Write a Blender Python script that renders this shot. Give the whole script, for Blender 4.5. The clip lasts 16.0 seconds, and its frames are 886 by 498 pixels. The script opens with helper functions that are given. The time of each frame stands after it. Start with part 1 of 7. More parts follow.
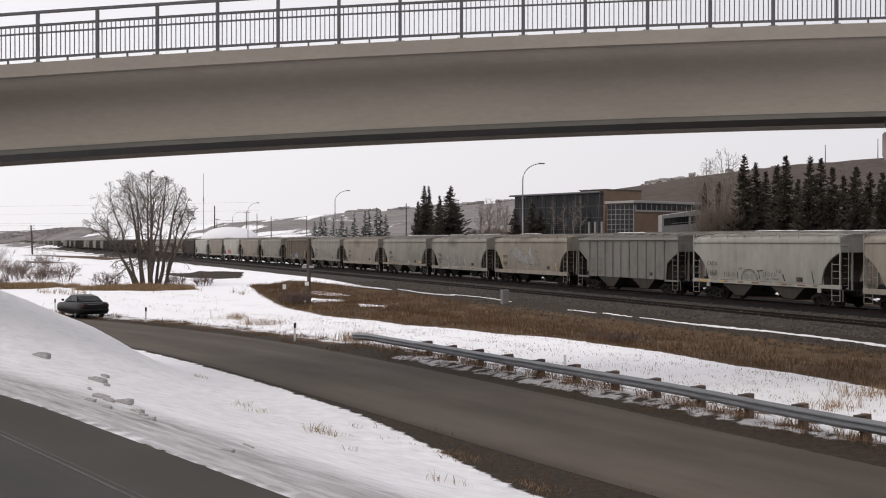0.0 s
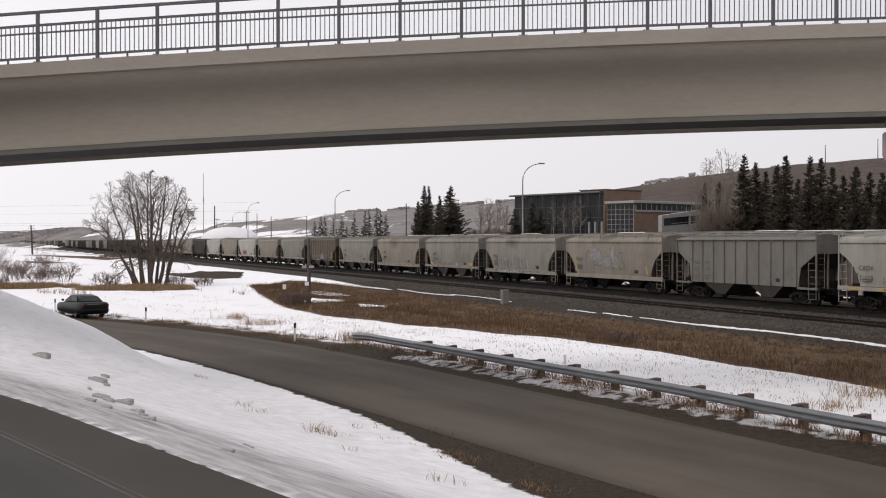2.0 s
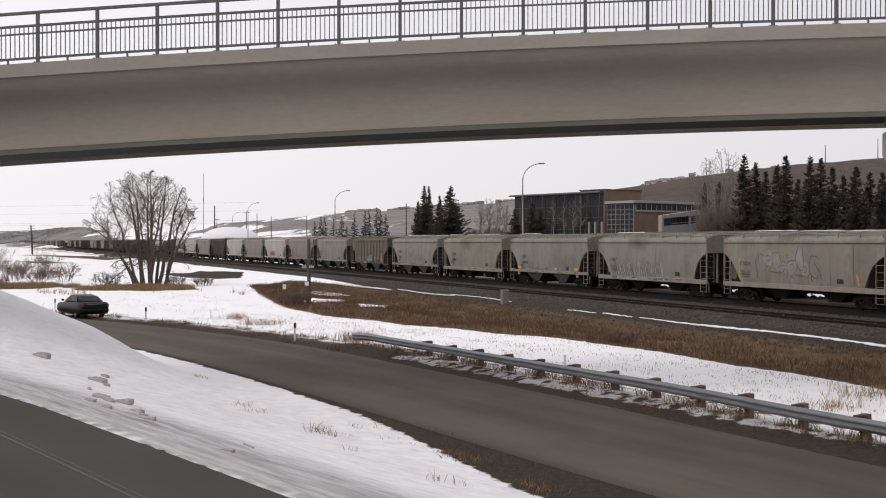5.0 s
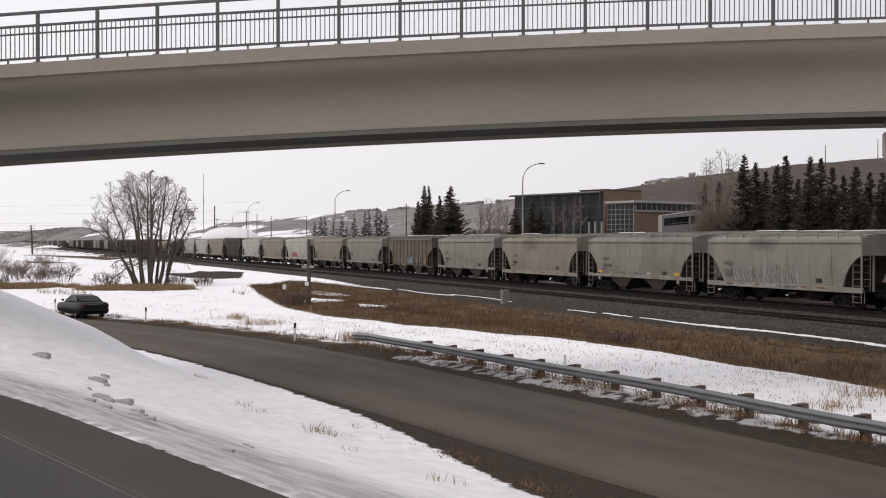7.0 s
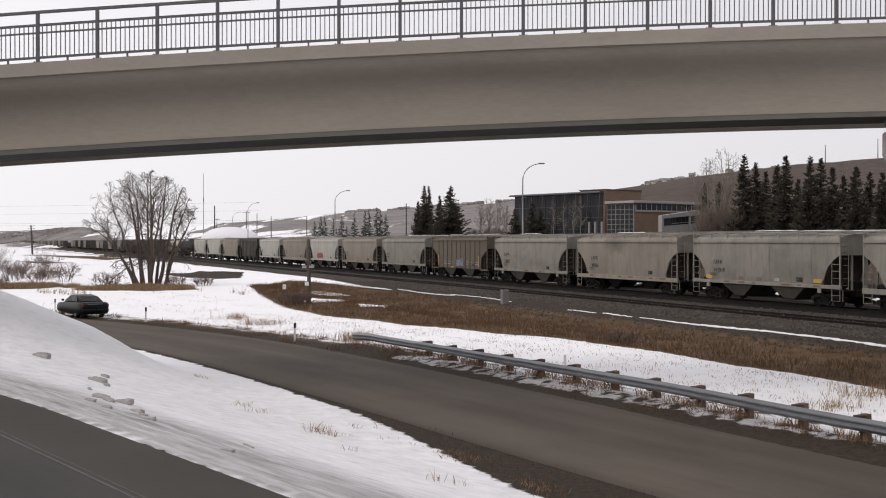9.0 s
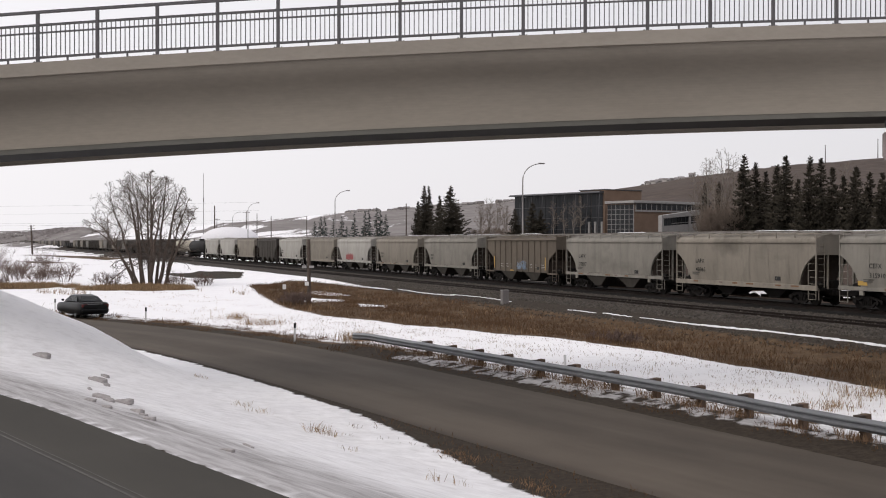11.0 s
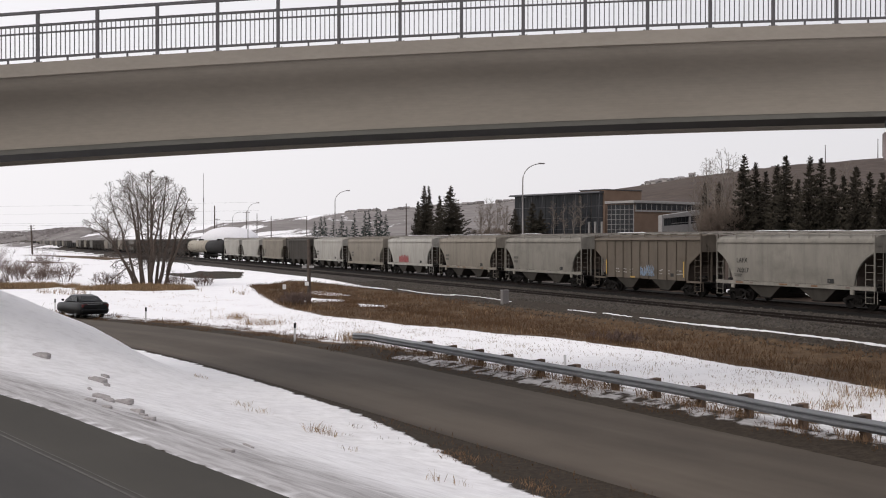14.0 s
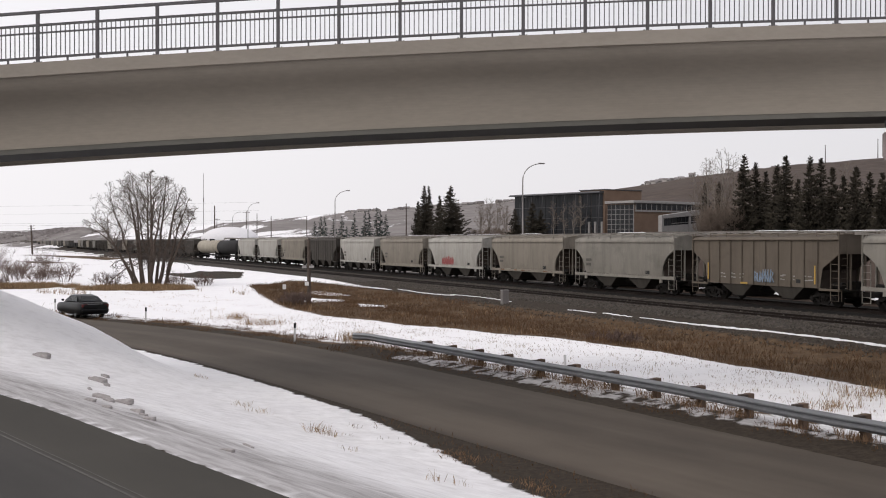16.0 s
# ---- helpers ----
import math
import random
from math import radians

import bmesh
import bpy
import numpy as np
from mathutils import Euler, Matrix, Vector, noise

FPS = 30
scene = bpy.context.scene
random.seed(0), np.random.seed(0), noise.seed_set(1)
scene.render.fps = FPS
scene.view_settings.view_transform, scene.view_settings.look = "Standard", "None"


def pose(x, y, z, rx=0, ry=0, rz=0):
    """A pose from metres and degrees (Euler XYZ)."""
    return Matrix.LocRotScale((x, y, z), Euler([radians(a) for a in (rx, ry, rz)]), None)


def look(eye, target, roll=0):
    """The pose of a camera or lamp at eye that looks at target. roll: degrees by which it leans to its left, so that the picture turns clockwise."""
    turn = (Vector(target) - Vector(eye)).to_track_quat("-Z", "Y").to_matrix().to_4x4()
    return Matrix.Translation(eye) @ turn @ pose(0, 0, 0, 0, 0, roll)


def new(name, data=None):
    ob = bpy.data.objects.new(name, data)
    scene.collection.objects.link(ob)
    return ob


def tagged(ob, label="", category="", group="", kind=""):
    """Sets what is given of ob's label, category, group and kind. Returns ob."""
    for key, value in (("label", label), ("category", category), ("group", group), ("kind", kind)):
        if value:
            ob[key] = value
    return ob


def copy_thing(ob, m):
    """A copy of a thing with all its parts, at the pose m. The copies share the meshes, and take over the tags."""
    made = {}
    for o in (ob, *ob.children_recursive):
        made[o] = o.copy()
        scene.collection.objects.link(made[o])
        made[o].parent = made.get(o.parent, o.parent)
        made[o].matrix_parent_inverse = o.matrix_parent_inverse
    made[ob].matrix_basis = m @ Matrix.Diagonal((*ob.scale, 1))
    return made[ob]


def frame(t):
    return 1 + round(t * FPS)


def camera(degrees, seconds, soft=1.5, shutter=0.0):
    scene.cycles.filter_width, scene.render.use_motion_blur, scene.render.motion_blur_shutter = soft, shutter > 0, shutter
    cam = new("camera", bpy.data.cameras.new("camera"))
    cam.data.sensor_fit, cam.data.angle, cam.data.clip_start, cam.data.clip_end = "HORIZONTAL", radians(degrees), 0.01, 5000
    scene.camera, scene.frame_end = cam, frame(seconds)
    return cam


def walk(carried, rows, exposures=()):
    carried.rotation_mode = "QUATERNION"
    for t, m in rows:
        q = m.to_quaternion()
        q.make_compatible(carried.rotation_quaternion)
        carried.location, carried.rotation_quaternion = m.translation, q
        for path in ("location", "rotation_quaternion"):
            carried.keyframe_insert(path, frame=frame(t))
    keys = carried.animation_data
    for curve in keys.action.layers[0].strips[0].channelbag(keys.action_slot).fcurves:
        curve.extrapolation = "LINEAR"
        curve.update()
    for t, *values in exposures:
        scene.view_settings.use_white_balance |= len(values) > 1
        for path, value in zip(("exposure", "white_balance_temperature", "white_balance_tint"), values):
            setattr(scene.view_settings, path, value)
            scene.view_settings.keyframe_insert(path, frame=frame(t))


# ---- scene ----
# Camera: on a tripod, 4.9 m above the lower road, level but for a slight downward tilt.
EYE = 4.9
cam = camera(42.8, 16.0, soft=1.05)
CAM = pose(0, 0, EYE, 90 - 0.40, 0, 0)
walk(cam, [(0.0, CAM), (16.0, CAM)], exposures=[(0.0, 0.0, 6500, 10), (16.0, 0.0, 6500, 10)])

# ---- world and light: a thin, even overcast ----
world = bpy.data.worlds.new("overcast_sky")
scene.world = world
world.use_nodes = True
wn, wl = world.node_tree.nodes, world.node_tree.links
wn.clear()
sky = wn.new("ShaderNodeTexSky")
sky.sky_type, sky.sun_disc = "NISHITA", False
sky.sun_elevation, sky.sun_rotation = radians(42), radians(-122)
sky.dust_density, sky.air_density = 4.0, 1.0
cloud = wn.new("ShaderNodeMixRGB")
cloud.inputs[0].default_value = 0.86
# cloud cover, a little thinner towards the sun's side
side = wn.new("ShaderNodeMapping")
side.inputs["Scale"].default_value, side.inputs["Location"].default_value = (-0.5, 0.5, 0.5), (0.5, 0, 0)
wl.new(wn.new("ShaderNodeTexCoord").outputs["Generated"], side.inputs[0])
grade = wn.new("ShaderNodeTexGradient")
wl.new(side.outputs[0], grade.inputs[0])
cover = wn.new("ShaderNodeMixRGB")
cover.inputs[1].default_value, cover.inputs[2].default_value = (6.9, 6.72, 7.05, 1), (12.3, 11.95, 12.2, 1)
wl.new(grade.outputs[0], cover.inputs[0])
wl.new(cover.outputs[0], cloud.inputs[2])
back = wn.new("ShaderNodeBackground")
back.inputs[1].default_value = 0.1
wout = wn.new("ShaderNodeOutputWorld")
wl.new(sky.outputs[0], cloud.inputs[1])
wl.new(cloud.outputs[0], back.inputs[0])
wl.new(back.outputs[0], wout.inputs[0])

sun = new("sun", bpy.data.lights.new("sun", "SUN"))
sun.data.energy, sun.data.angle, sun.data.color = 0.6, radians(25), (1.0, 0.95, 0.88)
sun.matrix_world = look((-48, -30, 52), (0, 0, 0))


# ---- materials ----
def mat(name, base=(0.5, 0.5, 0.5), rough=0.8, metal=0.0, var=0.25, scale=1.0, fine=25.0, bump=0.15, tint=None, wear=0.0, wear_colour=(0.1, 0.07, 0.05), island=0.0, stretch=(1, 1, 1), obj=0.0):
    """A surface with variation at two scales, relief, and stains where wear is above 0."""
    m = bpy.data.materials.new(name)
    m.use_nodes = True
    n, l = m.node_tree.nodes, m.node_tree.links
    b = n["Principled BSDF"]
    b.inputs["Roughness"].default_value, b.inputs["Metallic"].default_value = rough, metal
    b.inputs["Specular IOR Level"].default_value = 0.5 if rough < 0.7 else 0.12
    co = n.new("ShaderNodeTexCoord")
    mp = n.new("ShaderNodeMapping")
    mp.inputs["Scale"].default_value = stretch
    l.new(co.outputs["Object"], mp.inputs[0])
    big, small = n.new("ShaderNodeTexNoise"), n.new("ShaderNodeTexNoise")
    big.inputs["Scale"].default_value, big.inputs["Detail"].default_value = scale, 5
    small.inputs["Scale"].default_value, small.inputs["Detail"].default_value = fine, 4
    l.new(mp.outputs[0], big.inputs[0])
    l.new(mp.outputs[0], small.inputs[0])
    add = n.new("ShaderNodeMath")
    add.operation = "MULTIPLY_ADD"
    l.new(small.outputs[0], add.inputs[0])
    add.inputs[1].default_value = 0.6
    l.new(big.outputs[0], add.inputs[2])
    ramp = n.new("ShaderNodeValToRGB")
    c0 = tuple(max(0, c * (1 - var)) for c in base)
    c1 = tuple(min(1, c * (1 + var)) for c in (tint or base))
    ramp.color_ramp.elements[0].position, ramp.color_ramp.elements[0].color = 0.45, (*c0, 1)
    ramp.color_ramp.elements[1].position, ramp.color_ramp.elements[1].color = 1.0, (*c1, 1)
    l.new(add.outputs[0], ramp.inputs[0])
    colour = ramp.outputs[0]
    if wear > 0:
        st = n.new("ShaderNodeTexNoise")
        st.inputs["Scale"].default_value, st.inputs["Detail"].default_value, st.inputs["Roughness"].default_value = scale * 2.3, 8, 0.7
        l.new(mp.outputs[0], st.inputs[0])
        sr = n.new("ShaderNodeMapRange")
        sr.inputs[1].default_value, sr.inputs[2].default_value = 0.62 - 0.25 * wear, 0.85 - 0.2 * wear
        sr.inputs[4].default_value = min(1, 0.5 + 0.5 * wear)
        l.new(st.outputs[0], sr.inputs[0])
        mx = n.new("ShaderNodeMixRGB")
        mx.inputs[2].default_value = (*wear_colour, 1)
        l.new(sr.outputs[0], mx.inputs[0])
        l.new(colour, mx.inputs[1])
        colour = mx.outputs[0]
    for amount, kind in ((island, "ShaderNodeNewGeometry"), (obj, "ShaderNodeObjectInfo")):
        if amount > 0:
            g = n.new(kind)
            rnd = g.outputs["Random Per Island" if amount == island and kind == "ShaderNodeNewGeometry" else "Random"]
            mr = n.new("ShaderNodeMapRange")
            mr.inputs[3].default_value, mr.inputs[4].default_value = 1 - amount, 1 + amount
            l.new(rnd, mr.inputs[0])
            hv = n.new("ShaderNodeHueSaturation")
            l.new(mr.outputs[0], hv.inputs["Value"])
            l.new(colour, hv.inputs["Color"])
            colour = hv.outputs[0]
    l.new(colour, b.inputs["Base Color"])
    if bump > 0:
        bp = n.new("ShaderNodeBump")
        bp.inputs["Strength"].default_value, bp.inputs["Distance"].default_value = bump, 0.03
        l.new(add.outputs[0], bp.inputs["Height"])
        l.new(bp.outputs[0], b.inputs["Normal"])
    return m


def ground_material():
    """Snow, dead grass, dirt and gravel, parted by the fields that the sheet carries."""
    m = bpy.data.materials.new("snow_and_dead_grass")
    m.use_nodes = True
    n, l = m.node_tree.nodes, m.node_tree.links
    b = n["Principled BSDF"]
    b.inputs["Roughness"].default_value, b.inputs["Specular IOR Level"].default_value = 0.9, 0.12
    co = n.new("ShaderNodeTexCoord")

    def noise_node(scale, detail=5, rough=0.55, src=None):
        t = n.new("ShaderNodeTexNoise")
        t.inputs["Scale"].default_value, t.inputs["Detail"].default_value, t.inputs["Roughness"].default_value = scale, detail, rough
        l.new(src or co.outputs["Object"], t.inputs[0])
        return t.outputs[0]

    def ramp(fac, *stops):
        r = n.new("ShaderNodeValToRGB")
        while len(r.color_ramp.elements) < len(stops):
            r.color_ramp.elements.new(0.5)
        for e, (p, c) in zip(r.color_ramp.elements, stops):
            e.position, e.color = p, (*c, 1)
        l.new(fac, r.inputs[0])
        return r.outputs[0]

    def mix(fac, a, c):
        x = n.new("ShaderNodeMixRGB")
        l.new(fac, x.inputs[0])
        l.new(a, x.inputs[1])
        l.new(c, x.inputs[2])
        return x.outputs[0]

    def field(name, amp, scale, lo, hi, detail=8, src=None):
        """A field blurred out and broken up by noise, as a 0 to 1 mask."""
        a = n.new("ShaderNodeAttribute")
        a.attribute_name = name
        nz = n.new("ShaderNodeMath")
        nz.operation = "MULTIPLY_ADD"
        l.new(noise_node(scale, detail, 0.65, src), nz.inputs[0])
        nz.inputs[1].default_value = amp
        l.new(a.outputs["Fac"], nz.inputs[2])
        mr = n.new("ShaderNodeMapRange")
        mr.inputs[1].default_value, mr.inputs[2].default_value = lo + amp * 0.5, hi + amp * 0.5
        l.new(nz.outputs[0], mr.inputs[0])
        return mr.outputs[0]

    grass = ramp(noise_node(1.1, 8, 0.7), (0.25, (0.045, 0.029, 0.018)), (0.5, (0.098, 0.062, 0.035)), (0.75, (0.17, 0.118, 0.068)))
    # hill tones are paled towards grey to stand for haze
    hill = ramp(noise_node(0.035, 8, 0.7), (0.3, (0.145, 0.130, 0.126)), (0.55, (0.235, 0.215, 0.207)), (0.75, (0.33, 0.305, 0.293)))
    dirt = ramp(noise_node(6, 8, 0.75), (0.3, (0.019, 0.0145, 0.011)), (0.7, (0.064, 0.050, 0.037)))
    snow = ramp(noise_node(0.5, 6, 0.6), (0.3, (0.89, 0.88, 0.90)), (0.7, (0.955, 0.945, 0.955)))
    # grit thrown up by ploughs, drawn out along the upper road
    drag = n.new("ShaderNodeMapping")
    drag.vector_type = "TEXTURE"
    drag.inputs["Rotation"].default_value, drag.inputs["Scale"].default_value = (0, 0, radians(128)), (2.2, 0.22, 1)
    l.new(co.outputs["Object"], drag.inputs[0])
    dirty = ramp(noise_node(1.0, 9, 0.72, drag.outputs[0]), (0.34, (0.26, 0.246, 0.243)), (0.50, (0.42, 0.405, 0.407)), (0.66, (0.58, 0.565, 0.57)))
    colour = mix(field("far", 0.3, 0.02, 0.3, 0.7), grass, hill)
    scrub = ramp(noise_node(0.06, 9, 0.75), (0.3, (0.050, 0.038, 0.033)), (0.55, (0.090, 0.069, 0.058)), (0.75, (0.135, 0.107, 0.09)))
    colour = mix(field("scrub", 0.5, 0.03, 0.2, 0.8), colour, scrub)
    colour = mix(field("dirt", 1.2, 1.5, -0.15, 0.15), colour, dirt)
    white = mix(field("grime", 0.8, 2.0, 0.0, 0.8), snow, dirty)
    mask = field("snow", 1.7, 1.6, -0.10, 0.10, 12)
    # far off, drifts broken up at the size of gullies
    gully = n.new("ShaderNodeMapping")
    gully.inputs["Scale"].default_value = (0.026, 0.0028, 0.03)
    gully.inputs["Rotation"].default_value = (0, 0, 0.04)
    l.new(co.outputs["Object"], gully.inputs[0])
    coarse = field("snow", 6.0, 1.0, -0.12, 0.12, 14, gully.outputs[0])
    fa = n.new("ShaderNodeAttribute")
    fa.attribute_name = "far"
    mm = n.new("ShaderNodeMixRGB")
    l.new(fa.outputs["Fac"], mm.inputs[0])
    l.new(mask, mm.inputs[1])
    l.new(coarse, mm.inputs[2])
    mask = mm.outputs[0]
    colour = mix(mask, colour, white)
    l.new(colour, b.inputs["Base Color"])
    bp = n.new("ShaderNodeBump")
    bp.inputs["Strength"].default_value, bp.inputs["Distance"].default_value = 0.5, 0.06
    sm = n.new("ShaderNodeMath")
    sm.operation = "MULTIPLY_ADD"
    l.new(noise_node(2.5, 8, 0.6), sm.inputs[0])
    sm.inputs[1].default_value = 0.8
    l.new(mask, sm.inputs[2])
    l.new(sm.outputs[0], bp.inputs["Height"])
    l.new(bp.outputs[0], b.inputs["Normal"])
    return m


def road_material(name, dark, light, streak=0.7, lanes=()):
    """Worn asphalt: fine aggregate, long streaks along the lanes, patches."""
    m = bpy.data.materials.new(name)
    m.use_nodes = True
    n, l = m.node_tree.nodes, m.node_tree.links
    b = n["Principled BSDF"]
    b.inputs["Roughness"].default_value, b.inputs["Specular IOR Level"].default_value = 0.85, 0.2
    uv = n.new("ShaderNodeUVMap")
    uv.uv_map = "lane"

    def layer(sx, sy, detail, rough=0.6):
        mp = n.new("ShaderNodeMapping")
        mp.inputs["Scale"].default_value = (sx, sy, 1)
        l.new(uv.outputs[0], mp.inputs[0])
        t = n.new("ShaderNodeTexNoise")
        t.inputs["Scale"].default_value, t.inputs["Detail"].default_value, t.inputs["Roughness"].default_value = 1, detail, rough
        l.new(mp.outputs[0], t.inputs[0])
        return t.outputs[0]

    def ma(a, k, c):
        x = n.new("ShaderNodeMath")
        x.operation = "MULTIPLY_ADD"
        l.new(a, x.inputs[0])
        x.inputs[1].default_value = k
        if isinstance(c, float):
            x.inputs[2].default_value = c
        else:
            l.new(c, x.inputs[2])
        return x.outputs[0]
    v = ma(layer(0.55, 0.03, 5), streak, 0.0)
    v = ma(layer(0.35, 0.2, 6), 0.45, v)
    if lanes:
        sep, wide, lane = n.new("ShaderNodeSeparateXYZ"), n.new("ShaderNodeMapRange"), n.new("ShaderNodeValToRGB")
        l.new(uv.outputs[0], sep.inputs[0])
        l.new(sep.outputs[0], wide.inputs[0])
        wide.inputs[1].default_value, wide.inputs[2].default_value = -4.0, 4.0
        while len(lane.color_ramp.elements) < len(lanes):
            lane.color_ramp.elements.new(0.5)
        for e, (across, tone) in zip(lane.color_ramp.elements, lanes):
            e.position, e.color = (across + 4) / 8, (tone, tone, tone, 1)
        l.new(wide.outputs[0], lane.inputs[0])
        v = ma(lane.outputs[0], 0.5, v)
        v = ma(v, 1.0, -0.17)
    grain = layer(45, 45, 3)
    v = ma(grain, 0.25, v)
    r = n.new("ShaderNodeValToRGB")
    r.color_ramp.elements[0].position, r.color_ramp.elements[0].color = 0.42, (*dark, 1)
    r.color_ramp.elements[1].position, r.color_ramp.elements[1].color = 0.92, (*light, 1)
    l.new(v, r.inputs[0])
    l.new(r.outputs[0], b.inputs["Base Color"])
    bp = n.new("ShaderNodeBump")
    bp.inputs["Strength"].default_value, bp.inputs["Distance"].default_value = 0.2, 0.01
    l.new(grain, bp.inputs["Height"])
    l.new(bp.outputs[0], b.inputs["Normal"])
    return m


M = {
    "concrete": mat("weathered_concrete", (0.232, 0.206, 0.174), 0.9, var=0.10, scale=0.35, fine=9, bump=0.08, wear=0.30, wear_colour=(0.190, 0.167, 0.140), stretch=(0.35, 1, 1)),
    "concrete_light": mat("pale_concrete_edge", (0.318, 0.285, 0.246), 0.9, var=0.09, scale=0.5, fine=12, bump=0.1, wear=0.3, wear_colour=(0.25, 0.22, 0.19), stretch=(0.4, 1, 1)),
    "concrete_grey": mat("dark_grey_concrete", (0.135, 0.130, 0.115), 0.85, var=0.15, scale=0.6, fine=9, bump=0.08, wear=0.3, wear_colour=(0.085, 0.08, 0.07), stretch=(0.3, 1, 1)),
    # the shade under the bridge is put into this near-black
    "soffit": mat("shade_black_soffit", (0.020, 0.018, 0.017), 0.7, var=0.2, scale=0.6, fine=12, bump=0.08),
    "rail_paint": mat("grey_painted_steel", (0.105, 0.10, 0.105), 0.55, 0.2, var=0.15, scale=2, bump=0.03),
    "asphalt_low": road_material("streaked_worn_asphalt", (0.038, 0.0305, 0.024), (0.114, 0.093, 0.0735), 0.7, ((-3.75, 0.10), (-3.3, 0.55), (-2.4, 0.60), (-1.2, 0.30), (0.3, 0.38), (1.6, 0.26), (2.7, 0.40), (3.05, 0.2))),
    "asphalt_up": road_material("dark_damp_asphalt", (0.019, 0.018, 0.0172), (0.058, 0.0545, 0.051), 0.9),
    "asphalt_shoulder": road_material("dusty_shoulder_asphalt", (0.040, 0.037, 0.032), (0.080, 0.0735, 0.063), 0.5),
    "line_paint": mat("worn_white_line", (0.10, 0.095, 0.088), 0.8, var=0.3, scale=6, fine=60, bump=0.05, wear=0.6, wear_colour=(0.10, 0.09, 0.085)),
    "ballast": mat("ballast_stones", (0.050, 0.043, 0.037), 0.95, var=0.85, scale=3.0, fine=14, bump=0.9, wear=0.3, wear_colour=(0.022, 0.018, 0.016)),
    # oily stones, with the train's shade painted into the colour
    "ballast_dark": mat("shaded_oily_ballast", (0.012, 0.011, 0.010), 0.95, var=0.6, scale=3.0, fine=14, bump=0.9),
    "barrier": mat("grimy_barrier_concrete", (0.15, 0.137, 0.124), 0.9, var=0.25, scale=0.8, fine=9, bump=0.15, wear=0.4, wear_colour=(0.07, 0.062, 0.055)),
    "rail_steel": mat("rusty_rail_steel", (0.020, 0.015, 0.013), 0.7, 0.2, var=0.3, scale=3, bump=0.05),
    "tie": mat("creosoted_tie", (0.026, 0.021, 0.018), 0.9, var=0.3, scale=3, bump=0.3, obj=0.25),
    "galvanised": mat("galvanised_steel", (0.205, 0.211, 0.222), 0.5, 0.45, var=0.15, scale=1.5, fine=20, bump=0.03, wear=0.15, wear_colour=(0.20, 0.18, 0.17)),
    "post_wood": mat("weathered_timber_post", (0.125, 0.088, 0.066), 0.9, var=0.3, scale=4, fine=30, bump=0.3, obj=0.25),
    "post_top": mat("wet_dark_timber", (0.055, 0.042, 0.036), 0.85, var=0.3, scale=6, bump=0.2),
    "snow": mat("settled_snow", (0.78, 0.77, 0.79), 0.8, var=0.06, scale=2, bump=0.15),
    "dirty_snow": mat("grimy_snow_lump", (0.34, 0.318, 0.312), 0.85, var=0.3, scale=5, fine=30, bump=0.4),
    "bark": mat("grey_brown_bark", (0.105, 0.083, 0.07), 0.95, var=0.3, scale=4, bump=0.4),
    "twig": mat("pale_twigs", (0.185, 0.152, 0.132), 0.95, var=0.25, scale=3, bump=0.0),
    "twig_dark": mat("grey_brown_twigs", (0.135, 0.116, 0.102), 0.95, var=0.25, scale=3, bump=0.0),
    "poplar_bark": mat("pale_poplar_bark", (0.21, 0.185, 0.16), 0.95, var=0.25, scale=3, bump=0.1),
    "poplar_twig": mat("tan_poplar_twigs", (0.165, 0.132, 0.108), 0.95, var=0.25, scale=3, bump=0.0),
    "spruce": mat("spruce_needles", (0.030, 0.031, 0.024), 0.9, var=0.4, scale=0.9, bump=0.0, island=0.28, tint=(0.038, 0.032, 0.024)),
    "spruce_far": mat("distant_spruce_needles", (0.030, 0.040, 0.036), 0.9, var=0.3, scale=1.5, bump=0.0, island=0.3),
    "straw": mat("dead_grass_stalks", (0.27, 0.185, 0.11), 0.95, var=0.3, scale=2, bump=0.0, island=0.35),
    "straw_tan": mat("tan_dead_grass", (0.19, 0.122, 0.075), 0.95, var=0.35, scale=2, bump=0.0, island=0.35),
    "straw_brown": mat("brown_dead_grass", (0.112, 0.067, 0.038), 0.95, var=0.4, scale=0.22, bump=0.0, island=0.18),
    "scrub_twig": mat("red_brown_scrub_twigs", (0.135, 0.098, 0.084), 0.95, var=0.25, scale=3, bump=0.0),
    "pole_wood": mat("grey_utility_pole_wood", (0.085, 0.068, 0.058), 0.9, var=0.25, scale=3, bump=0.2),
    "lamp_steel": mat("grey_lamp_post_steel", (0.22, 0.205, 0.20), 0.5, 0.4, var=0.1, scale=2, bump=0.02),
    "black": mat("black_rubber", (0.02, 0.02, 0.02), 0.8, var=0.2, scale=5, bump=0.05),
    "white_paint": mat("white_painted_metal", (0.72, 0.71, 0.70), 0.6, var=0.08, scale=4, bump=0.02),
    "brick": mat("tan_brick", (0.185, 0.130, 0.097), 0.9, var=0.14, scale=0.8, fine=12, bump=0.1),
    "dark_metal": mat("dark_window_metal", (0.055, 0.055, 0.06), 0.5, 0.3, var=0.1, scale=2, bump=0.0),
    "trim_white": mat("pale_metal_trim", (0.30, 0.288, 0.28), 0.6, var=0.08, scale=2, bump=0.0),
    "house_wall": mat("pale_house_siding", (0.44, 0.41, 0.39), 0.9, var=0.15, scale=0.3, bump=0.0, obj=0.35),
    # roof grey lightened, distance haze painted in
    "house_roof": mat("hazed_shingle_roof", (0.20, 0.185, 0.18), 0.95, var=0.2, scale=0.5, bump=0.0, obj=0.3),
}


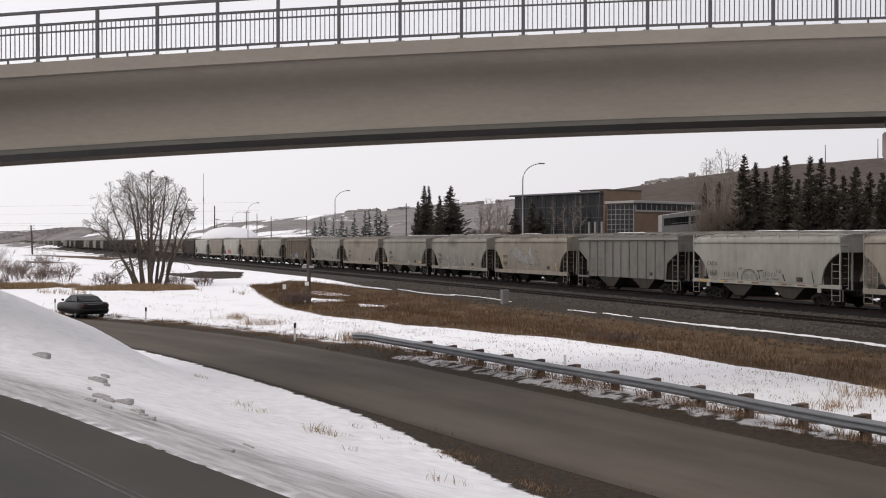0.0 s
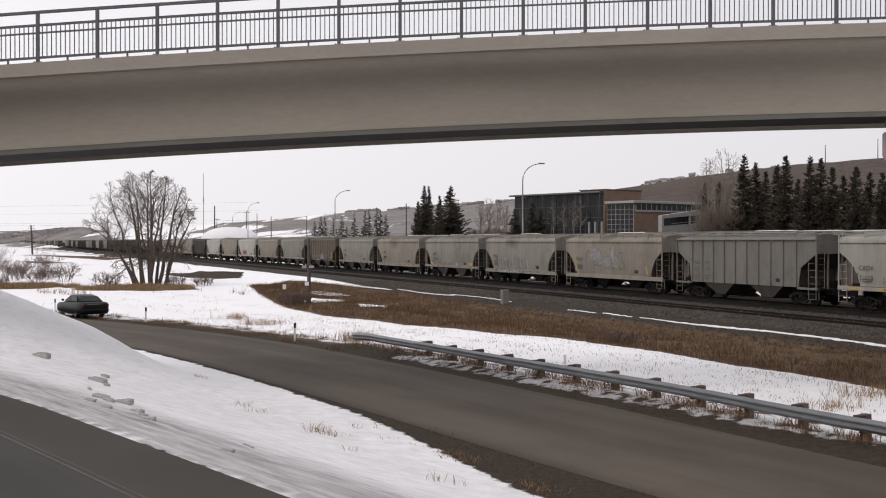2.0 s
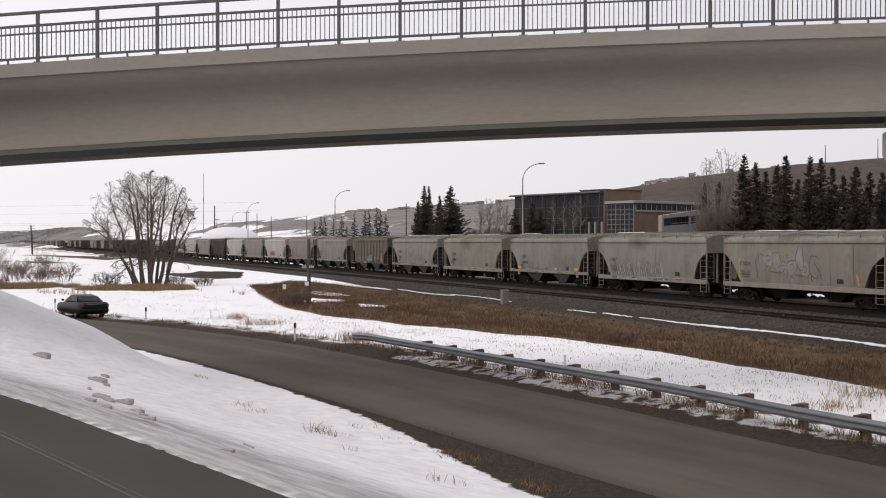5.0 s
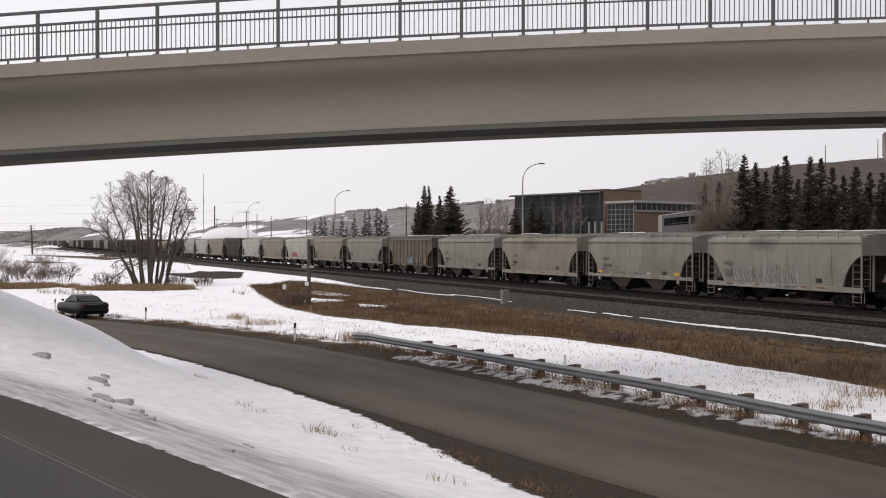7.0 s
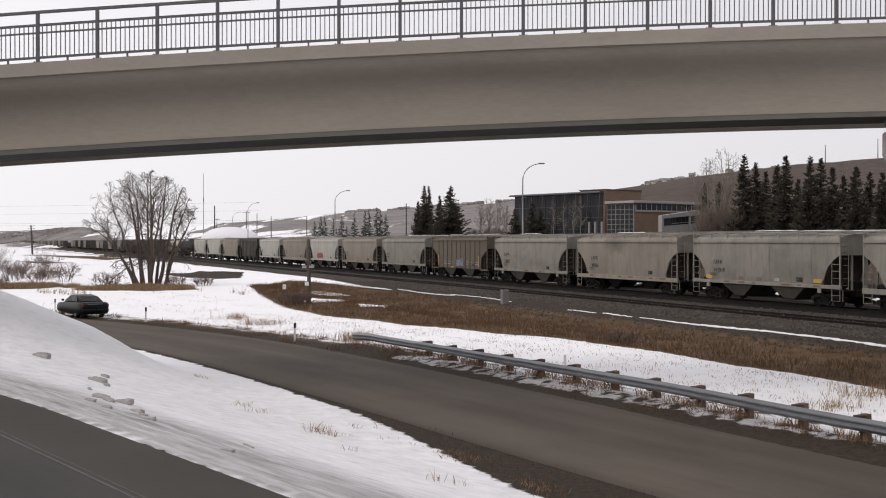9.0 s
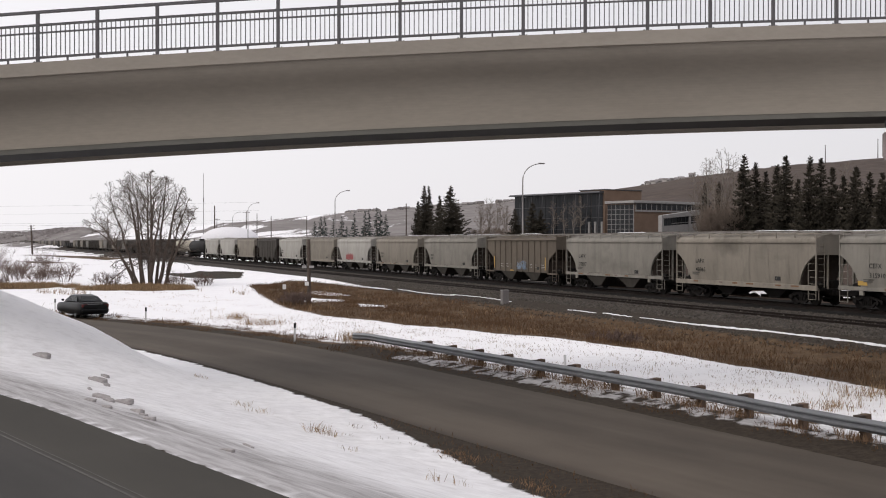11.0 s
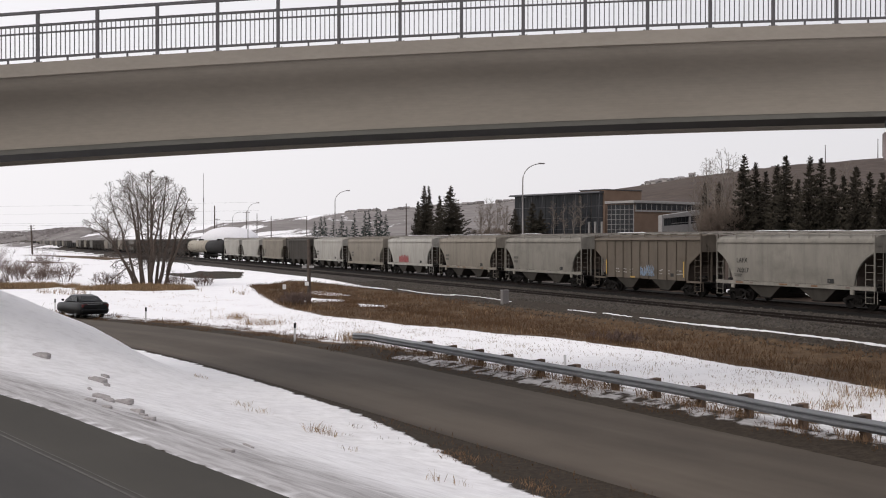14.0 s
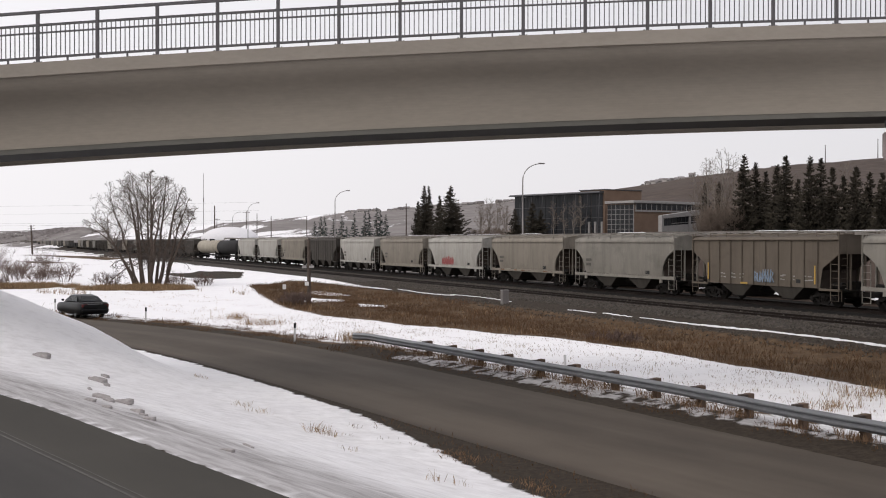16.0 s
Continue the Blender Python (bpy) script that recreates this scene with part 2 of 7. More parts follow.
def glass_mat(name, tint, rough=0.06, spec=0.6):
    m = bpy.data.materials.new(name)
    m.use_nodes = True
    b = m.node_tree.nodes["Principled BSDF"]
    b.inputs["Base Color"].default_value, b.inputs["Roughness"].default_value = (*tint, 1), rough
    b.inputs["Specular IOR Level"].default_value = spec
    return m


M["window"] = glass_mat("dark_reflecting_glass", (0.022, 0.0235, 0.0262), 0.12, 0.14)
M["car_glass"] = glass_mat("tinted_car_glass", (0.012, 0.014, 0.016), 0.05)


# ---- small mesh tools ----
def part(name, bm, material, parent=None, label="", smooth=False, loc=None):
    me = bpy.data.meshes.new(name)
    bm.to_mesh(me)
    bm.free()
    return mesh_part(name, me, material, parent, label, smooth, loc)


def mesh_part(name, me, material, parent=None, label="", smooth=False, loc=None):
    if material is not None and not me.materials:
        me.materials.append(material)
    if smooth:
        me.shade_smooth()
    ob = new(name, me)
    if parent is not None:
        ob.parent = parent
    if loc is not None:
        ob.matrix_basis = loc if isinstance(loc, Matrix) else Matrix.Translation(loc)
    if label:
        tagged(ob, label)
    return ob


def box(bm, x0, x1, y0, y1, z0, z1, bevel=0.0):
    m = Matrix.Translation(((x0 + x1) / 2, (y0 + y1) / 2, (z0 + z1) / 2)) @ Matrix.Diagonal((abs(x1 - x0), abs(y1 - y0), abs(z1 - z0), 1))
    v = bmesh.ops.create_cube(bm, size=1, matrix=m)["verts"]
    if bevel:
        es = list({e for q in v for e in q.link_edges})
        bmesh.ops.bevel(bm, geom=es, offset=bevel, segments=1, affect="EDGES")
    return bm


def boxes(*rows, bevel=0.0):
    bm = bmesh.new()
    for r in rows:
        box(bm, *r, bevel=bevel)
    return bm


def tube(bm, pts, radii, sides=6, cap=True):
    """A tapering tube through points."""
    rings = []
    for i, p in enumerate(pts):
        a, c = Vector(pts[max(0, i - 1)]), Vector(pts[min(len(pts) - 1, i + 1)])
        d = (c - a).normalized()
        u = d.cross(Vector((0, 0, 1)) if abs(d.z) < 0.95 else Vector((1, 0, 0))).normalized()
        w = d.cross(u)
        r = radii[i] if isinstance(radii, (list, tuple)) else radii
        rings.append([bm.verts.new(Vector(p) + (u * math.cos(k * math.tau / sides) + w * math.sin(k * math.tau / sides)) * r) for k in range(sides)])
    for a, c in zip(rings, rings[1:]):
        for k in range(sides):
            bm.faces.new((a[k], a[(k + 1) % sides], c[(k + 1) % sides], c[k]))
    if cap:
        bm.faces.new(rings[0])
        bm.faces.new(list(reversed(rings[-1])))
    return bm


def loft(bm, sections, cap=True, closed=True):
    rings = [[bm.verts.new(p) for p in s] for s in sections]
    n = len(rings[0])
    for a, c in zip(rings, rings[1:]):
        for k in range(n if closed else n - 1):
            bm.faces.new((a[k], a[(k + 1) % n], c[(k + 1) % n], c[k]))
    if cap and closed:
        bm.faces.new(list(reversed(rings[0])))
        bm.faces.new(rings[-1])
    bmesh.ops.recalc_face_normals(bm, faces=bm.faces)
    return bm


def prism(bm, outline, axis, a, c):
    """An outline in the two other axes, drawn out along axis (0 x, 1 y, 2 z) from a to c."""
    def at(p, h):
        q = list(p)
        q.insert(axis, h)
        return q
    return loft(bm, [[at(p, a) for p in outline], [at(p, c) for p in outline]])


def lerp_table(x, xs, ys):
    return np.interp(x, xs, ys)


# ---- the lie of the land ----
# The tracks run straight past the camera; along = down the line, across = square to it.
TRACK_T = Vector((-0.377, 0.926, 0)).normalized()
TRACK_N = Vector((TRACK_T.y, -TRACK_T.x, 0))
ACROSS_TRAIN, ACROSS_FRONT = 48.7, 43.3
RAIL_TRAIN, RAIL_FRONT = 0.85, 0.62
ROAD_CENTRE = [(16.0, 8.0), (10.6, 18.0), (5.2, 27.0), (0.2, 35.8), (-5.2, 45.0), (-10.8, 53.5), (-17.5, 61.5), (-27.0, 70.5), (-45.0, 84.0), (-80.0, 106.0)]
ROAD_HALF, ROAD_FAR = 3.75, 3.05
UPPER_EDGE = [(10.0, -2.0), (3.0, 7.0), (-1.8, 13.2), (-4.6, 16.9), (-8.6, 22.0), (-16.0, 30.0), (-30.0, 43.0), (-60.0, 70.0)]
UPPER_Z = 1.9
GUARD_RUN = [(19.6, 6.0), (12.3, 21.6), (9.05, 28.1), (6.15, 34.1), (3.03, 39.6), (0.0, 45.0), (-1.95, 48.4), (-4.2, 52.4)]
EMBANKMENT = 5.3


def catmull(pts, step=0.5):
    out = []
    P = [Vector((*p, 0)) for p in pts]
    P = [P[0] * 2 - P[1]] + P + [P[-1] * 2 - P[-2]]
    for a, b_, c, d in zip(P, P[1:], P[2:], P[3:]):
        k = max(2, int((c - b_).length / step))
        for i in range(k):
            t = i / k
            q = 0.5 * ((2 * b_) + (c - a) * t + (2 * a - 5 * b_ + 4 * c - d) * t * t + (3 * b_ - a - 3 * c + d) * t ** 3)
            out.append((q.x, q.y))
    out.append(pts[-1])
    return out


def dist_line(X, Y, pts):
    """Distance to a polyline, and on which side (positive: to the right of its run)."""
    best, side = np.full(X.shape, 1e9), np.zeros(X.shape)
    for (ax, ay), (bx, by) in zip(pts, pts[1:]):
        dx, dy = bx - ax, by - ay
        ll = dx * dx + dy * dy
        t = np.clip(((X - ax) * dx + (Y - ay) * dy) / ll, 0, 1)
        d = np.hypot(X - ax - t * dx, Y - ay - t * dy)
        s = (X - ax) * dy - (Y - ay) * dx
        near = d < best
        best, side = np.where(near, d, best), np.where(near, np.sign(s), side)
    return best, side


def inside(X, Y, poly):
    """Signed distance to a polygon, positive inside."""
    closed = list(poly) + [poly[0]]
    d, _ = dist_line(X, Y, closed)
    c = np.zeros(X.shape, bool)
    for (ax, ay), (bx, by) in zip(closed, closed[1:]):
        if ay != by:
            c ^= ((ay > Y) != (by > Y)) & (X < (bx - ax) * (Y - ay) / (by - ay) + ax)
    return np.where(c, d, -d)


def smooth01(t):
    t = np.clip(t, 0, 1)
    return t * t * (3 - 2 * t)


ROAD_LINE = catmull(ROAD_CENTRE, 1.5)
UPPER_LINE = catmull(UPPER_EDGE, 1.5)
HILL_U = [-0.9, -0.392, -0.367, -0.342, -0.317, -0.30, -0.25, -0.192, -0.142, -0.092, -0.042, 0.033, 0.058, 0.17, 0.208, 0.258, 0.308, 0.392, 0.9]
HILL_E = [0.006, 0.011, 0.0125, 0.0135, 0.0125, 0.007, 0.009, 0.0165, 0.0212, 0.0255, 0.0275, 0.0325, 0.0345, 0.047, 0.0535, 0.0595, 0.065, 0.071, 0.09]


def wobble(X, Y, s, seed=0.0):
    return (np.sin(X * 1.3 * s + seed) * np.cos(Y * 0.9 * s + 1.7 * seed) + 0.6 * np.sin(X * 2.9 * s + Y * 2.1 * s + seed * 3) + 0.4 * np.cos(X * 5.1 * s - Y * 4.3 * s + seed)) / 2


def land(X, Y):
    X, Y = np.asarray(X, float), np.asarray(Y, float)
    across = X * TRACK_N.x + Y * TRACK_N.y
    z = 0.10 * wobble(X, Y, 0.12, 1.0) + 0.035 * wobble(X, Y, 0.5, 2.0)
    dr, side = dist_line(X, Y, ROAD_LINE)
    z = z * smooth01((dr - ROAD_HALF) / 5.0)
    # shallow ditch between the road and the tracks
    z -= 0.30 * smooth01((across - 26) / 5) * smooth01((37.5 - across) / 4)
    # low formation of the tracks
    z = np.where(across > 36.0, np.maximum(z, 0) * 0.3 + 0.30 * smooth01((across - 36.4) / 2.5), z)
    z = np.where(across > 40, 0.30, z)
    # ploughed ridge along the guardrail
    dg, _ = dist_line(X, Y, GUARD_RUN)
    z += 0.17 * np.exp(-(dg / 1.0) ** 2)
    # bank between the upper and the lower road
    du, uside = dist_line(X, Y, UPPER_LINE)
    on_bank = (side < 0)
    d2 = np.maximum(dr - ROAD_HALF - 0.8, 0)
    s = du / (du + d2 + 1e-6)
    bank = UPPER_Z * (1 - smooth01(s ** 0.85))
    bank += 0.05 * wobble(X, Y, 0.6, 4) * smooth01(s * 6) * smooth01((1 - s) * 6)
    # a snowy spur that rises beside the upper road
    ca, sa = math.cos(0.43), math.sin(0.43)
    mx, my = (X + 22.6) * ca + (Y - 41.37) * sa, (Y - 41.37) * ca - (X + 22.6) * sa
    mound = 3.594 * np.exp(-(mx / 9.776) ** 2 - (my / np.where(my < 0, 9.56, 5.92)) ** 2)
    bank += mound * smooth01(d2 / 3.462) * smooth01(du / 9.718)
    up = UPPER_Z + np.clip(1.4 * smooth01((5 - np.hypot(X, Y)) / 4), 0, None)
    bank = np.where(uside < 0, up - 0.02, bank)
    bank = bank * smooth01((150 - Y) / 60)
    z = np.where(on_bank, np.where(uside < 0, bank, np.maximum(bank, 0) * smooth01(d2 / 1.0) + z * (1 - smooth01(d2 / 1.0))), z)
    # beyond the tracks a highway embankment, then level land that climbs to the ridge
    lift = EMBANKMENT * smooth01((across - 56.5) / 7.0)
    z = np.where(across > 54.5, 0.1 + lift + 0.12 * wobble(X, Y, 0.1, 7) * smooth01((across - 57) / 3), z)
    far = Y + 0.15 * X
    u = np.clip(X / np.maximum(Y, 1), -0.9, 0.9)
    e = lerp_table(u, HILL_U, HILL_E)
    rise = smooth01((far - 330) / 1370)
    top = EYE - 0.3 + e * 1570.0 * (1 + 0.03 * wobble(X, Y, 0.008, 3))
    # the railway's corridor stays level far down the valley
    side_hill = smooth01((across - 66) / 70)
    rise = side_hill * rise + (1 - side_hill) * smooth01((far - 1480) / 420)
    hill = z + rise * (top - z) + 16.0 * rise * (1 - rise) * wobble(X, Y, 0.011, 5)
    z = np.where(((across > 66) | (Y > 500)) & (Y > 60), hill, z)
    return z


def land_z(x, y):
    return float(land(np.array([x]), np.array([y]))[0])


# ---- ground: one sheet to the horizon ----
def spaced(dense0, dense1, step, far0, far1, grow):
    mid = list(np.arange(dense0, dense1 + 1e-6, step))
    lo, hi, s = [], [], step
    v = dense0
    while v > far0:
        s *= grow
        v -= s
        lo.append(v)
    s, v = step, dense1
    while v < far1:
        s *= grow
        v += s
        hi.append(v)
    return np.array(lo[::-1] + mid + hi)


# edges of the patches of dead grass and of bare earth, in plan
BROWN_STRIP = [(26.0, 26.0), (15.4, 38.4), (11.8, 45.6), (8.6, 53.6), (3.5, 59.6), (-2.8, 67.5), (-8.4, 75.0), (-12.0, 84.0), (-20.8, 121.5), (-21.6, 131.0),
               (-19.8, 143.5), (-13.4, 130.6), (-9.3, 120.8), (-5.3, 112.5), (-2.8, 104.8), (5.0, 82.0), (14.0, 61.0), (22.0, 43.0), (34.0, 17.0)]
BARE_ISLANDS = [[(-28.5, 158.0), (-31.0, 175.0), (-42.0, 195.0), (-41.0, 166.0), (-34.0, 151.0)],
                [(-37.0, 113.0), (-33.0, 110.5), (-28.0, 111.0), (-25.0, 115.0), (-27.0, 121.0), (-32.0, 124.0), (-37.0, 120.5)],
                [(-50.5, 119.0), (-46.0, 115.5), (-41.6, 118.0), (-41.0, 123.0), (-46.0, 126.0), (-50.5, 124.0)],
                [(-40.0, 119.0), (-38.6, 118.6), (-38.4, 120.4), (-39.9, 121.0)],
                [(-152.0, 420.0), (-148.0, 404.0), (-93.0, 308.0), (-86.0, 318.0)],
                [(-108.0, 286.0), (-94.0, 256.0), (-86.0, 250.0), (-84.0, 254.0)]]
SNOW_ISLANDS = [[(-12.3, 100.0), (-10.2, 97.5), (-8.6, 98.5), (-8.0, 93.0), (-10.6, 90.5), (-12.0, 94.0)], [(-6.9, 91.5), (-4.6, 91.0), (-4.2, 86.0), (-6.2, 84.5)], [(-15.0, 113.0), (-10.5, 106.0), (-8.5, 108.0), (-13.0, 118.0)]]


def build_ground():
    xs = spaced(-42, 30, 0.4, -2600, 2600, 1.085)
    ys = spaced(9, 175, 0.48, -120, 3600, 1.05)
    X, Y = np.meshgrid(xs, ys)
    Z = land(X, Y)
    nx, ny = len(xs), len(ys)
    co = np.stack([X.ravel(), Y.ravel(), Z.ravel()], 1)
    i = np.arange(nx * ny).reshape(ny, nx)
    faces = np.stack([i[:-1, :-1], i[:-1, 1:], i[1:, 1:], i[1:, :-1]], -1).reshape(-1, 4)
    me = bpy.data.meshes.new("ground")
    me.from_pydata(co.tolist(), [], faces.tolist())
    across = X * TRACK_N.x + Y * TRACK_N.y
    dr, side = dist_line(X, Y, ROAD_LINE)
    du, uside = dist_line(X, Y, UPPER_LINE)
    snow = np.full(X.shape, 2.0)
    snow = np.minimum(snow, -inside(X, Y, BROWN_STRIP))
    for p in BARE_ISLANDS:
        snow = np.minimum(snow, -inside(X, Y, p) - 0.2)
    for p in SNOW_ISLANDS:
        snow = np.maximum(snow, inside(X, Y, p) * 1.5)
    # strip of snow at the foot of the ballast, bare earth before it
    snow = np.where((across > 33.5) & (X > -4.2) & (across < 40), np.minimum(snow, -1.0), snow)
    snow = np.where((across > 35.5) & (across < 40), np.minimum(snow, 36.2 + 0.9 * smooth01((Y - 85) / 20) + 2.0 * smooth01((Y - 108) / 45) - across), snow)
    snow = np.where((across > 38.9) & (across < 60), -2, snow)
    snow = np.where((X < -41) & (Y > 126), np.minimum(snow, 0.85 + 1.1 * wobble(X, Y * 0.35, 0.16, 8)), snow)
    # the far valley floor, snowy with bare patches
    snow = np.where((Y > 200) & (across < 38), np.minimum(snow, 1.15 + 0.9 * wobble(X, Y * 0.4, 0.06, 4)), snow)
    shoulder = dr - np.where(side > 0, ROAD_FAR, ROAD_HALF)
    band = np.maximum(0.62 - 0.9 * np.abs(shoulder - 2.0), 0.20 - 1.5 * np.abs(shoulder - 0.75) + 0.35 * wobble(X, Y, 0.45, 6))
    snow = np.where(side > 0, np.minimum(snow, np.maximum(band, (shoulder - 3.0) * 1.4)), snow)
    snow = np.where((side > 0) & (Y > 47), np.minimum(snow, (shoulder - 1.9 - 0.9 * wobble(X, Y, 0.35, 2)) * 0.6), snow)
    # snow creeps right up to the lower road on the bank's side, but for an earthen verge near the camera
    verge = np.interp(Y, [20, 22.3, 23.9, 27.4, 29.5, 33, 40], [2.1, 1.92, 1.58, 0.97, 0.7, 0.35, 0.2])
    snow = np.where(side < 0, np.minimum(snow, (shoulder - verge) * 2.2), snow)
    snow = np.where((side < 0) & (uside < 0), np.maximum(-3.0, -du * 5.0), snow)
    snow = np.where((side < 0) & (uside > 0), np.minimum(snow, (du - 0.02) * 5.0), snow)
    # beyond the tracks: hillside with old drifts
    beyond = across > 53
    u = X / np.maximum(Y, 1)
    drift = -1.05 + 0.5 * wobble(X * 1.6, Y * 0.45, 0.012, 11) + 0.3 * wobble(X * 1.5, Y * 0.5, 0.035, 6) + 0.76 * np.exp(-((u + 0.12) / 0.05) ** 2) + 2.0 * np.exp(-((u + 0.25) / 0.05) ** 2) + 0.38 * np.exp(-((u + 0.17) / 0.03) ** 2) - 1.8 * smooth01((u - 0.02) / 0.1)
    snow = np.where(beyond | (Y > 1400), drift, snow)
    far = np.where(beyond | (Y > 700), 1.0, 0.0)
    dirt = np.maximum(0.6 - np.abs(shoulder - 0.3), -1)
    dirt = np.where(uside < 0, np.maximum(dirt, 0.8), dirt)
    dirt = np.maximum(dirt, np.where(across < 54, np.clip((across - 36.6) * 0.7, -1, 1), -1.0))
    dirt = np.where((side > 0) & (shoulder < 4), np.maximum(dirt, 1.5 - shoulder), dirt)
    dirt = np.maximum(dirt, np.clip(inside(X, Y, BARE_ISLANDS[0]) + 0.5, -1, 1))
    dirt = np.where((side < 0) & (uside > 0), np.maximum(dirt, np.clip(2.0 - du, -1, 1)), dirt)
    dirt = np.where((side < 0) & (shoulder < 2.4), np.maximum(dirt, 1.2), dirt)
    grime = np.where(uside > 0, np.clip(1.3 - du / 3.3, -1, 1.2) * np.where(side < 0, 1, 0), 0)
    grime = np.where((side < 0) & (uside > 0), np.maximum(grime, 0.2 * smooth01((42 - Y) / 15)), grime)
    grime = np.maximum(grime, np.where((shoulder < 3.4) & (side > 0), 1.15 * (1 - shoulder / 3.4), 0))
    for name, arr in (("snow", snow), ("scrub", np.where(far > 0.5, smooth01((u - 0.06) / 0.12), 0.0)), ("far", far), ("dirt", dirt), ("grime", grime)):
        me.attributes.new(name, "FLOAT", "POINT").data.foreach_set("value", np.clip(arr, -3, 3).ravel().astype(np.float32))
    me.shade_smooth()
    ob = mesh_part("ground", me, ground_material())
    tagged(ob, "rolling ground with old snow, dead brown grass and bare earth", "ground", kind="structure")


build_ground()


def ribbon(name, line, a, c, lift, material, thick=0.12, z=None, crown=0.0, cols=5):
    """A strip of paving beside a line, from a to c metres to its right."""
    bm = bmesh.new()
    rows = []
    for k, (x, y) in enumerate(line):
        p, q = line[max(0, k - 1)], line[min(len(line) - 1, k + 1)]
        d = Vector((q[0] - p[0], q[1] - p[1])).normalized()
        r = Vector((d.y, -d.x))
        row = []
        for j in range(cols):
            s = a + (c - a) * j / (cols - 1)
            zz = (land_z(x + r.x * s, y + r.y * s) if z is None else z) + lift + crown * (1 - (2 * j / (cols - 1) - 1) ** 2)
            row.append((x + r.x * s, y + r.y * s, zz))
        row = [(row[0][0], row[0][1], row[0][2] - thick)] + row + [(row[-1][0], row[-1][1], row[-1][2] - thick)]
        rows.append(row)
    loft(bm, rows, cap=False, closed=False)
    lay = bm.loops.layers.uv.new("lane")
    far, n_ = 0.0, cols + 2
    run = [0.0]
    for p, q in zip(line, line[1:]):
        run.append(run[-1] + math.hypot(q[0] - p[0], q[1] - p[1]))
    bm.verts.index_update()
    for f in bm.faces:
        if f.normal.z < 0:
            f.normal_flip()
        for lp in f.loops:
            k, j = divmod(lp.vert.index, n_)
            lp[lay].uv = (a + (c - a) * min(max(j - 1, 0), cols - 1) / (cols - 1), run[k])
    return part(name, bm, material)


road = ribbon("road_lower", ROAD_LINE, -ROAD_HALF, ROAD_FAR, 0.015, M["asphalt_low"], z=0.0, crown=0.05, cols=7)
tagged(road, "worn grey asphalt road curving past the snow bank", "road", kind="structure")
upper = ribbon("road_upper", UPPER_LINE, -9.0, -1.44, 0.03, M["asphalt_up"], z=UPPER_Z, cols=7)
tagged(upper, "dark grey asphalt lane above the snow bank", "road", kind="structure")
shoulder_strip = ribbon("road_shoulder", UPPER_LINE, -1.44, -0.06, 0.03, M["asphalt_shoulder"], z=UPPER_Z, cols=4)
tagged(shoulder_strip, "dusty grey-brown asphalt shoulder above the snow bank", "road", kind="structure")
for off, hw in ((-1.40, 0.012), (-1.5, 0.022)):
    tagged(ribbon("trim_lane_line", UPPER_LINE, off - hw, off + hw, 0.036, M["line_paint"], thick=0.003, z=UPPER_Z, cols=2), "worn white painted edge line on the road", "road marking", kind="structure")


# ---- tracks ----
def on_track(along, across, z=0.0):
    p = TRACK_T * along + TRACK_N * across
    return Vector((p.x, p.y, z))


TRACK_ANGLE = math.atan2(TRACK_T.y, TRACK_T.x)


def track_frame(along, across, z):
    """x down the line away from the camera, y to the left of that, z up."""
    return Matrix.Translation(on_track(along, across, z)) @ Matrix.Rotation(TRACK_ANGLE, 4, "Z")


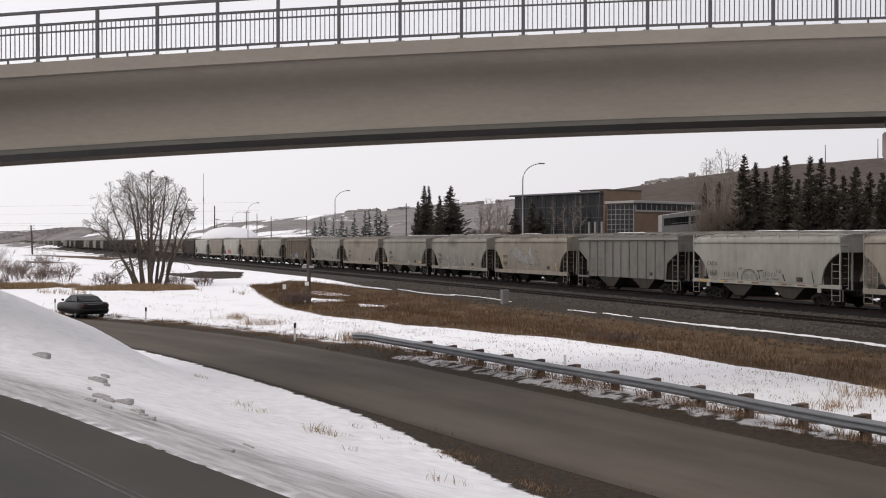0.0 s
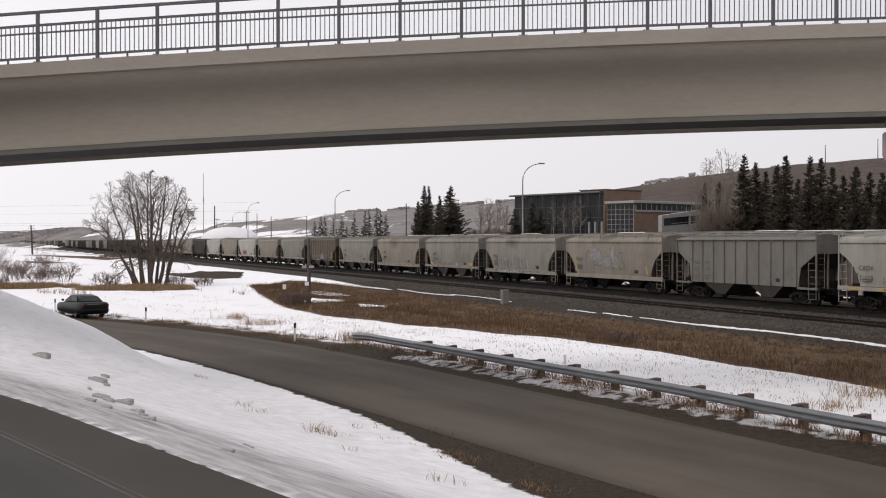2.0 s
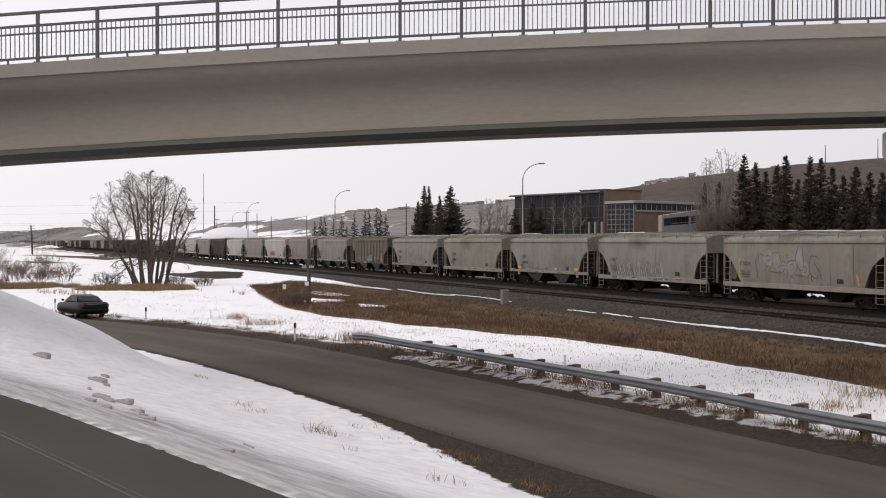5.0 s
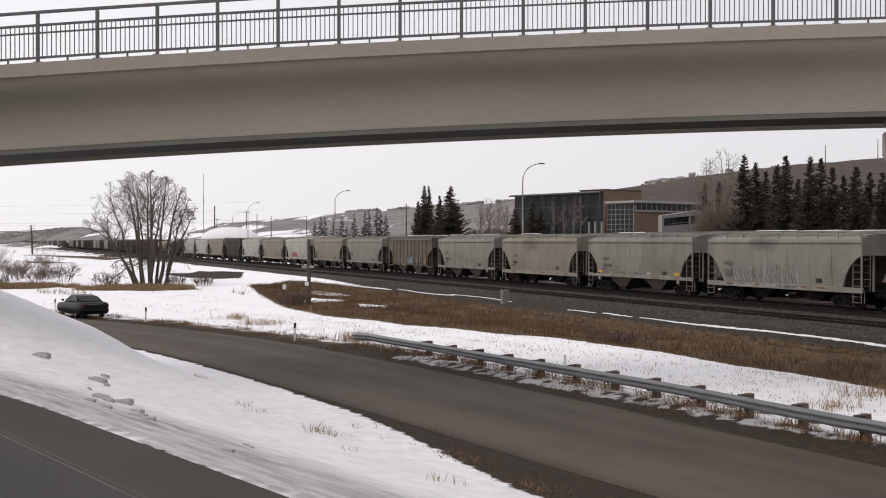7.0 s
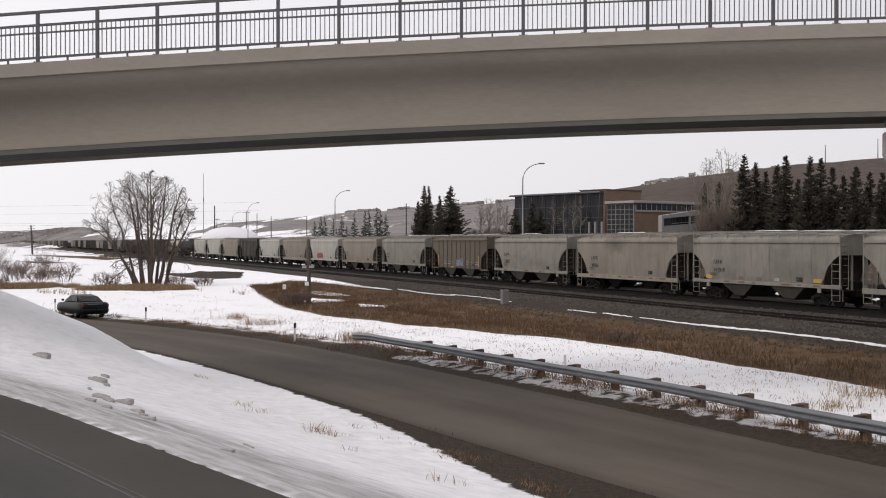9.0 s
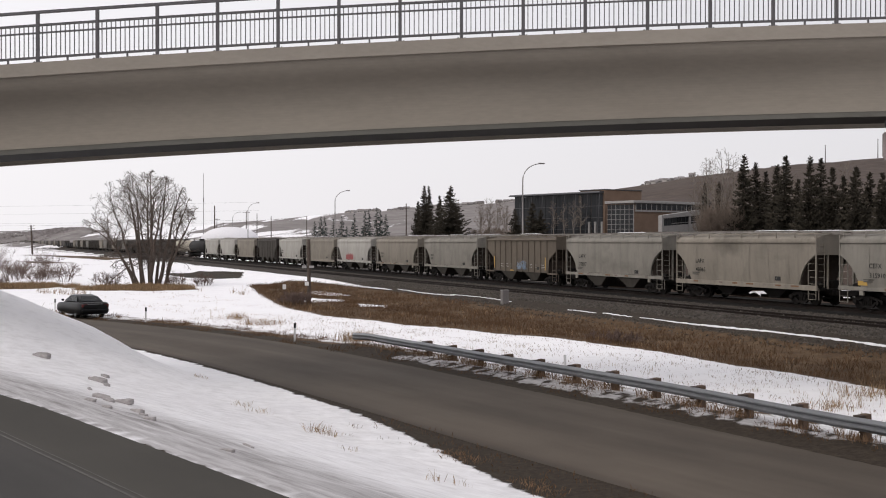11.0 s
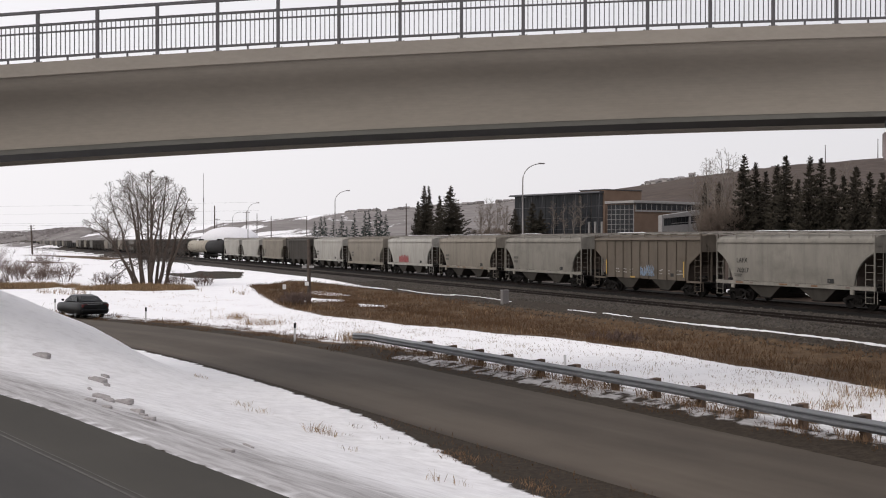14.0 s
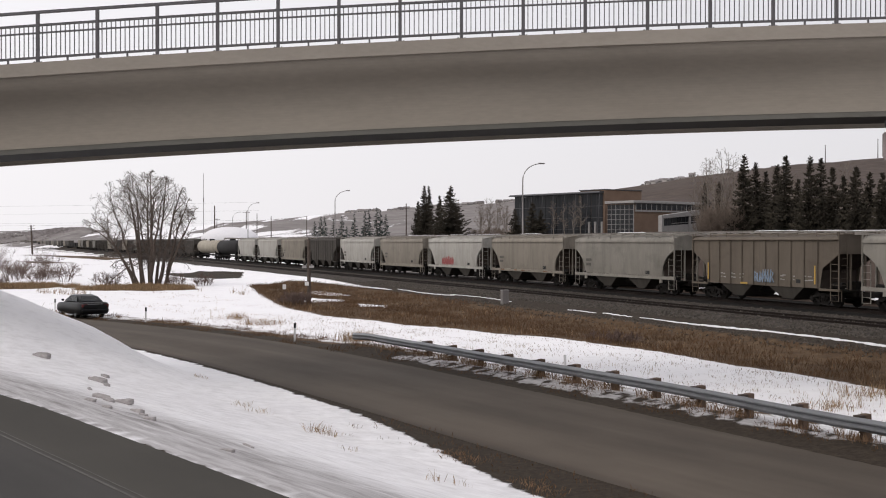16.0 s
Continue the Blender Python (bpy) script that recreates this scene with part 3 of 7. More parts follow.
def build_tracks():
    # ballast, with its shoulders, under both tracks
    bm = bmesh.new()
    rows, under = [], []
    a = -60.0
    rnd = random.Random(5)
    while a < 1900:
        prof = [(38.5, 0.16), (39.3, 0.30), (40.9, 0.44), (42.0, 0.47), (45.2, 0.47), (46.4, 0.58)]
        # the far strip carries the painted shade, out to the embankment's foot
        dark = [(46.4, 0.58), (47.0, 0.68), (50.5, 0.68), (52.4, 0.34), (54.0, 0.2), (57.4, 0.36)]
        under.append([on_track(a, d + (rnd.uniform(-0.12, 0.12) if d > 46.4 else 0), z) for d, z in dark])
        rows.append([on_track(a, d + (rnd.uniform(-0.12, 0.12) if d < 46 else 0), z + (rnd.uniform(-0.02, 0.02) if d < 46 else 0)) for d, z in prof])
        a += 1.2 if a < 200 else 12.0
    loft(bm, rows, cap=False, closed=False)
    for f in bm.faces:
        if f.normal.z < 0:
            f.normal_flip()
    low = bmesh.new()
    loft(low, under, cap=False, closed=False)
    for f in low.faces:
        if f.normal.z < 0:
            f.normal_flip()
    tagged(part("ballast_stained", low, M["ballast_dark"]), "oily ballast, darkened as shade under the passing train", "ballast", kind="structure")
    tagged(part("ballast", bm, M["ballast"]), "grey crushed-stone ballast bed under the railway tracks", "ballast", kind="structure")
    for across, top, name in ((ACROSS_FRONT, RAIL_FRONT, "track_near"), (ACROSS_TRAIN, RAIL_TRAIN, "track_far")):
        tr = new(name)
        tr.matrix_basis = track_frame(0, across, top)
        tagged(tr, "railway track of rusty steel rails on dark timber ties", "railway track", kind="structure")
        prof = [(-0.07, -0.17), (0.07, -0.17), (0.07, -0.155), (0.012, -0.13), (0.012, -0.04), (0.036, -0.03), (0.036, 0.0), (-0.036, 0.0), (-0.036, -0.03), (-0.012, -0.04), (-0.012, -0.13), (-0.07, -0.155)]
        for y in (-0.7525, 0.7525):
            bm = bmesh.new()
            prism(bm, [(y + p, z) for p, z in prof], 0, -60, 1900)
            part("rail", bm, M["rail_steel"], tr)
        tie = boxes((-0.11, 0.11, -1.3, 1.3, -0.36, -0.165), bevel=0.012)
        me = bpy.data.meshes.new("tie")
        tie.to_mesh(me)
        tie.free()
        for k in range(190):
            mesh_part("tie", me, M["tie"], tr, loc=pose(20 + k * 0.6, rnd.uniform(-0.03, 0.03), 0, 0, 0, rnd.uniform(-0.8, 0.8)))


def build_snow_strips():
    """Ribbons of old snow left along the foot of the ballast."""
    rnd = random.Random(23)
    for a0, a1, w, mid in ((12.0, 60.5, 0.13, 37.75), (60.9, 65.0, 0.05, 37.6), (65.4, 69.5, 0.04, 37.45), (79.0, 91.5, 0.022, 38.0), (90.0, 104.5, 0.055, 37.65), (105.0, 126.0, 0.24, 37.2), (24.0, 150.0, 0.55, 57.75)):
        rows = []
        a = a0
        while a <= a1:
            t = (a - a0) / (a1 - a0)
            k = w * min(1, 6 * t, 5 * (1 - t) + 0.05) * (1 + 0.35 * math.sin(a * 0.7) * math.sin(a * 0.23)) * rnd.uniform(0.3, 1.4) + 0.012
            c = mid + 0.14 * math.sin(a * 0.31) + rnd.uniform(-0.05, 0.05)
            zs = [land_z(*on_track(a, c + o).xy) for o in (-k, 0, k)]
            zb = max(zs) + 0.005
            rows.append([on_track(a, c - k, zb - 0.06), on_track(a, c - k * 0.9, zb + 0.012), on_track(a, c, zb + 0.03), on_track(a, c + k * 0.9, zb + 0.012), on_track(a, c + k, zb - 0.12)])
            a += 0.32
        bm = bmesh.new()
        loft(bm, rows, cap=False, closed=False)
        for f in bm.faces:
            if f.normal.z < 0:
                f.normal_flip()
        tagged(part("snow_strip", bm, M["snow"], smooth=True), "long thin strip of old snow beside the ballast", "snow", "snow strips")


build_snow_strips()


# ---- bridge ----
def bridge_y(x):
    return 34.1 - 0.045 * x


def bridge_z(x):
    return 11.07 + 0.0396 * x - 0.00078 * x * x


def build_bridge():
    br = new("bridge")
    tagged(br, "concrete road overpass with a grey steel railing and snowy approaches", "bridge")
    xs = np.linspace(-36, 36, 61)

    def shell(name, prof, material, label="", smooth=False):
        bm = bmesh.new()
        loft(bm, [[(x, bridge_y(x) + dy, bridge_z(x) + dz) for dy, dz in prof] for x in xs])
        return part(name, bm, material, br, label, smooth)

    shell("deck", [(0.06, -0.10), (6.9, 0.0), (6.9, -0.4), (6.4, -0.5), (2.9, -0.62), (1.1, -0.50), (0.06, -0.47)], M["concrete"])
    shell("fascia", [(0.0, -0.08), (0.45, -0.06), (0.45, -0.10), (0.058, -0.102), (0.058, -0.50), (0.0, -0.485)], M["concrete_light"], "pale concrete edge beam")
    # the outer girder: a web that curves in under the deck and splays to a lip
    curve = catmull([(0.07, -0.49), (0.10, -0.66), (0.18, -0.84), (0.31, -1.02), (0.46, -1.20), (0.58, -1.42), (0.63, -1.68), (0.61, -1.95), (0.53, -2.2), (0.40, -2.42), (0.26, -2.60), (0.22, -2.68)], 0.07)
    prof = curve + [(2.6, -2.68), (2.6, -0.58)]
    shell("girder", prof, M["concrete"], "stained concrete girder with a curved face")
    # drip edge below it, the underside (shade painted black), the inner girder's pale lower edge
    shell("lip", [(0.235, -2.683), (0.24, -2.83), (0.30, -2.83), (0.30, -2.683)], M["concrete_grey"], "dark grey concrete drip edge")
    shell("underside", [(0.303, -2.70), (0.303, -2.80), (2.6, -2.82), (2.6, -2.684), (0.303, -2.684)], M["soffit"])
    shell("girder", [(4.85, -0.5), (4.85, -2.45), (4.55, -2.62), (4.55, -2.775), (4.70, -2.775), (5.2, -2.3), (5.2, -0.5)], M["concrete_light"], "pale lower edge of the inner girder")
    for x in (-33, 33):
        zb = land_z(x, bridge_y(x) + 3)
        part("pier", boxes((x - 0.9, x + 0.9, bridge_y(x) + 0.4, bridge_y(x) + 6.0, zb - 0.5, bridge_z(x) - 2.8), bevel=0.06), M["concrete"], br)
    # railing: posts, rails and pickets
    rl = new("railing")
    rl.parent = br
    tagged(rl, "grey steel railing with thin vertical pickets")
    pitch = 1.865
    sl = 0.24  # set back from the edge

    def bar(name, h, hw, hh):
        bm = bmesh.new()
        loft(bm, [[(x, bridge_y(x) + sl + a, bridge_z(x) + h + c) for a, c in ((-hw, -hh), (hw, -hh), (hw, hh), (-hw, hh))] for x in xs])
        part(name, bm, M["rail_paint"], rl)

    bar("top_rail", 1.50, 0.05, 0.043)
    bar("rail", 1.10, 0.035, 0.035)
    bar("rail", 0.86, 0.028, 0.024)
    bar("bottom_rail", 0.10, 0.035, 0.034)
    post = boxes((-0.05, 0.05, -0.05, 0.05, -0.075, 1.46), (-0.13, 0.13, -0.09, 0.09, -0.08, -0.045), (-0.12, -0.09, -0.03, 0.03, -0.05, -0.01), (0.09, 0.12, -0.03, 0.03, -0.05, -0.01), bevel=0.006)
    pm = bpy.data.meshes.new("post")
    post.to_mesh(pm)
    post.free()
    foot = boxes((-0.025, 0.025, -0.03, 0.03, -0.08, 0.08))
    fm = bpy.data.meshes.new("foot")
    foot.to_mesh(fm)
    foot.free()
    pk = boxes((-0.013, 0.013, -0.012, 0.012, 0.12, 1.09))
    km = bpy.data.meshes.new("picket")
    pk.to_mesh(km)
    pk.free()
    rest = bmesh.new()
    for k in range(-17, 19):
        x = -3.17 + pitch * k
        mesh_part("post", pm, M["rail_paint"], rl, loc=(x, bridge_y(x) + sl, bridge_z(x)))
        xm = x + pitch * 0.5
        mesh_part("foot", fm, M["rail_paint"], rl, loc=(xm, bridge_y(xm) + sl, bridge_z(xm)))
        for j in range(1, 13):
            xp = x + pitch * j / 13
            if -15.5 < xp < 15.0:
                mesh_part("picket", km, M["rail_paint"], rl, loc=(xp, bridge_y(xp) + sl, bridge_z(xp)))
            else:
                box(rest, xp - 0.014, xp + 0.014, bridge_y(xp) + sl - 0.012, bridge_y(xp) + sl + 0.012, bridge_z(xp) + 0.12, bridge_z(xp) + 1.09)
    tagged(part("pickets", rest, M["rail_paint"], rl), kind="stuff")


build_bridge()


# ---- the train: covered hoppers, seen from their side ----
TRAIN = []


def run_of_train(t):
    """Metres that the train has gone by at time t: it slows a little towards the end."""
    q = t / 10
    return 10 * (7.3444 * q + 0.4156 * q ** 2 - 0.2375 * q ** 3)


def paint(name, base, dirt=0.4, dirt_colour=(0.10, 0.085, 0.07), var=0.14, soot=None, seed=0.0, smudge=0.6):
    """Weathered car paint: dust, soot smudges, streaks that run down the sides, and where given one soot patch (x, z, reach in x, in z)."""
    m = mat(name, base, 0.75, var=var, scale=0.55, fine=1.6, bump=0.04, wear=dirt, wear_colour=tuple(0.45 * a + 0.55 * c for a, c in zip(base, dirt_colour)), stretch=(1.0, 1, 0.36), obj=0.03)
    n, l = m.node_tree.nodes, m.node_tree.links
    col = n["Principled BSDF"].inputs["Base Color"]
    co = n.new("ShaderNodeTexCoord")

    def stain(scale, lo, hi, amount, colour, detail=7, rough=0.62):
        mp, st, mr, mx = [n.new("ShaderNode" + k) for k in ("Mapping", "TexNoise", "MapRange", "MixRGB")]
        mp.inputs["Location"].default_value = (seed * 3.7, seed * 1.3, seed * 2.1)
        mp.inputs["Scale"].default_value = scale
        l.new(co.outputs["Object"], mp.inputs[0])
        l.new(mp.outputs[0], st.inputs[0])
        st.inputs["Scale"].default_value, st.inputs["Detail"].default_value, st.inputs["Roughness"].default_value = 1.0, detail, rough
        mr.inputs[1].default_value, mr.inputs[2].default_value, mr.inputs[4].default_value = lo, hi, amount
        l.new(st.outputs[0], mr.inputs[0])
        mx.inputs[2].default_value = (*colour, 1)
        l.new(mr.outputs[0], mx.inputs[0])
        l.new(col.links[0].from_socket, mx.inputs[1])
        l.new(mx.outputs[0], col)

    stain((0.30, 0.05, 0.55), 0.52, 0.76, smudge, tuple(0.42 * a for a in base))
    stain((2.6, 0.2, 0.16), 0.52, 0.80, 0.45, tuple(0.5 * a + 0.3 * c for a, c in zip(base, dirt_colour)), 5, 0.55)
    stain((1.5, 0.2, 1.2), 0.66, 0.76, 0.6, (0.13, 0.085, 0.055), 8, 0.7)
    if soot:
        x, z, rx, rz = soot
        mp, ln, st, ad, mr, mx = [n.new("ShaderNode" + k) for k in ("Mapping", "VectorMath", "TexNoise", "Math", "MapRange", "MixRGB")]
        mp.inputs["Location"].default_value, mp.inputs["Scale"].default_value = (-x / rx, 0, -z / rz), (1 / rx, 0.0, 1 / rz)
        l.new(co.outputs["Object"], mp.inputs[0])
        ln.operation = "LENGTH"
        l.new(mp.outputs[0], ln.inputs[0])
        st.inputs["Scale"].default_value, st.inputs["Detail"].default_value = 1.6, 7
        l.new(co.outputs["Object"], st.inputs[0])
        ad.operation = "MULTIPLY_ADD"
        ad.inputs[1].default_value = 1.4
        l.new(st.outputs[0], ad.inputs[0])
        l.new(ln.outputs["Value"], ad.inputs[2])
        mr.inputs[1].default_value, mr.inputs[2].default_value, mr.inputs[3].default_value, mr.inputs[4].default_value = 0.8, 1.9, 0.75, 0.0
        l.new(ad.outputs[0], mr.inputs[0])
        mx.inputs[2].default_value = (*(0.4 * a for a in base), 1)
        l.new(mr.outputs[0], mx.inputs[0])
        l.new(col.links[0].from_socket, mx.inputs[1])
        l.new(mx.outputs[0], col)
    return m


TONES = {"pale": (0.225, 0.210, 0.184), "cream": (0.228, 0.204, 0.171), "grey": (0.165, 0.156, 0.142), "white": (0.275, 0.263, 0.236), "brown": (0.128, 0.107, 0.086), "bright": (0.36, 0.345, 0.315), "dark": (0.070, 0.063, 0.056)}
PAINT = {
    "cream": paint("dusty_cream_paint", TONES["cream"], 0.55, (0.088, 0.075, 0.06), seed=1.0),
    "grey": paint("dirty_grey_paint", TONES["grey"], 0.5, (0.08, 0.073, 0.064), seed=2.0),
    "dark": paint("sooty_grey_paint", TONES["dark"], 0.4, (0.06, 0.053, 0.046), seed=3.0),
    "board": paint("dusty_running_board", (0.30, 0.285, 0.26), 0.5, (0.10, 0.09, 0.08), seed=4.0),
    # next four: grime, plus the shade under and inside the cars painted dark
    "under": paint("grimy_shaded_underframe", (0.013, 0.0115, 0.0105), 0.4, (0.03, 0.024, 0.02)),
    "truck": paint("dusty_shaded_truck", (0.013, 0.0115, 0.0105), 0.5, (0.03, 0.025, 0.021)),
    "bay": paint("grimy_shaded_bay", (0.058, 0.052, 0.045), 0.5, (0.03, 0.026, 0.022)),
    "recess": paint("shaded_slope_sheet", (0.062, 0.049, 0.041), 0.5, (0.035, 0.027, 0.022)),
    "black": paint("black_tank_paint", (0.022, 0.021, 0.021), 0.3, (0.05, 0.043, 0.038)),
}
PAINT["letter"] = mat("black_stencil_paint", (0.035, 0.035, 0.035), 0.7, var=0.2, scale=3, bump=0)
PAINT["faint"] = mat("faded_stencil_paint", (0.105, 0.098, 0.088), 0.7, var=0.2, scale=3, bump=0)
PAINT["yellow"] = mat("faded_yellow_reflector", (0.42, 0.26, 0.05), 0.5, var=0.15, scale=3, bump=0)
PAINT["red"] = mat("red_spray_paint", (0.27, 0.06, 0.058), 0.6, var=0.25, scale=2, bump=0)
PAINT["blue"] = mat("pale_blue_spray_paint", (0.15, 0.24, 0.36), 0.6, var=0.3, scale=2, bump=0)
PAINT["rust_spot"] = mat("rust_bloom", (0.17, 0.10, 0.06), 0.85, var=0.35, scale=4, bump=0)
PAINT["spray"] = mat("grey_spray_paint", (0.085, 0.083, 0.088), 0.6, var=0.4, scale=2, bump=0)
PAINT["spray_pale"] = mat("pale_spray_paint", (0.27, 0.262, 0.245), 0.6, var=0.25, scale=2, bump=0)
PAINT["spray_mid"] = mat("worn_grey_spray_paint", (0.135, 0.128, 0.122), 0.6, var=0.35, scale=2, bump=0)
PAINT["spray_wash"] = mat("thin_pale_spray_paint", (0.205, 0.199, 0.188), 0.6, var=0.3, scale=2, bump=0)
PAINT["spray_brown"] = mat("brown_spray_paint", (0.14, 0.105, 0.085), 0.6, var=0.3, scale=2, bump=0)
CAR = 17.0  # over the couplers
HALF_L = 7.5  # corner post to centre
HALF_W = 1.56


def wheelset_mesh():
    bm = bmesh.new()
    for s in (-1, 1):
        y = 0.7525 * s
        prof = [(0.0, 0.16), (0.07, 0.16), (0.09, 0.10), (0.40, 0.07), (0.42, 0.09), (0.455, 0.08), (0.46, -0.04), (0.485, -0.055), (0.485, -0.07), (0.40, -0.07), (0.38, -0.04), (0.09, -0.06), (0.0, -0.06)]
        rings = [[(r * math.cos(k * math.tau / 20), y + s * d, r * math.sin(k * math.tau / 20)) for k in range(20)] for r, d in prof[1:-1]]
        loft(bm, rings)
    tube(bm, [(0, -1.0, 0), (0, 1.0, 0)], 0.08, 8)
    me = bpy.data.meshes.new("wheelset")
    bm.to_mesh(me)
    bm.free()
    return me


WHEELS = wheelset_mesh()


def truck_mesh():
    """Side frames with their window openings, bearing ends, springs and bolster."""
    bm = bmesh.new()
    for s in (-1, 1):
        y0, y1 = sorted((0.98 * s, 1.12 * s))
        # arched top member and the sloping lower one, with a gap either side of the springs
        prism(bm, [(-1.2, 0.64), (-0.95, 0.70), (-0.35, 0.86), (0.35, 0.86), (0.95, 0.70), (1.2, 0.64), (1.2, 0.42), (1.02, 0.40), (0.95, 0.52), (0.36, 0.70), (-0.36, 0.70), (-0.95, 0.52), (-1.02, 0.40), (-1.2, 0.42)], 1, y0, y1)
        prism(bm, [(-0.72, 0.50), (-0.62, 0.55), (-0.30, 0.30), (0.30, 0.30), (0.62, 0.55), (0.72, 0.50), (0.40, 0.18), (-0.40, 0.18)], 1, y0, y1)
        for a in (-0.36, 0.30):
            box(bm, a, a + 0.06, y0, y1, 0.28, 0.72)
        for a in (-0.89, 0.89):
            tube(bm, [(a, 1.10 * s, 0.485), (a, 1.24 * s, 0.485)], 0.125, 10)
        for a in (-0.17, 0, 0.17):
            tube(bm, [(a, 1.06 * s, 0.30), (a, 1.06 * s, 0.58)], 0.07, 6)
    box(bm, -0.2, 0.2, -1.15, 1.15, 0.56, 0.78)
    me = bpy.data.meshes.new("truck")
    bm.to_mesh(me)
    bm.free()
    return me


TRUCK = truck_mesh()


def truck_parts(parent, x):
    """A two-axle truck with its wheelsets."""
    tr = mesh_part("truck", TRUCK, PAINT["truck"], parent, loc=(x, 0, 0))
    for a in (-0.89, 0.89):
        ws = mesh_part("wheelset", WHEELS, PAINT["under"], tr, loc=(a, 0, 0.485))
        ws["spins"] = 1
    return tr


# how far the side sheet is drawn in from the corner post, by height: rounded, seamed and ribbed cars
CUTS = {"round": [(0.0, 3.42), (0.12, 3.36), (0.70, 3.03), (1.12, 2.70), (1.42, 2.32), (1.60, 1.92), (1.58, 1.42)],
        "seamed": [(0.0, 3.25), (0.12, 3.18), (0.62, 2.88), (1.02, 2.52), (1.30, 2.12), (1.52, 1.66), (1.60, 1.30)],
        "ribbed": [(0.0, 3.32), (0.14, 3.24), (0.70, 2.90), (1.20, 2.60), (1.70, 2.30), (1.74, 1.80), (1.75, 1.16)]}


def side_y(z):
    """How far out the rounded side stands at a height, with the thickness of the paint on it."""
    return HALF_W - 0.004 - 0.12 * (max(0.0, 2.9 - z) / 1.6) ** 2 - 0.05 * (max(0.0, z - 2.9) / 1.05) ** 2


def corner_ladder(post, stile, y, material, car):
    """A corner ladder: its outer stile is the corner post, the inner one shorter; rungs go on below the sill."""
    steps = part("ladder", boxes((stile - 0.017, stile + 0.017, y - 0.017, y + 0.017, 0.44, 2.78)), material, car)
    part("stile", boxes((post - 0.016, post + 0.016, y - 0.016, y + 0.016, 0.44, 1.148)), material, steps)
    half = abs(post - stile) / 2
    me = bpy.data.meshes.new("rung")
    bm = boxes((-half, half, -0.012, 0.012, -0.012, 0.012))
    bm.to_mesh(me)
    bm.free()
    for z in (0.46, 0.80, 1.42, 1.833, 2.247, 2.66):
        mesh_part("rung", me, material, steps, loc=((post + stile) / 2, y, z))


def ladder(bm):
    """A tall ladder on the car's end."""
    for x in (0, 0.42):
        box(bm, x - 0.017, x + 0.017, -0.017, 0.017, 1.15 if x else 0.44, 3.9 if x else 1.15)
    for k in range(7):
        z = 1.42 + 2.36 * k / 6
        box(bm, 0, 0.42, -0.012, 0.012, z - 0.012, z + 0.012)


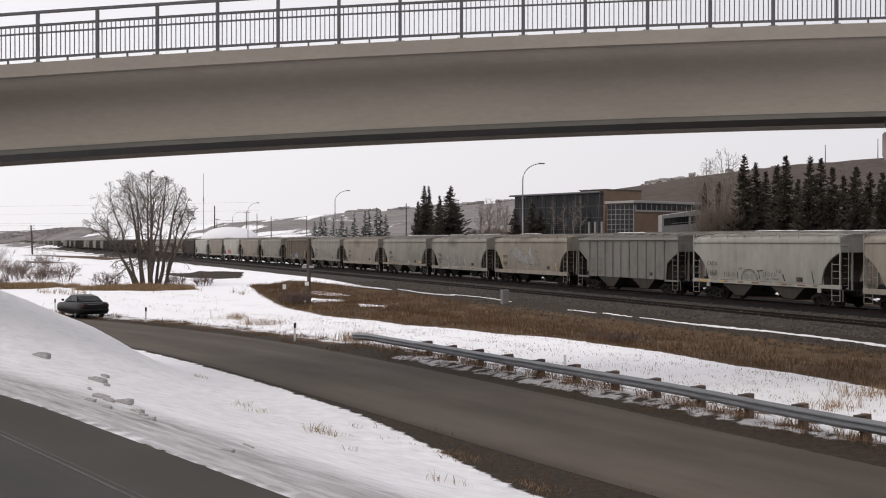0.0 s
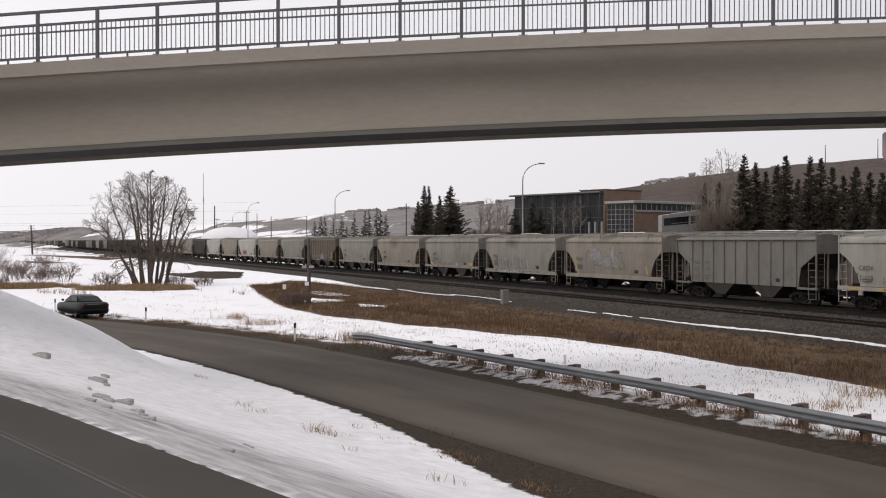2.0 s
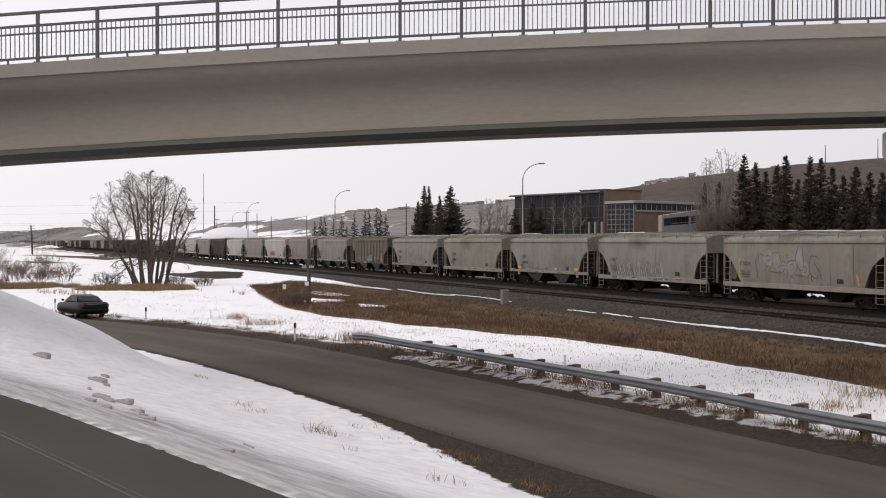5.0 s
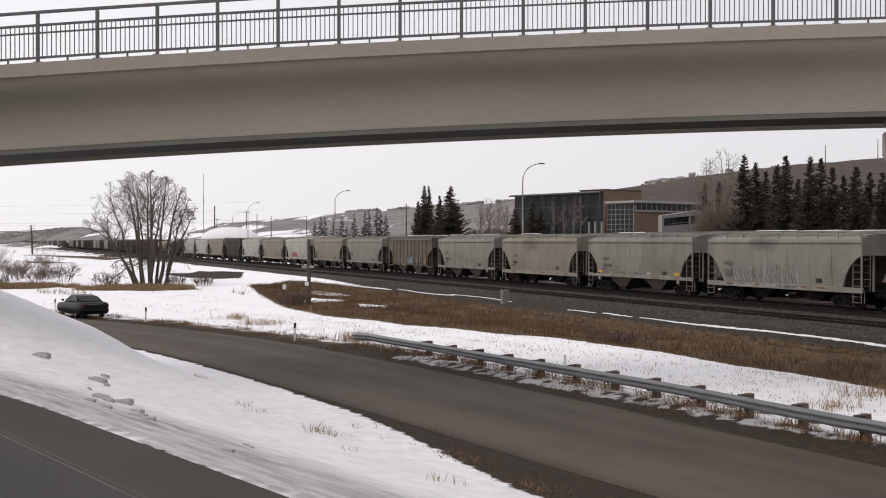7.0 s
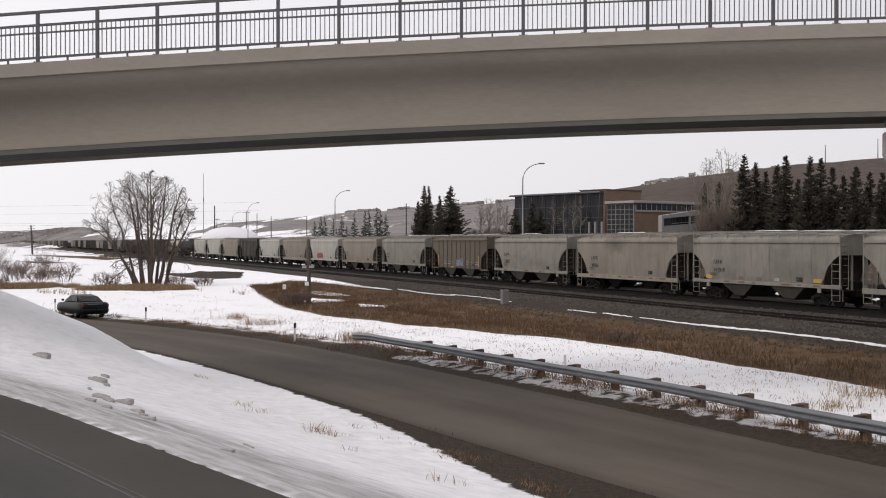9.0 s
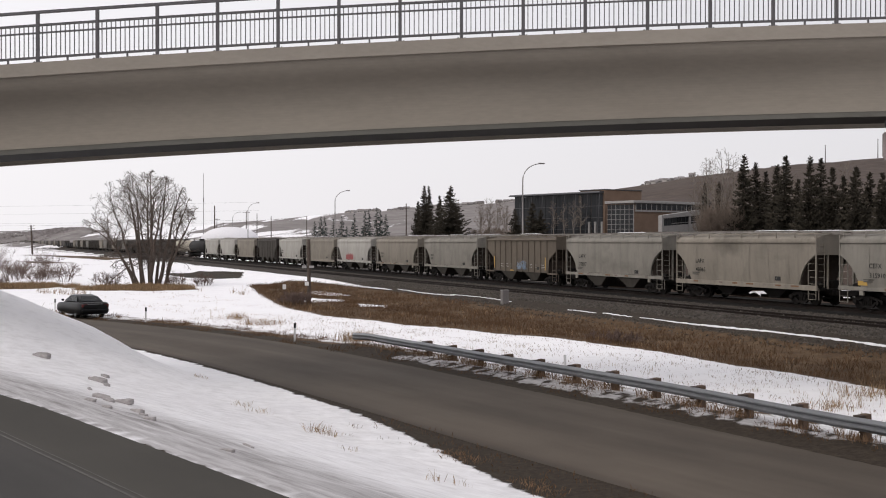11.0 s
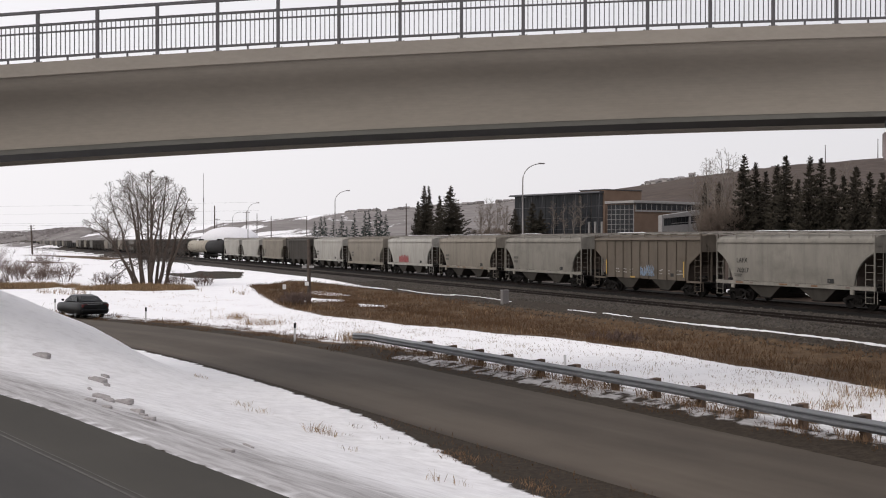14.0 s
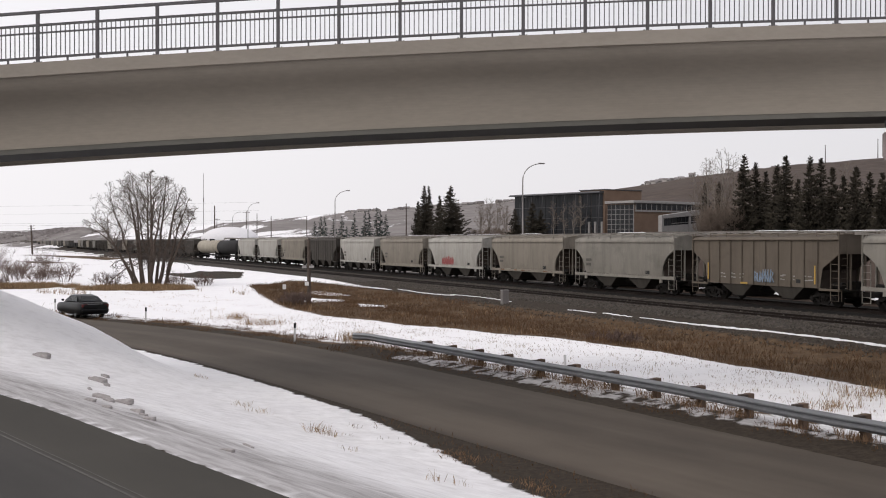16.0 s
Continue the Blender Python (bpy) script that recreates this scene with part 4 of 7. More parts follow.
def hopper_car(main, style="round", bays=2, deep=False, sill=None):
    """A covered hopper standing with its rails at z = 0, x towards the train's tail. y > 0 is the side that the camera sees."""
    car = new("hopper_car")
    H = HALF_L
    sill = sill or main
    cut = CUTS[style]
    TOP = 4.13 if style == "ribbed" else 3.96
    base = cut[-1][1]
    right = [(H - c, z) for c, z in cut]
    # body: the hopper's own long profile, drawn across the width
    shell = [(H - 0.02, TOP)] + [(x - 0.03, z) for x, z in right]
    shell += [(-x, z) for x, z in reversed(shell)]
    bm = bmesh.new()
    prism(bm, shell, 1, -HALF_W + 0.20, HALF_W - 0.20)
    # end and underside faces take a colour with the recess's shade painted in
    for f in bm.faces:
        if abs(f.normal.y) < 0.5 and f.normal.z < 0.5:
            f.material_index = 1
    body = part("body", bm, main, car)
    body.data.materials.append(PAINT["recess"])

    def foot(x):
        """Lower edge of the side sheet at x."""
        d = H - abs(x)
        return base if d >= max(c for c, z in cut) else float(np.interp(d, [c for c, z in cut[:6]], [z for c, z in cut[:6]]))

    def swell(z):
        return side_y(z) - 0.012 if style != "ribbed" else HALF_W - 0.095
    for s in (-1, 1):
        if style == "seamed":
            edges = [-H, -4.98, -2.98, -0.98, 1.02, 3.02, 5.02, H]
        else:
            edges = [-H, H]
        for a, c in zip(edges, edges[1:]):
            inner = [x for x in np.linspace(-H, H, 61) if a + 0.05 < x < c - 0.05]
            cols = []
            for x in [a + 0.014] + inner + [c - 0.014]:
                z0 = foot(x)
                cols.append([(x, s * swell(z), z) for z in [z0 + (TOP - z0) * q / 6 for q in range(7)]])
            bm = bmesh.new()
            loft(bm, cols, cap=False, closed=False)
            part("side_plate", bm, main, car, smooth=True)
        if style == "ribbed":
            for k in range(10):
                x = -5.58 + 1.24 * k
                z0 = foot(x)
                bm = bmesh.new()
                prism(bm, [(x - 0.045, (HALF_W - 0.01) * s), (x + 0.045, (HALF_W - 0.01) * s), (x + 0.055, s * (HALF_W - 0.09)), (x - 0.055, s * (HALF_W - 0.09))], 2, z0, TOP)
                part("side_post", bm, main, car)
        part("top_chord", boxes((-H, H, s * (HALF_W - 0.1), s * (HALF_W + 0.03), TOP - 0.03, TOP + 0.04), bevel=0.015), main, car)
        # side sill, deep or slender; on ribbed cars only under the end platforms
        if style == "ribbed":
            for e in (-1, 1):
                part("side_sill", boxes((e * (H - 1.75), e * (H + 0.05), s * (HALF_W - 0.14), s * HALF_W, 1.03, 1.17), bevel=0.015), sill, car)
        else:
            z0, z1 = (1.0, 1.32) if deep else (1.17, 1.40)
            part("side_sill", boxes((-H - 0.05, H + 0.05, s * (HALF_W - 0.12), s * (HALF_W + 0.01), z0, z1), bevel=0.015), sill, car)
            if not deep:
                for e in (-1, 1):
                    part("jacking_pad", boxes((e * (H - 1.98), e * (H - 1.66), s * (HALF_W - 0.12), s * HALF_W, 0.90, 1.168), bevel=0.015), sill, car)
        for e in (-1, 1):
            corner_ladder(e * (H - 0.03), e * (H - 0.72), s * (HALF_W - 0.03), sill, car)
            part("corner_post", boxes((e * (H - 0.03) - 0.04, e * (H - 0.03) + 0.04, s * (HALF_W - 0.09), s * (HALF_W - 0.005), 1.15, TOP + 0.45)), sill, car)
    # roof with rounded shoulders
    bm = bmesh.new()
    if style == "ribbed":
        half = [(HALF_W + 0.01, TOP + 0.01), (HALF_W - 0.02, TOP + 0.08), (HALF_W - 0.25, TOP + 0.19), (0.5, TOP + 0.30)]
    else:
        half = [(HALF_W - 0.005, TOP + 0.01), (HALF_W - 0.01, TOP + 0.12), (HALF_W - 0.07, TOP + 0.24), (HALF_W - 0.22, TOP + 0.35), (HALF_W - 0.55, TOP + 0.44), (0.5, TOP + 0.50)]
    crown = [(-y, z) for y, z in half] + [(y, z) for y, z in reversed(half)]
    prism(bm, crown, 0, -H + 0.02, H - 0.02)
    part("roof", bm, main, car)
    top = half[-1][1]
    for s in (-1, 1):
        bm = bmesh.new()
        box(bm, -H - 0.3, H + 0.3, s * 1.05 - 0.16, s * 1.05 + 0.16, 4.60, 4.63)
        part("running_board", bm, PAINT["board"], car)
        bm = boxes((-0.03, 0.03, s * 0.9, s * 1.47, 4.56, 4.598), (-0.025, 0.025, s * 1.42, s * 1.47, TOP + 0.22, 4.565))
        me = bpy.data.meshes.new("bracket")
        bm.to_mesh(me)
        bm.free()
        for k in range(9):
            mesh_part("bracket", me, main, car, loc=(-H + 0.25 + (2 * H - 0.5) * k / 8, 0, 0))
    for e in (-1, 1):
        part("end_board", boxes((e * (H + 0.04), e * (H + 0.3), -0.88, 0.88, 4.60, 4.63)), PAINT["board"], car)
    part("hatch", boxes((-6.6, 6.6, -0.42, 0.42, top - 0.03, top + 0.10), bevel=0.04), main, car)
    # hopper bays below
    span = 5.1 if bays == 2 else 3.5
    for k in range(bays):
        x0 = span * (k - (bays - 1) / 2)
        w0, w1 = span * 0.36, span * 0.10
        depth = 0.9 if deep else 1.44
        bm = bmesh.new()
        loft(bm, [[(x0 - w0, -depth, 1.25), (x0 + w0, -depth, 1.25), (x0 + w0, depth, 1.25), (x0 - w0, depth, 1.25)],
                  [(x0 - w1, -depth + 0.2, 0.42), (x0 + w1, -depth + 0.2, 0.42), (x0 + w1, depth - 0.2, 0.42), (x0 - w1, depth - 0.2, 0.42)]])
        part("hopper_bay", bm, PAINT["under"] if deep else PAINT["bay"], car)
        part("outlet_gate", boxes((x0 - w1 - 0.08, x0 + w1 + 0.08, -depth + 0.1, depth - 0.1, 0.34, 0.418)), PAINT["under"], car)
    # ends: upper end sheet, posts, platform, brake gear and coupler
    for e in (-1, 1):
        part("end_sheet", boxes((e * (H - 0.05), e * (H - 0.01), -HALF_W + 0.10, HALF_W - 0.10, cut[0][1] - 0.05, TOP + 0.30)), main, car)
        bm = bmesh.new()
        for y in (-0.55, 0.55):
            box(bm, e * (H - 0.16), e * (H - 0.06), y - 0.05, y + 0.05, 1.1, cut[0][1])
        part("end_post", bm, sill, car)
        bm = bmesh.new()
        ladder(bm)
        part("end_ladder", bm, sill, car, loc=Matrix.Translation((e * (H + 0.02), -1.35 * e, 0)) @ Matrix.Rotation(math.pi / 2 * e, 4, "Z"))
        bm = bmesh.new()
        box(bm, e * (H - 2.0), e * (H - 0.02), -1.42, 1.42, 1.02, 1.10)
        box(bm, e * (H - 2.4), e * (H + 0.1), -0.32, 0.32, 0.72, 1.02)
        box(bm, e * (H - 0.05), e * CAR / 2, -0.11, 0.11, 0.72, 0.95)
        box(bm, e * (CAR / 2 - 0.22), e * (CAR / 2 - 0.01), -0.17, 0.17, 0.66, 1.0)
        box(bm, e * (H - 1.4), e * (H - 0.6), -0.9, -0.3, 1.10, 1.6)
        tube(bm, [(e * (H - 1.3), 0.75, 1.36), (e * (H - 0.45), 0.75, 1.36)], 0.2, 8)
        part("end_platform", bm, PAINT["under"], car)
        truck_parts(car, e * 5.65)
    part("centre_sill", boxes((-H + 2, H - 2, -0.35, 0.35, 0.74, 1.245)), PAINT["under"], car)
    return car


def tank_car(paint_, half=9.6):
    """A long tank car on the same trucks."""
    car = new("tank_car")
    bm = bmesh.new()
    rings = []
    for x, r in ((-half, 0.5), (-half + 0.12, 1.0), (-half + 0.4, 1.35), (-half + 0.8, 1.5), (half - 0.8, 1.5), (half - 0.4, 1.35), (half - 0.12, 1.0), (half, 0.5)):
        rings.append([(x, r * math.cos(k * math.tau / 28), 2.75 + r * math.sin(k * math.tau / 28)) for k in range(28)])
    loft(bm, rings)
    part("tank", bm, paint_, car, smooth=True)
    part("dome", boxes((-0.7, 0.7, -0.5, 0.5, 4.1, 4.55), bevel=0.1), PAINT["black"], car)
    e = half + 0.4
    bm = boxes((-e, e, -0.35, 0.35, 0.8, 1.1), (-e, -e + 2, -1.4, 1.4, 1.05, 1.15), (e - 2, e, -1.4, 1.4, 1.05, 1.15), (-e - 0.5, e + 0.5, -0.1, 0.1, 0.75, 0.95))
    for x in (-half + 1.4, half - 1.4):
        box(bm, x - 0.3, x + 0.3, -1.2, 1.2, 1.1, 1.9)
    part("underframe", bm, PAINT["under"], car)
    for s in (-1, 1):
        truck_parts(car, s * (half - 1.4))
    return car


def stroke(pts, width, material, car, name="graffiti", y=None, label=""):
    """A painted stroke on the side that faces the camera: a thin raised ribbon through points (x, z)."""
    bm = bmesh.new()
    pairs = []
    for i, (x, z) in enumerate(pts):
        (ax, az), (cx, cz) = pts[max(0, i - 1)], pts[min(len(pts) - 1, i + 1)]
        d = Vector((cx - ax, cz - az))
        d = d.normalized() if d.length > 1e-6 else Vector((1, 0))
        pairs.append([bm.verts.new((x - d.y * o, side_y(z) if y is None else y, z + d.x * o)) for o in (width / 2, -width / 2)])
    for p, q in zip(pairs, pairs[1:]):
        bm.faces.new((p[0], p[1], q[1], q[0]))
    return part(name, bm, material, car, label)


def blot(pts, material, car, y=None, label="", lift=0.0):
    """A filled patch of spray paint with the outline (x, z)."""
    bm = bmesh.new()
    cx, cz = sum(p[0] for p in pts) / len(pts), sum(p[1] for p in pts) / len(pts)
    at = lambda x, z: bm.verts.new((x, (side_y(z) if y is None else y) + lift, z))
    mid = at(cx, cz)
    ring = [at(x, z) for x, z in pts]
    for a, c in zip(ring, ring[1:] + ring[:1]):
        bm.faces.new((mid, a, c))
    return part("graffiti", bm, material, car, label)


def bubble(cx, cz, w, h, seed, n=22):
    """A rounded, lumpy outline, as of a balloon letter."""
    r = random.Random(seed)
    a, c, p, q = r.uniform(0.08, 0.22), r.uniform(0.05, 0.14), r.uniform(0, 6.3), r.uniform(0, 6.3)
    out = []
    for i in range(n):
        t = math.tau * i / n
        k = 1 + a * math.sin(2 * t + p) + c * math.sin(3 * t + q)
        out.append((cx + w / 2 * k * math.cos(t), cz + h / 2 * k * math.sin(t)))
    return out


def lettering(text, x, z, size, car, material, y=None):
    """Stencilled marks on the side that faces the camera; x is their left end as seen, which lies towards the tail."""
    cu = bpy.data.curves.new("lettering", "FONT")
    cu.body, cu.size, cu.extrude, cu.space_character = text, size, 0.004, 1.12
    tmp = bpy.data.objects.new("lettering_source", cu)
    me = bpy.data.meshes.new_from_object(tmp)
    bpy.data.objects.remove(tmp)
    bpy.data.curves.remove(cu)
    me.name = "lettering"
    yy = side_y(z + size * 0.4) + 0.004 if y is None else y
    return mesh_part("lettering", me, material, car, loc=Matrix.Translation((x, yy, z)) @ Matrix.Rotation(math.pi, 4, "Z") @ Matrix.Rotation(math.pi / 2, 4, "X"))


def plate_bars(x, z, w, h, car, rows=2, material=None, y=None):
    """Marks too faint to read: plain bars."""
    bm = bmesh.new()
    for k in range(rows):
        zz = z - k * h * 1.7
        yy = side_y(zz) + 0.004 if y is None else y
        box(bm, x - w * (1 - 0.15 * k), x, yy - 0.004, yy + 0.004, zz - h, zz)
    part("marking", bm, material or PAINT["letter"], car)


def far_car(main, top=4.4):
    """A plain freight car for the far end of the train."""
    car = new("freight_car")
    bm = bmesh.new()
    prism(bm, [(-7.5, top), (-7.5, 3.2), (-6.1, 2.0), (-6.1, 1.1), (6.1, 1.1), (6.1, 2.0), (7.5, 3.2), (7.5, top)], 1, -1.5, 1.5)
    part("body", bm, main, car)
    part("frame", boxes((-8.4, 8.4, -1.4, 1.4, 0.85, 1.1)), PAINT["under"], car)
    for e in (-1, 1):
        part("truck", boxes((e * 5.65 - 1.3, e * 5.65 + 1.3, -1.1, 1.1, 0.0, 0.85), bevel=0.1), PAINT["under"], car)
    return car


def build_train():
    GROUP = "freight train"

    def place(car, along, label, category="railway car"):
        tagged(car, label, category, GROUP)
        car.matrix_basis = track_frame(along, ACROSS_TRAIN, RAIL_TRAIN)
        TRAIN.append((car, along))
        return car

    # place along the line at the start, tone, style, bays, deep sill, soot patch, label
    rows = [
        (26.90, "grey", "round", 2, False, None, "dirty grey smooth-sided covered hopper car"),
        (43.85, "cream", "seamed", 2, True, (4.0, 4.0, 1.5, 0.5), "dusty cream covered hopper car with a stained roof"),
        (60.77, "white", "round", 2, False, None, "dusty white covered hopper car with a spray-painted arch"),
        (77.68, "grey", "ribbed", 2, False, None, "grey covered hopper car with vertical side ribs"),
        (94.62, "cream", "seamed", 2, True, (1.0, 4.3, 1.2, 0.5), "dusty cream hopper car with large grey graffiti"),
        (111.63, "pale", "seamed", 2, True, (1.4, 3.95, 1.5, 0.5), "pale grey hopper car with smeared graffiti along its sill"),
        (128.51, "pale", "seamed", 2, False, None, "pale grey covered hopper car with yellow reflectors"),
        (145.52, "cream", "seamed", 2, True, (1.2, 3.8, 1.9, 0.7), "dusty cream covered hopper car, sooty below the hatches"),
        (162.42, "pale", "round", 2, False, None, "dusty grey smooth-sided covered hopper car"),
        (179.30, "brown", "ribbed", 2, False, None, "grimy brown ribbed hopper car with blue graffiti"),
        (196.60, "pale", "round", 2, False, None, "dusty pale grey covered hopper car on the rails"),
        (213.80, "cream", "round", 2, False, None, "dirty tan smooth-sided covered hopper car"),
        (231.10, "bright", "round", 2, False, None, "dusty white hopper car with red graffiti on its side"),
        (248.00, "cream", "seamed", 2, True, None, "dusty cream covered hopper car on the rails"),
        (265.50, "bright", "round", 3, False, None, "dusty white covered hopper car on the rails"),
        (282.60, "dark", "ribbed", 3, False, None, "sooty dark ribbed covered hopper car"),
        (299.90, "cream", "seamed", 2, True, None, "dusty cream covered hopper car on the rails"),
        (317.70, "bright", "round", 2, False, None, "dusty white covered hopper car on the rails"),
        (335.20, "bright", "round", 2, False, None, "dusty white covered hopper car on the rails")]
    made = []
    for k, (along, tone, style, bays, deep, soot, label) in enumerate(rows):
        base = TONES[tone]
        coat = paint("weathered_%s_paint" % tone, base, (0.5, 0.35, 0.55, 0.45)[k % 4], tuple(c * 0.42 for c in base), soot=soot, seed=7.0 + 1.7 * k, smudge=0.25 if tone in ("white", "bright") else 0.5)
        rim = paint("weathered_sill_paint", tuple(1.08 * c for c in base), 0.6, tuple(c * 0.5 for c in base), seed=3.0 + k) if style != "ribbed" else coat
        made.append(place(hopper_car(coat, style, bays, deep, rim), along, label))
    # the rest of the train: plain copies
    spare = {"grey": hopper_car(PAINT["grey"]), "cream": hopper_car(PAINT["cream"], "seamed", 2, True), "dark": hopper_car(PAINT["dark"], "ribbed", 3)}
    labels = {"grey": "dirty grey smooth-sided covered hopper car", "cream": "dusty cream covered hopper car on the rails", "dark": "sooty dark ribbed covered hopper car"}
    first = dict.fromkeys(spare, True)
    along = 391.5 + CAR / 2 + 1.0
    order = ["dark", "dark", "dark", "cream", "dark", "grey", "cream", "dark", "grey", "dark", "cream", "grey"]
    j = 0
    while along < 760:
        kind = order[(j * 5 + j // 3) % len(order)] if j > 2 else "dark"
        car = spare[kind] if first[kind] else copy_thing(spare[kind], Matrix())
        first[kind] = False
        place(car, along, labels[kind])
        along += CAR + 0.2
        j += 1
    far_kinds = [far_car(PAINT["grey"]), far_car(PAINT["dark"]), far_car(PAINT["cream"]), far_car(PAINT["under"], 3.2)]
    far_labels = ["dirty grey freight car far down the line", "sooty dark freight car far down the line", "dusty cream freight car far down the line", "low dark freight car far down the line"]
    fresh = [True] * 4
    while along < 1790:
        q = [1, 3, 0, 1, 3, 1, 2, 3, 0, 1, 3, 2, 1][(j * 3 + j // 7) % 13]
        car = far_kinds[q] if fresh[q] else copy_thing(far_kinds[q], Matrix())
        fresh[q] = False
        place(car, along, far_labels[q])
        along += CAR + 0.2
        j += 1
    place(tank_car(PAINT["black"], 10.2), 355.6, "black tank car with a domed manway", "tank car")
    place(tank_car(paint("dusty_cream_tank_paint", (0.34, 0.31, 0.255), 0.5, (0.10, 0.08, 0.06), seed=5.0), 11.6), 378.4, "dusty cream tank car with a dark dome", "tank car")

    # marks: the end of each side towards the tail
    at = lambda k: made[k + 6]
    L, F = PAINT["letter"], PAINT["faint"]
    for k, mark, number, x, z, size in ((-4, "CRDX", "21619", 5.80, 2.36, 0.40), (-2, "CRDX", "20645", 5.72, 2.42, 0.40), (-1, "CRDX", "20647", 5.72, 2.46, 0.38), (0, "CEFX", "315910", 5.05, 2.50, 0.38), (1, "LAFX", "40065", 5.10, 2.52, 0.42), (2, "LAFX", "70017", 5.25, 2.62, 0.46)):
        ink = L if k in (0, 1, 2) else F
        lettering(mark, x, z, size, at(k), ink)
        lettering(number, x, z - size * 1.45, size, at(k), ink)
    y = HALF_W - 0.08
    for text, x, z in (("NA", 5.30, 2.42), ("HX", 4.08, 2.42), ("330", 5.36, 1.95), ("214", 4.12, 1.95)):
        lettering(text, x, z, 0.36, at(-3), PAINT["spray"], y=y)
    for x in (5.36, 4.12):
        plate_bars(x, 1.66, 0.62, 0.07, at(-3), 3, F, y=y)
    for k in (-5, -4, -2, -1, 0, 1, 2):
        plate_bars(5.55, 1.86, 0.85, 0.07, at(k), 2, F)
    for k in (4, 5, 7, 8, 10):
        plate_bars(5.6, 2.6, 0.9, 0.22, at(k), 2, F)
    # small black plate low at the leading end of each side
    for k in (-5, -4, -2, -1, 0, 1, 2, 4, 5, 6, 7, 8):
        plate_bars(-3.55, 1.78, 0.55, 0.26, at(k), 1)
        plate_bars(-3.66, 1.72, 0.12, 0.12, at(k), 1, F, y=side_y(1.72) + 0.012)
    for k in (-3, 3):
        plate_bars(-3.6, 1.66, 0.40, 0.24, at(k), 1, y=y)
    # reflectors and rust along the sills
    for x in (6.0, -5.1):
        plate_bars(x, 1.74, 0.75, 0.26, at(0), 1, PAINT["yellow"])
    for i, x in enumerate((2.3, 0.4, -1.4)):
        plate_bars(x, 1.68, 0.5, 0.22, at(0), 1, PAINT["spray_pale"] if i == 2 else PAINT["spray_brown"])
    plate_bars(6.6, 1.36, 0.9, 0.13, at(-4), 1, PAINT["yellow"], y=HALF_W + 0.014)
    plate_bars(4.2, 1.36, 0.6, 0.12, at(-4), 1, PAINT["yellow"], y=HALF_W + 0.014)
    stroke([(5.78, 2.95), (5.80, 2.4), (5.76, 1.45)], 0.10, PAINT["yellow"], at(-2), "marking")
    stroke([(-5.2, 2.1), (-5.3, 1.8), (-5.35, 1.45)], 0.14, PAINT["yellow"], at(-2), "marking")
    for x in (5.60, -5.36):
        plate_bars(x, 2.55, 0.13, 1.15, at(3), 1, PAINT["yellow"], y=HALF_W + 0.012)
    plate_bars(1.9, 1.32, 0.75, 0.12, at(3), 1, PAINT["yellow"], y=y + 0.1)
    for k in (-4, -1, 0, 1, 2, 5):
        edge = HALF_W + 0.016
        z = 1.27 if k in (-1, 1) else 1.35
        for i in range(8):
            if (i * 3 + k) % 4:
                plate_bars(5.3 - 1.5 * i, z, 0.35 + 0.2 * ((i * 7 + k) % 3), 0.10, at(k), 1, PAINT["rust_spot"] if (i + k) % 3 else PAINT["spray_brown"], y=edge)
    # the arch with two round eyes and scrawls beside it
    tag = dict(car=at(-4), label="thin black spray-painted graffiti")
    for o in (0.0, 0.10):
        stroke([(1.17 + (0.86 - o) * math.cos(a), 1.46 + (0.72 - o) * math.sin(a)) for a in np.linspace(0, math.pi, 19)], 0.05, L if not o else PAINT["spray"], **tag)
    for cx in (1.42, 0.92):
        stroke([(cx + 0.17 * math.cos(a), 1.68 + 0.16 * math.sin(a)) for a in np.linspace(0, math.tau, 12)], 0.045, PAINT["spray"], **tag)
        blot(bubble(cx, 1.68, 0.10, 0.10, 3, 8), PAINT["spray"], at(-4), label="spray-painted dot")
    for x0, z0, x1, z1, w in ((2.42, 1.95, 2.40, 1.5, 0.09), (0.12, 2.12, 0.10, 1.55, 0.08), (0.35, 2.08, -0.30, 2.12, 0.07), (-2.25, 1.95, -2.42, 1.5, 0.10), (-5.0, 2.2, -5.12, 1.45, 0.07), (5.95, 2.2, 5.9, 1.6, 0.06)):
        stroke([(x0, z0), ((x0 + x1) / 2 + 0.03, (z0 + z1) / 2), (x1, z1)], w, L, **tag)
    r = random.Random(5)
    for x0, x1, z0, z1, n in ((3.9, 2.7, 1.62, 1.95, 7), (-0.1, -1.6, 1.72, 2.05, 9), (-0.5, -1.9, 1.52, 1.68, 8), (2.3, 1.9, 2.1, 2.3, 3), (-1.5, -2.1, 2.0, 2.25, 3)):
        for i in range(n):
            x = x0 + (x1 - x0) * (i + 0.5) / n
            kind = r.random()
            if kind < 0.5:
                pts = [(x + 0.09 * math.cos(a), (z0 + z1) / 2 + (z1 - z0) * 0.35 * math.sin(a)) for a in np.linspace(r.uniform(0, 3), r.uniform(4, 7), 9)]
            else:
                pts = [(x + r.uniform(-0.06, 0.06), z1), (x + r.uniform(-0.06, 0.06), (z0 + z1) / 2), (x + r.uniform(-0.1, 0.1), z0)]
            stroke(pts, 0.04, r.choice((L, PAINT["spray"], PAINT["spray"], PAINT["spray_brown"])), **tag)
    # balloon letters over most of the height: pale fill, grey outline, drips and shadow strokes
    tag = "large grey and white graffiti in balloon letters"
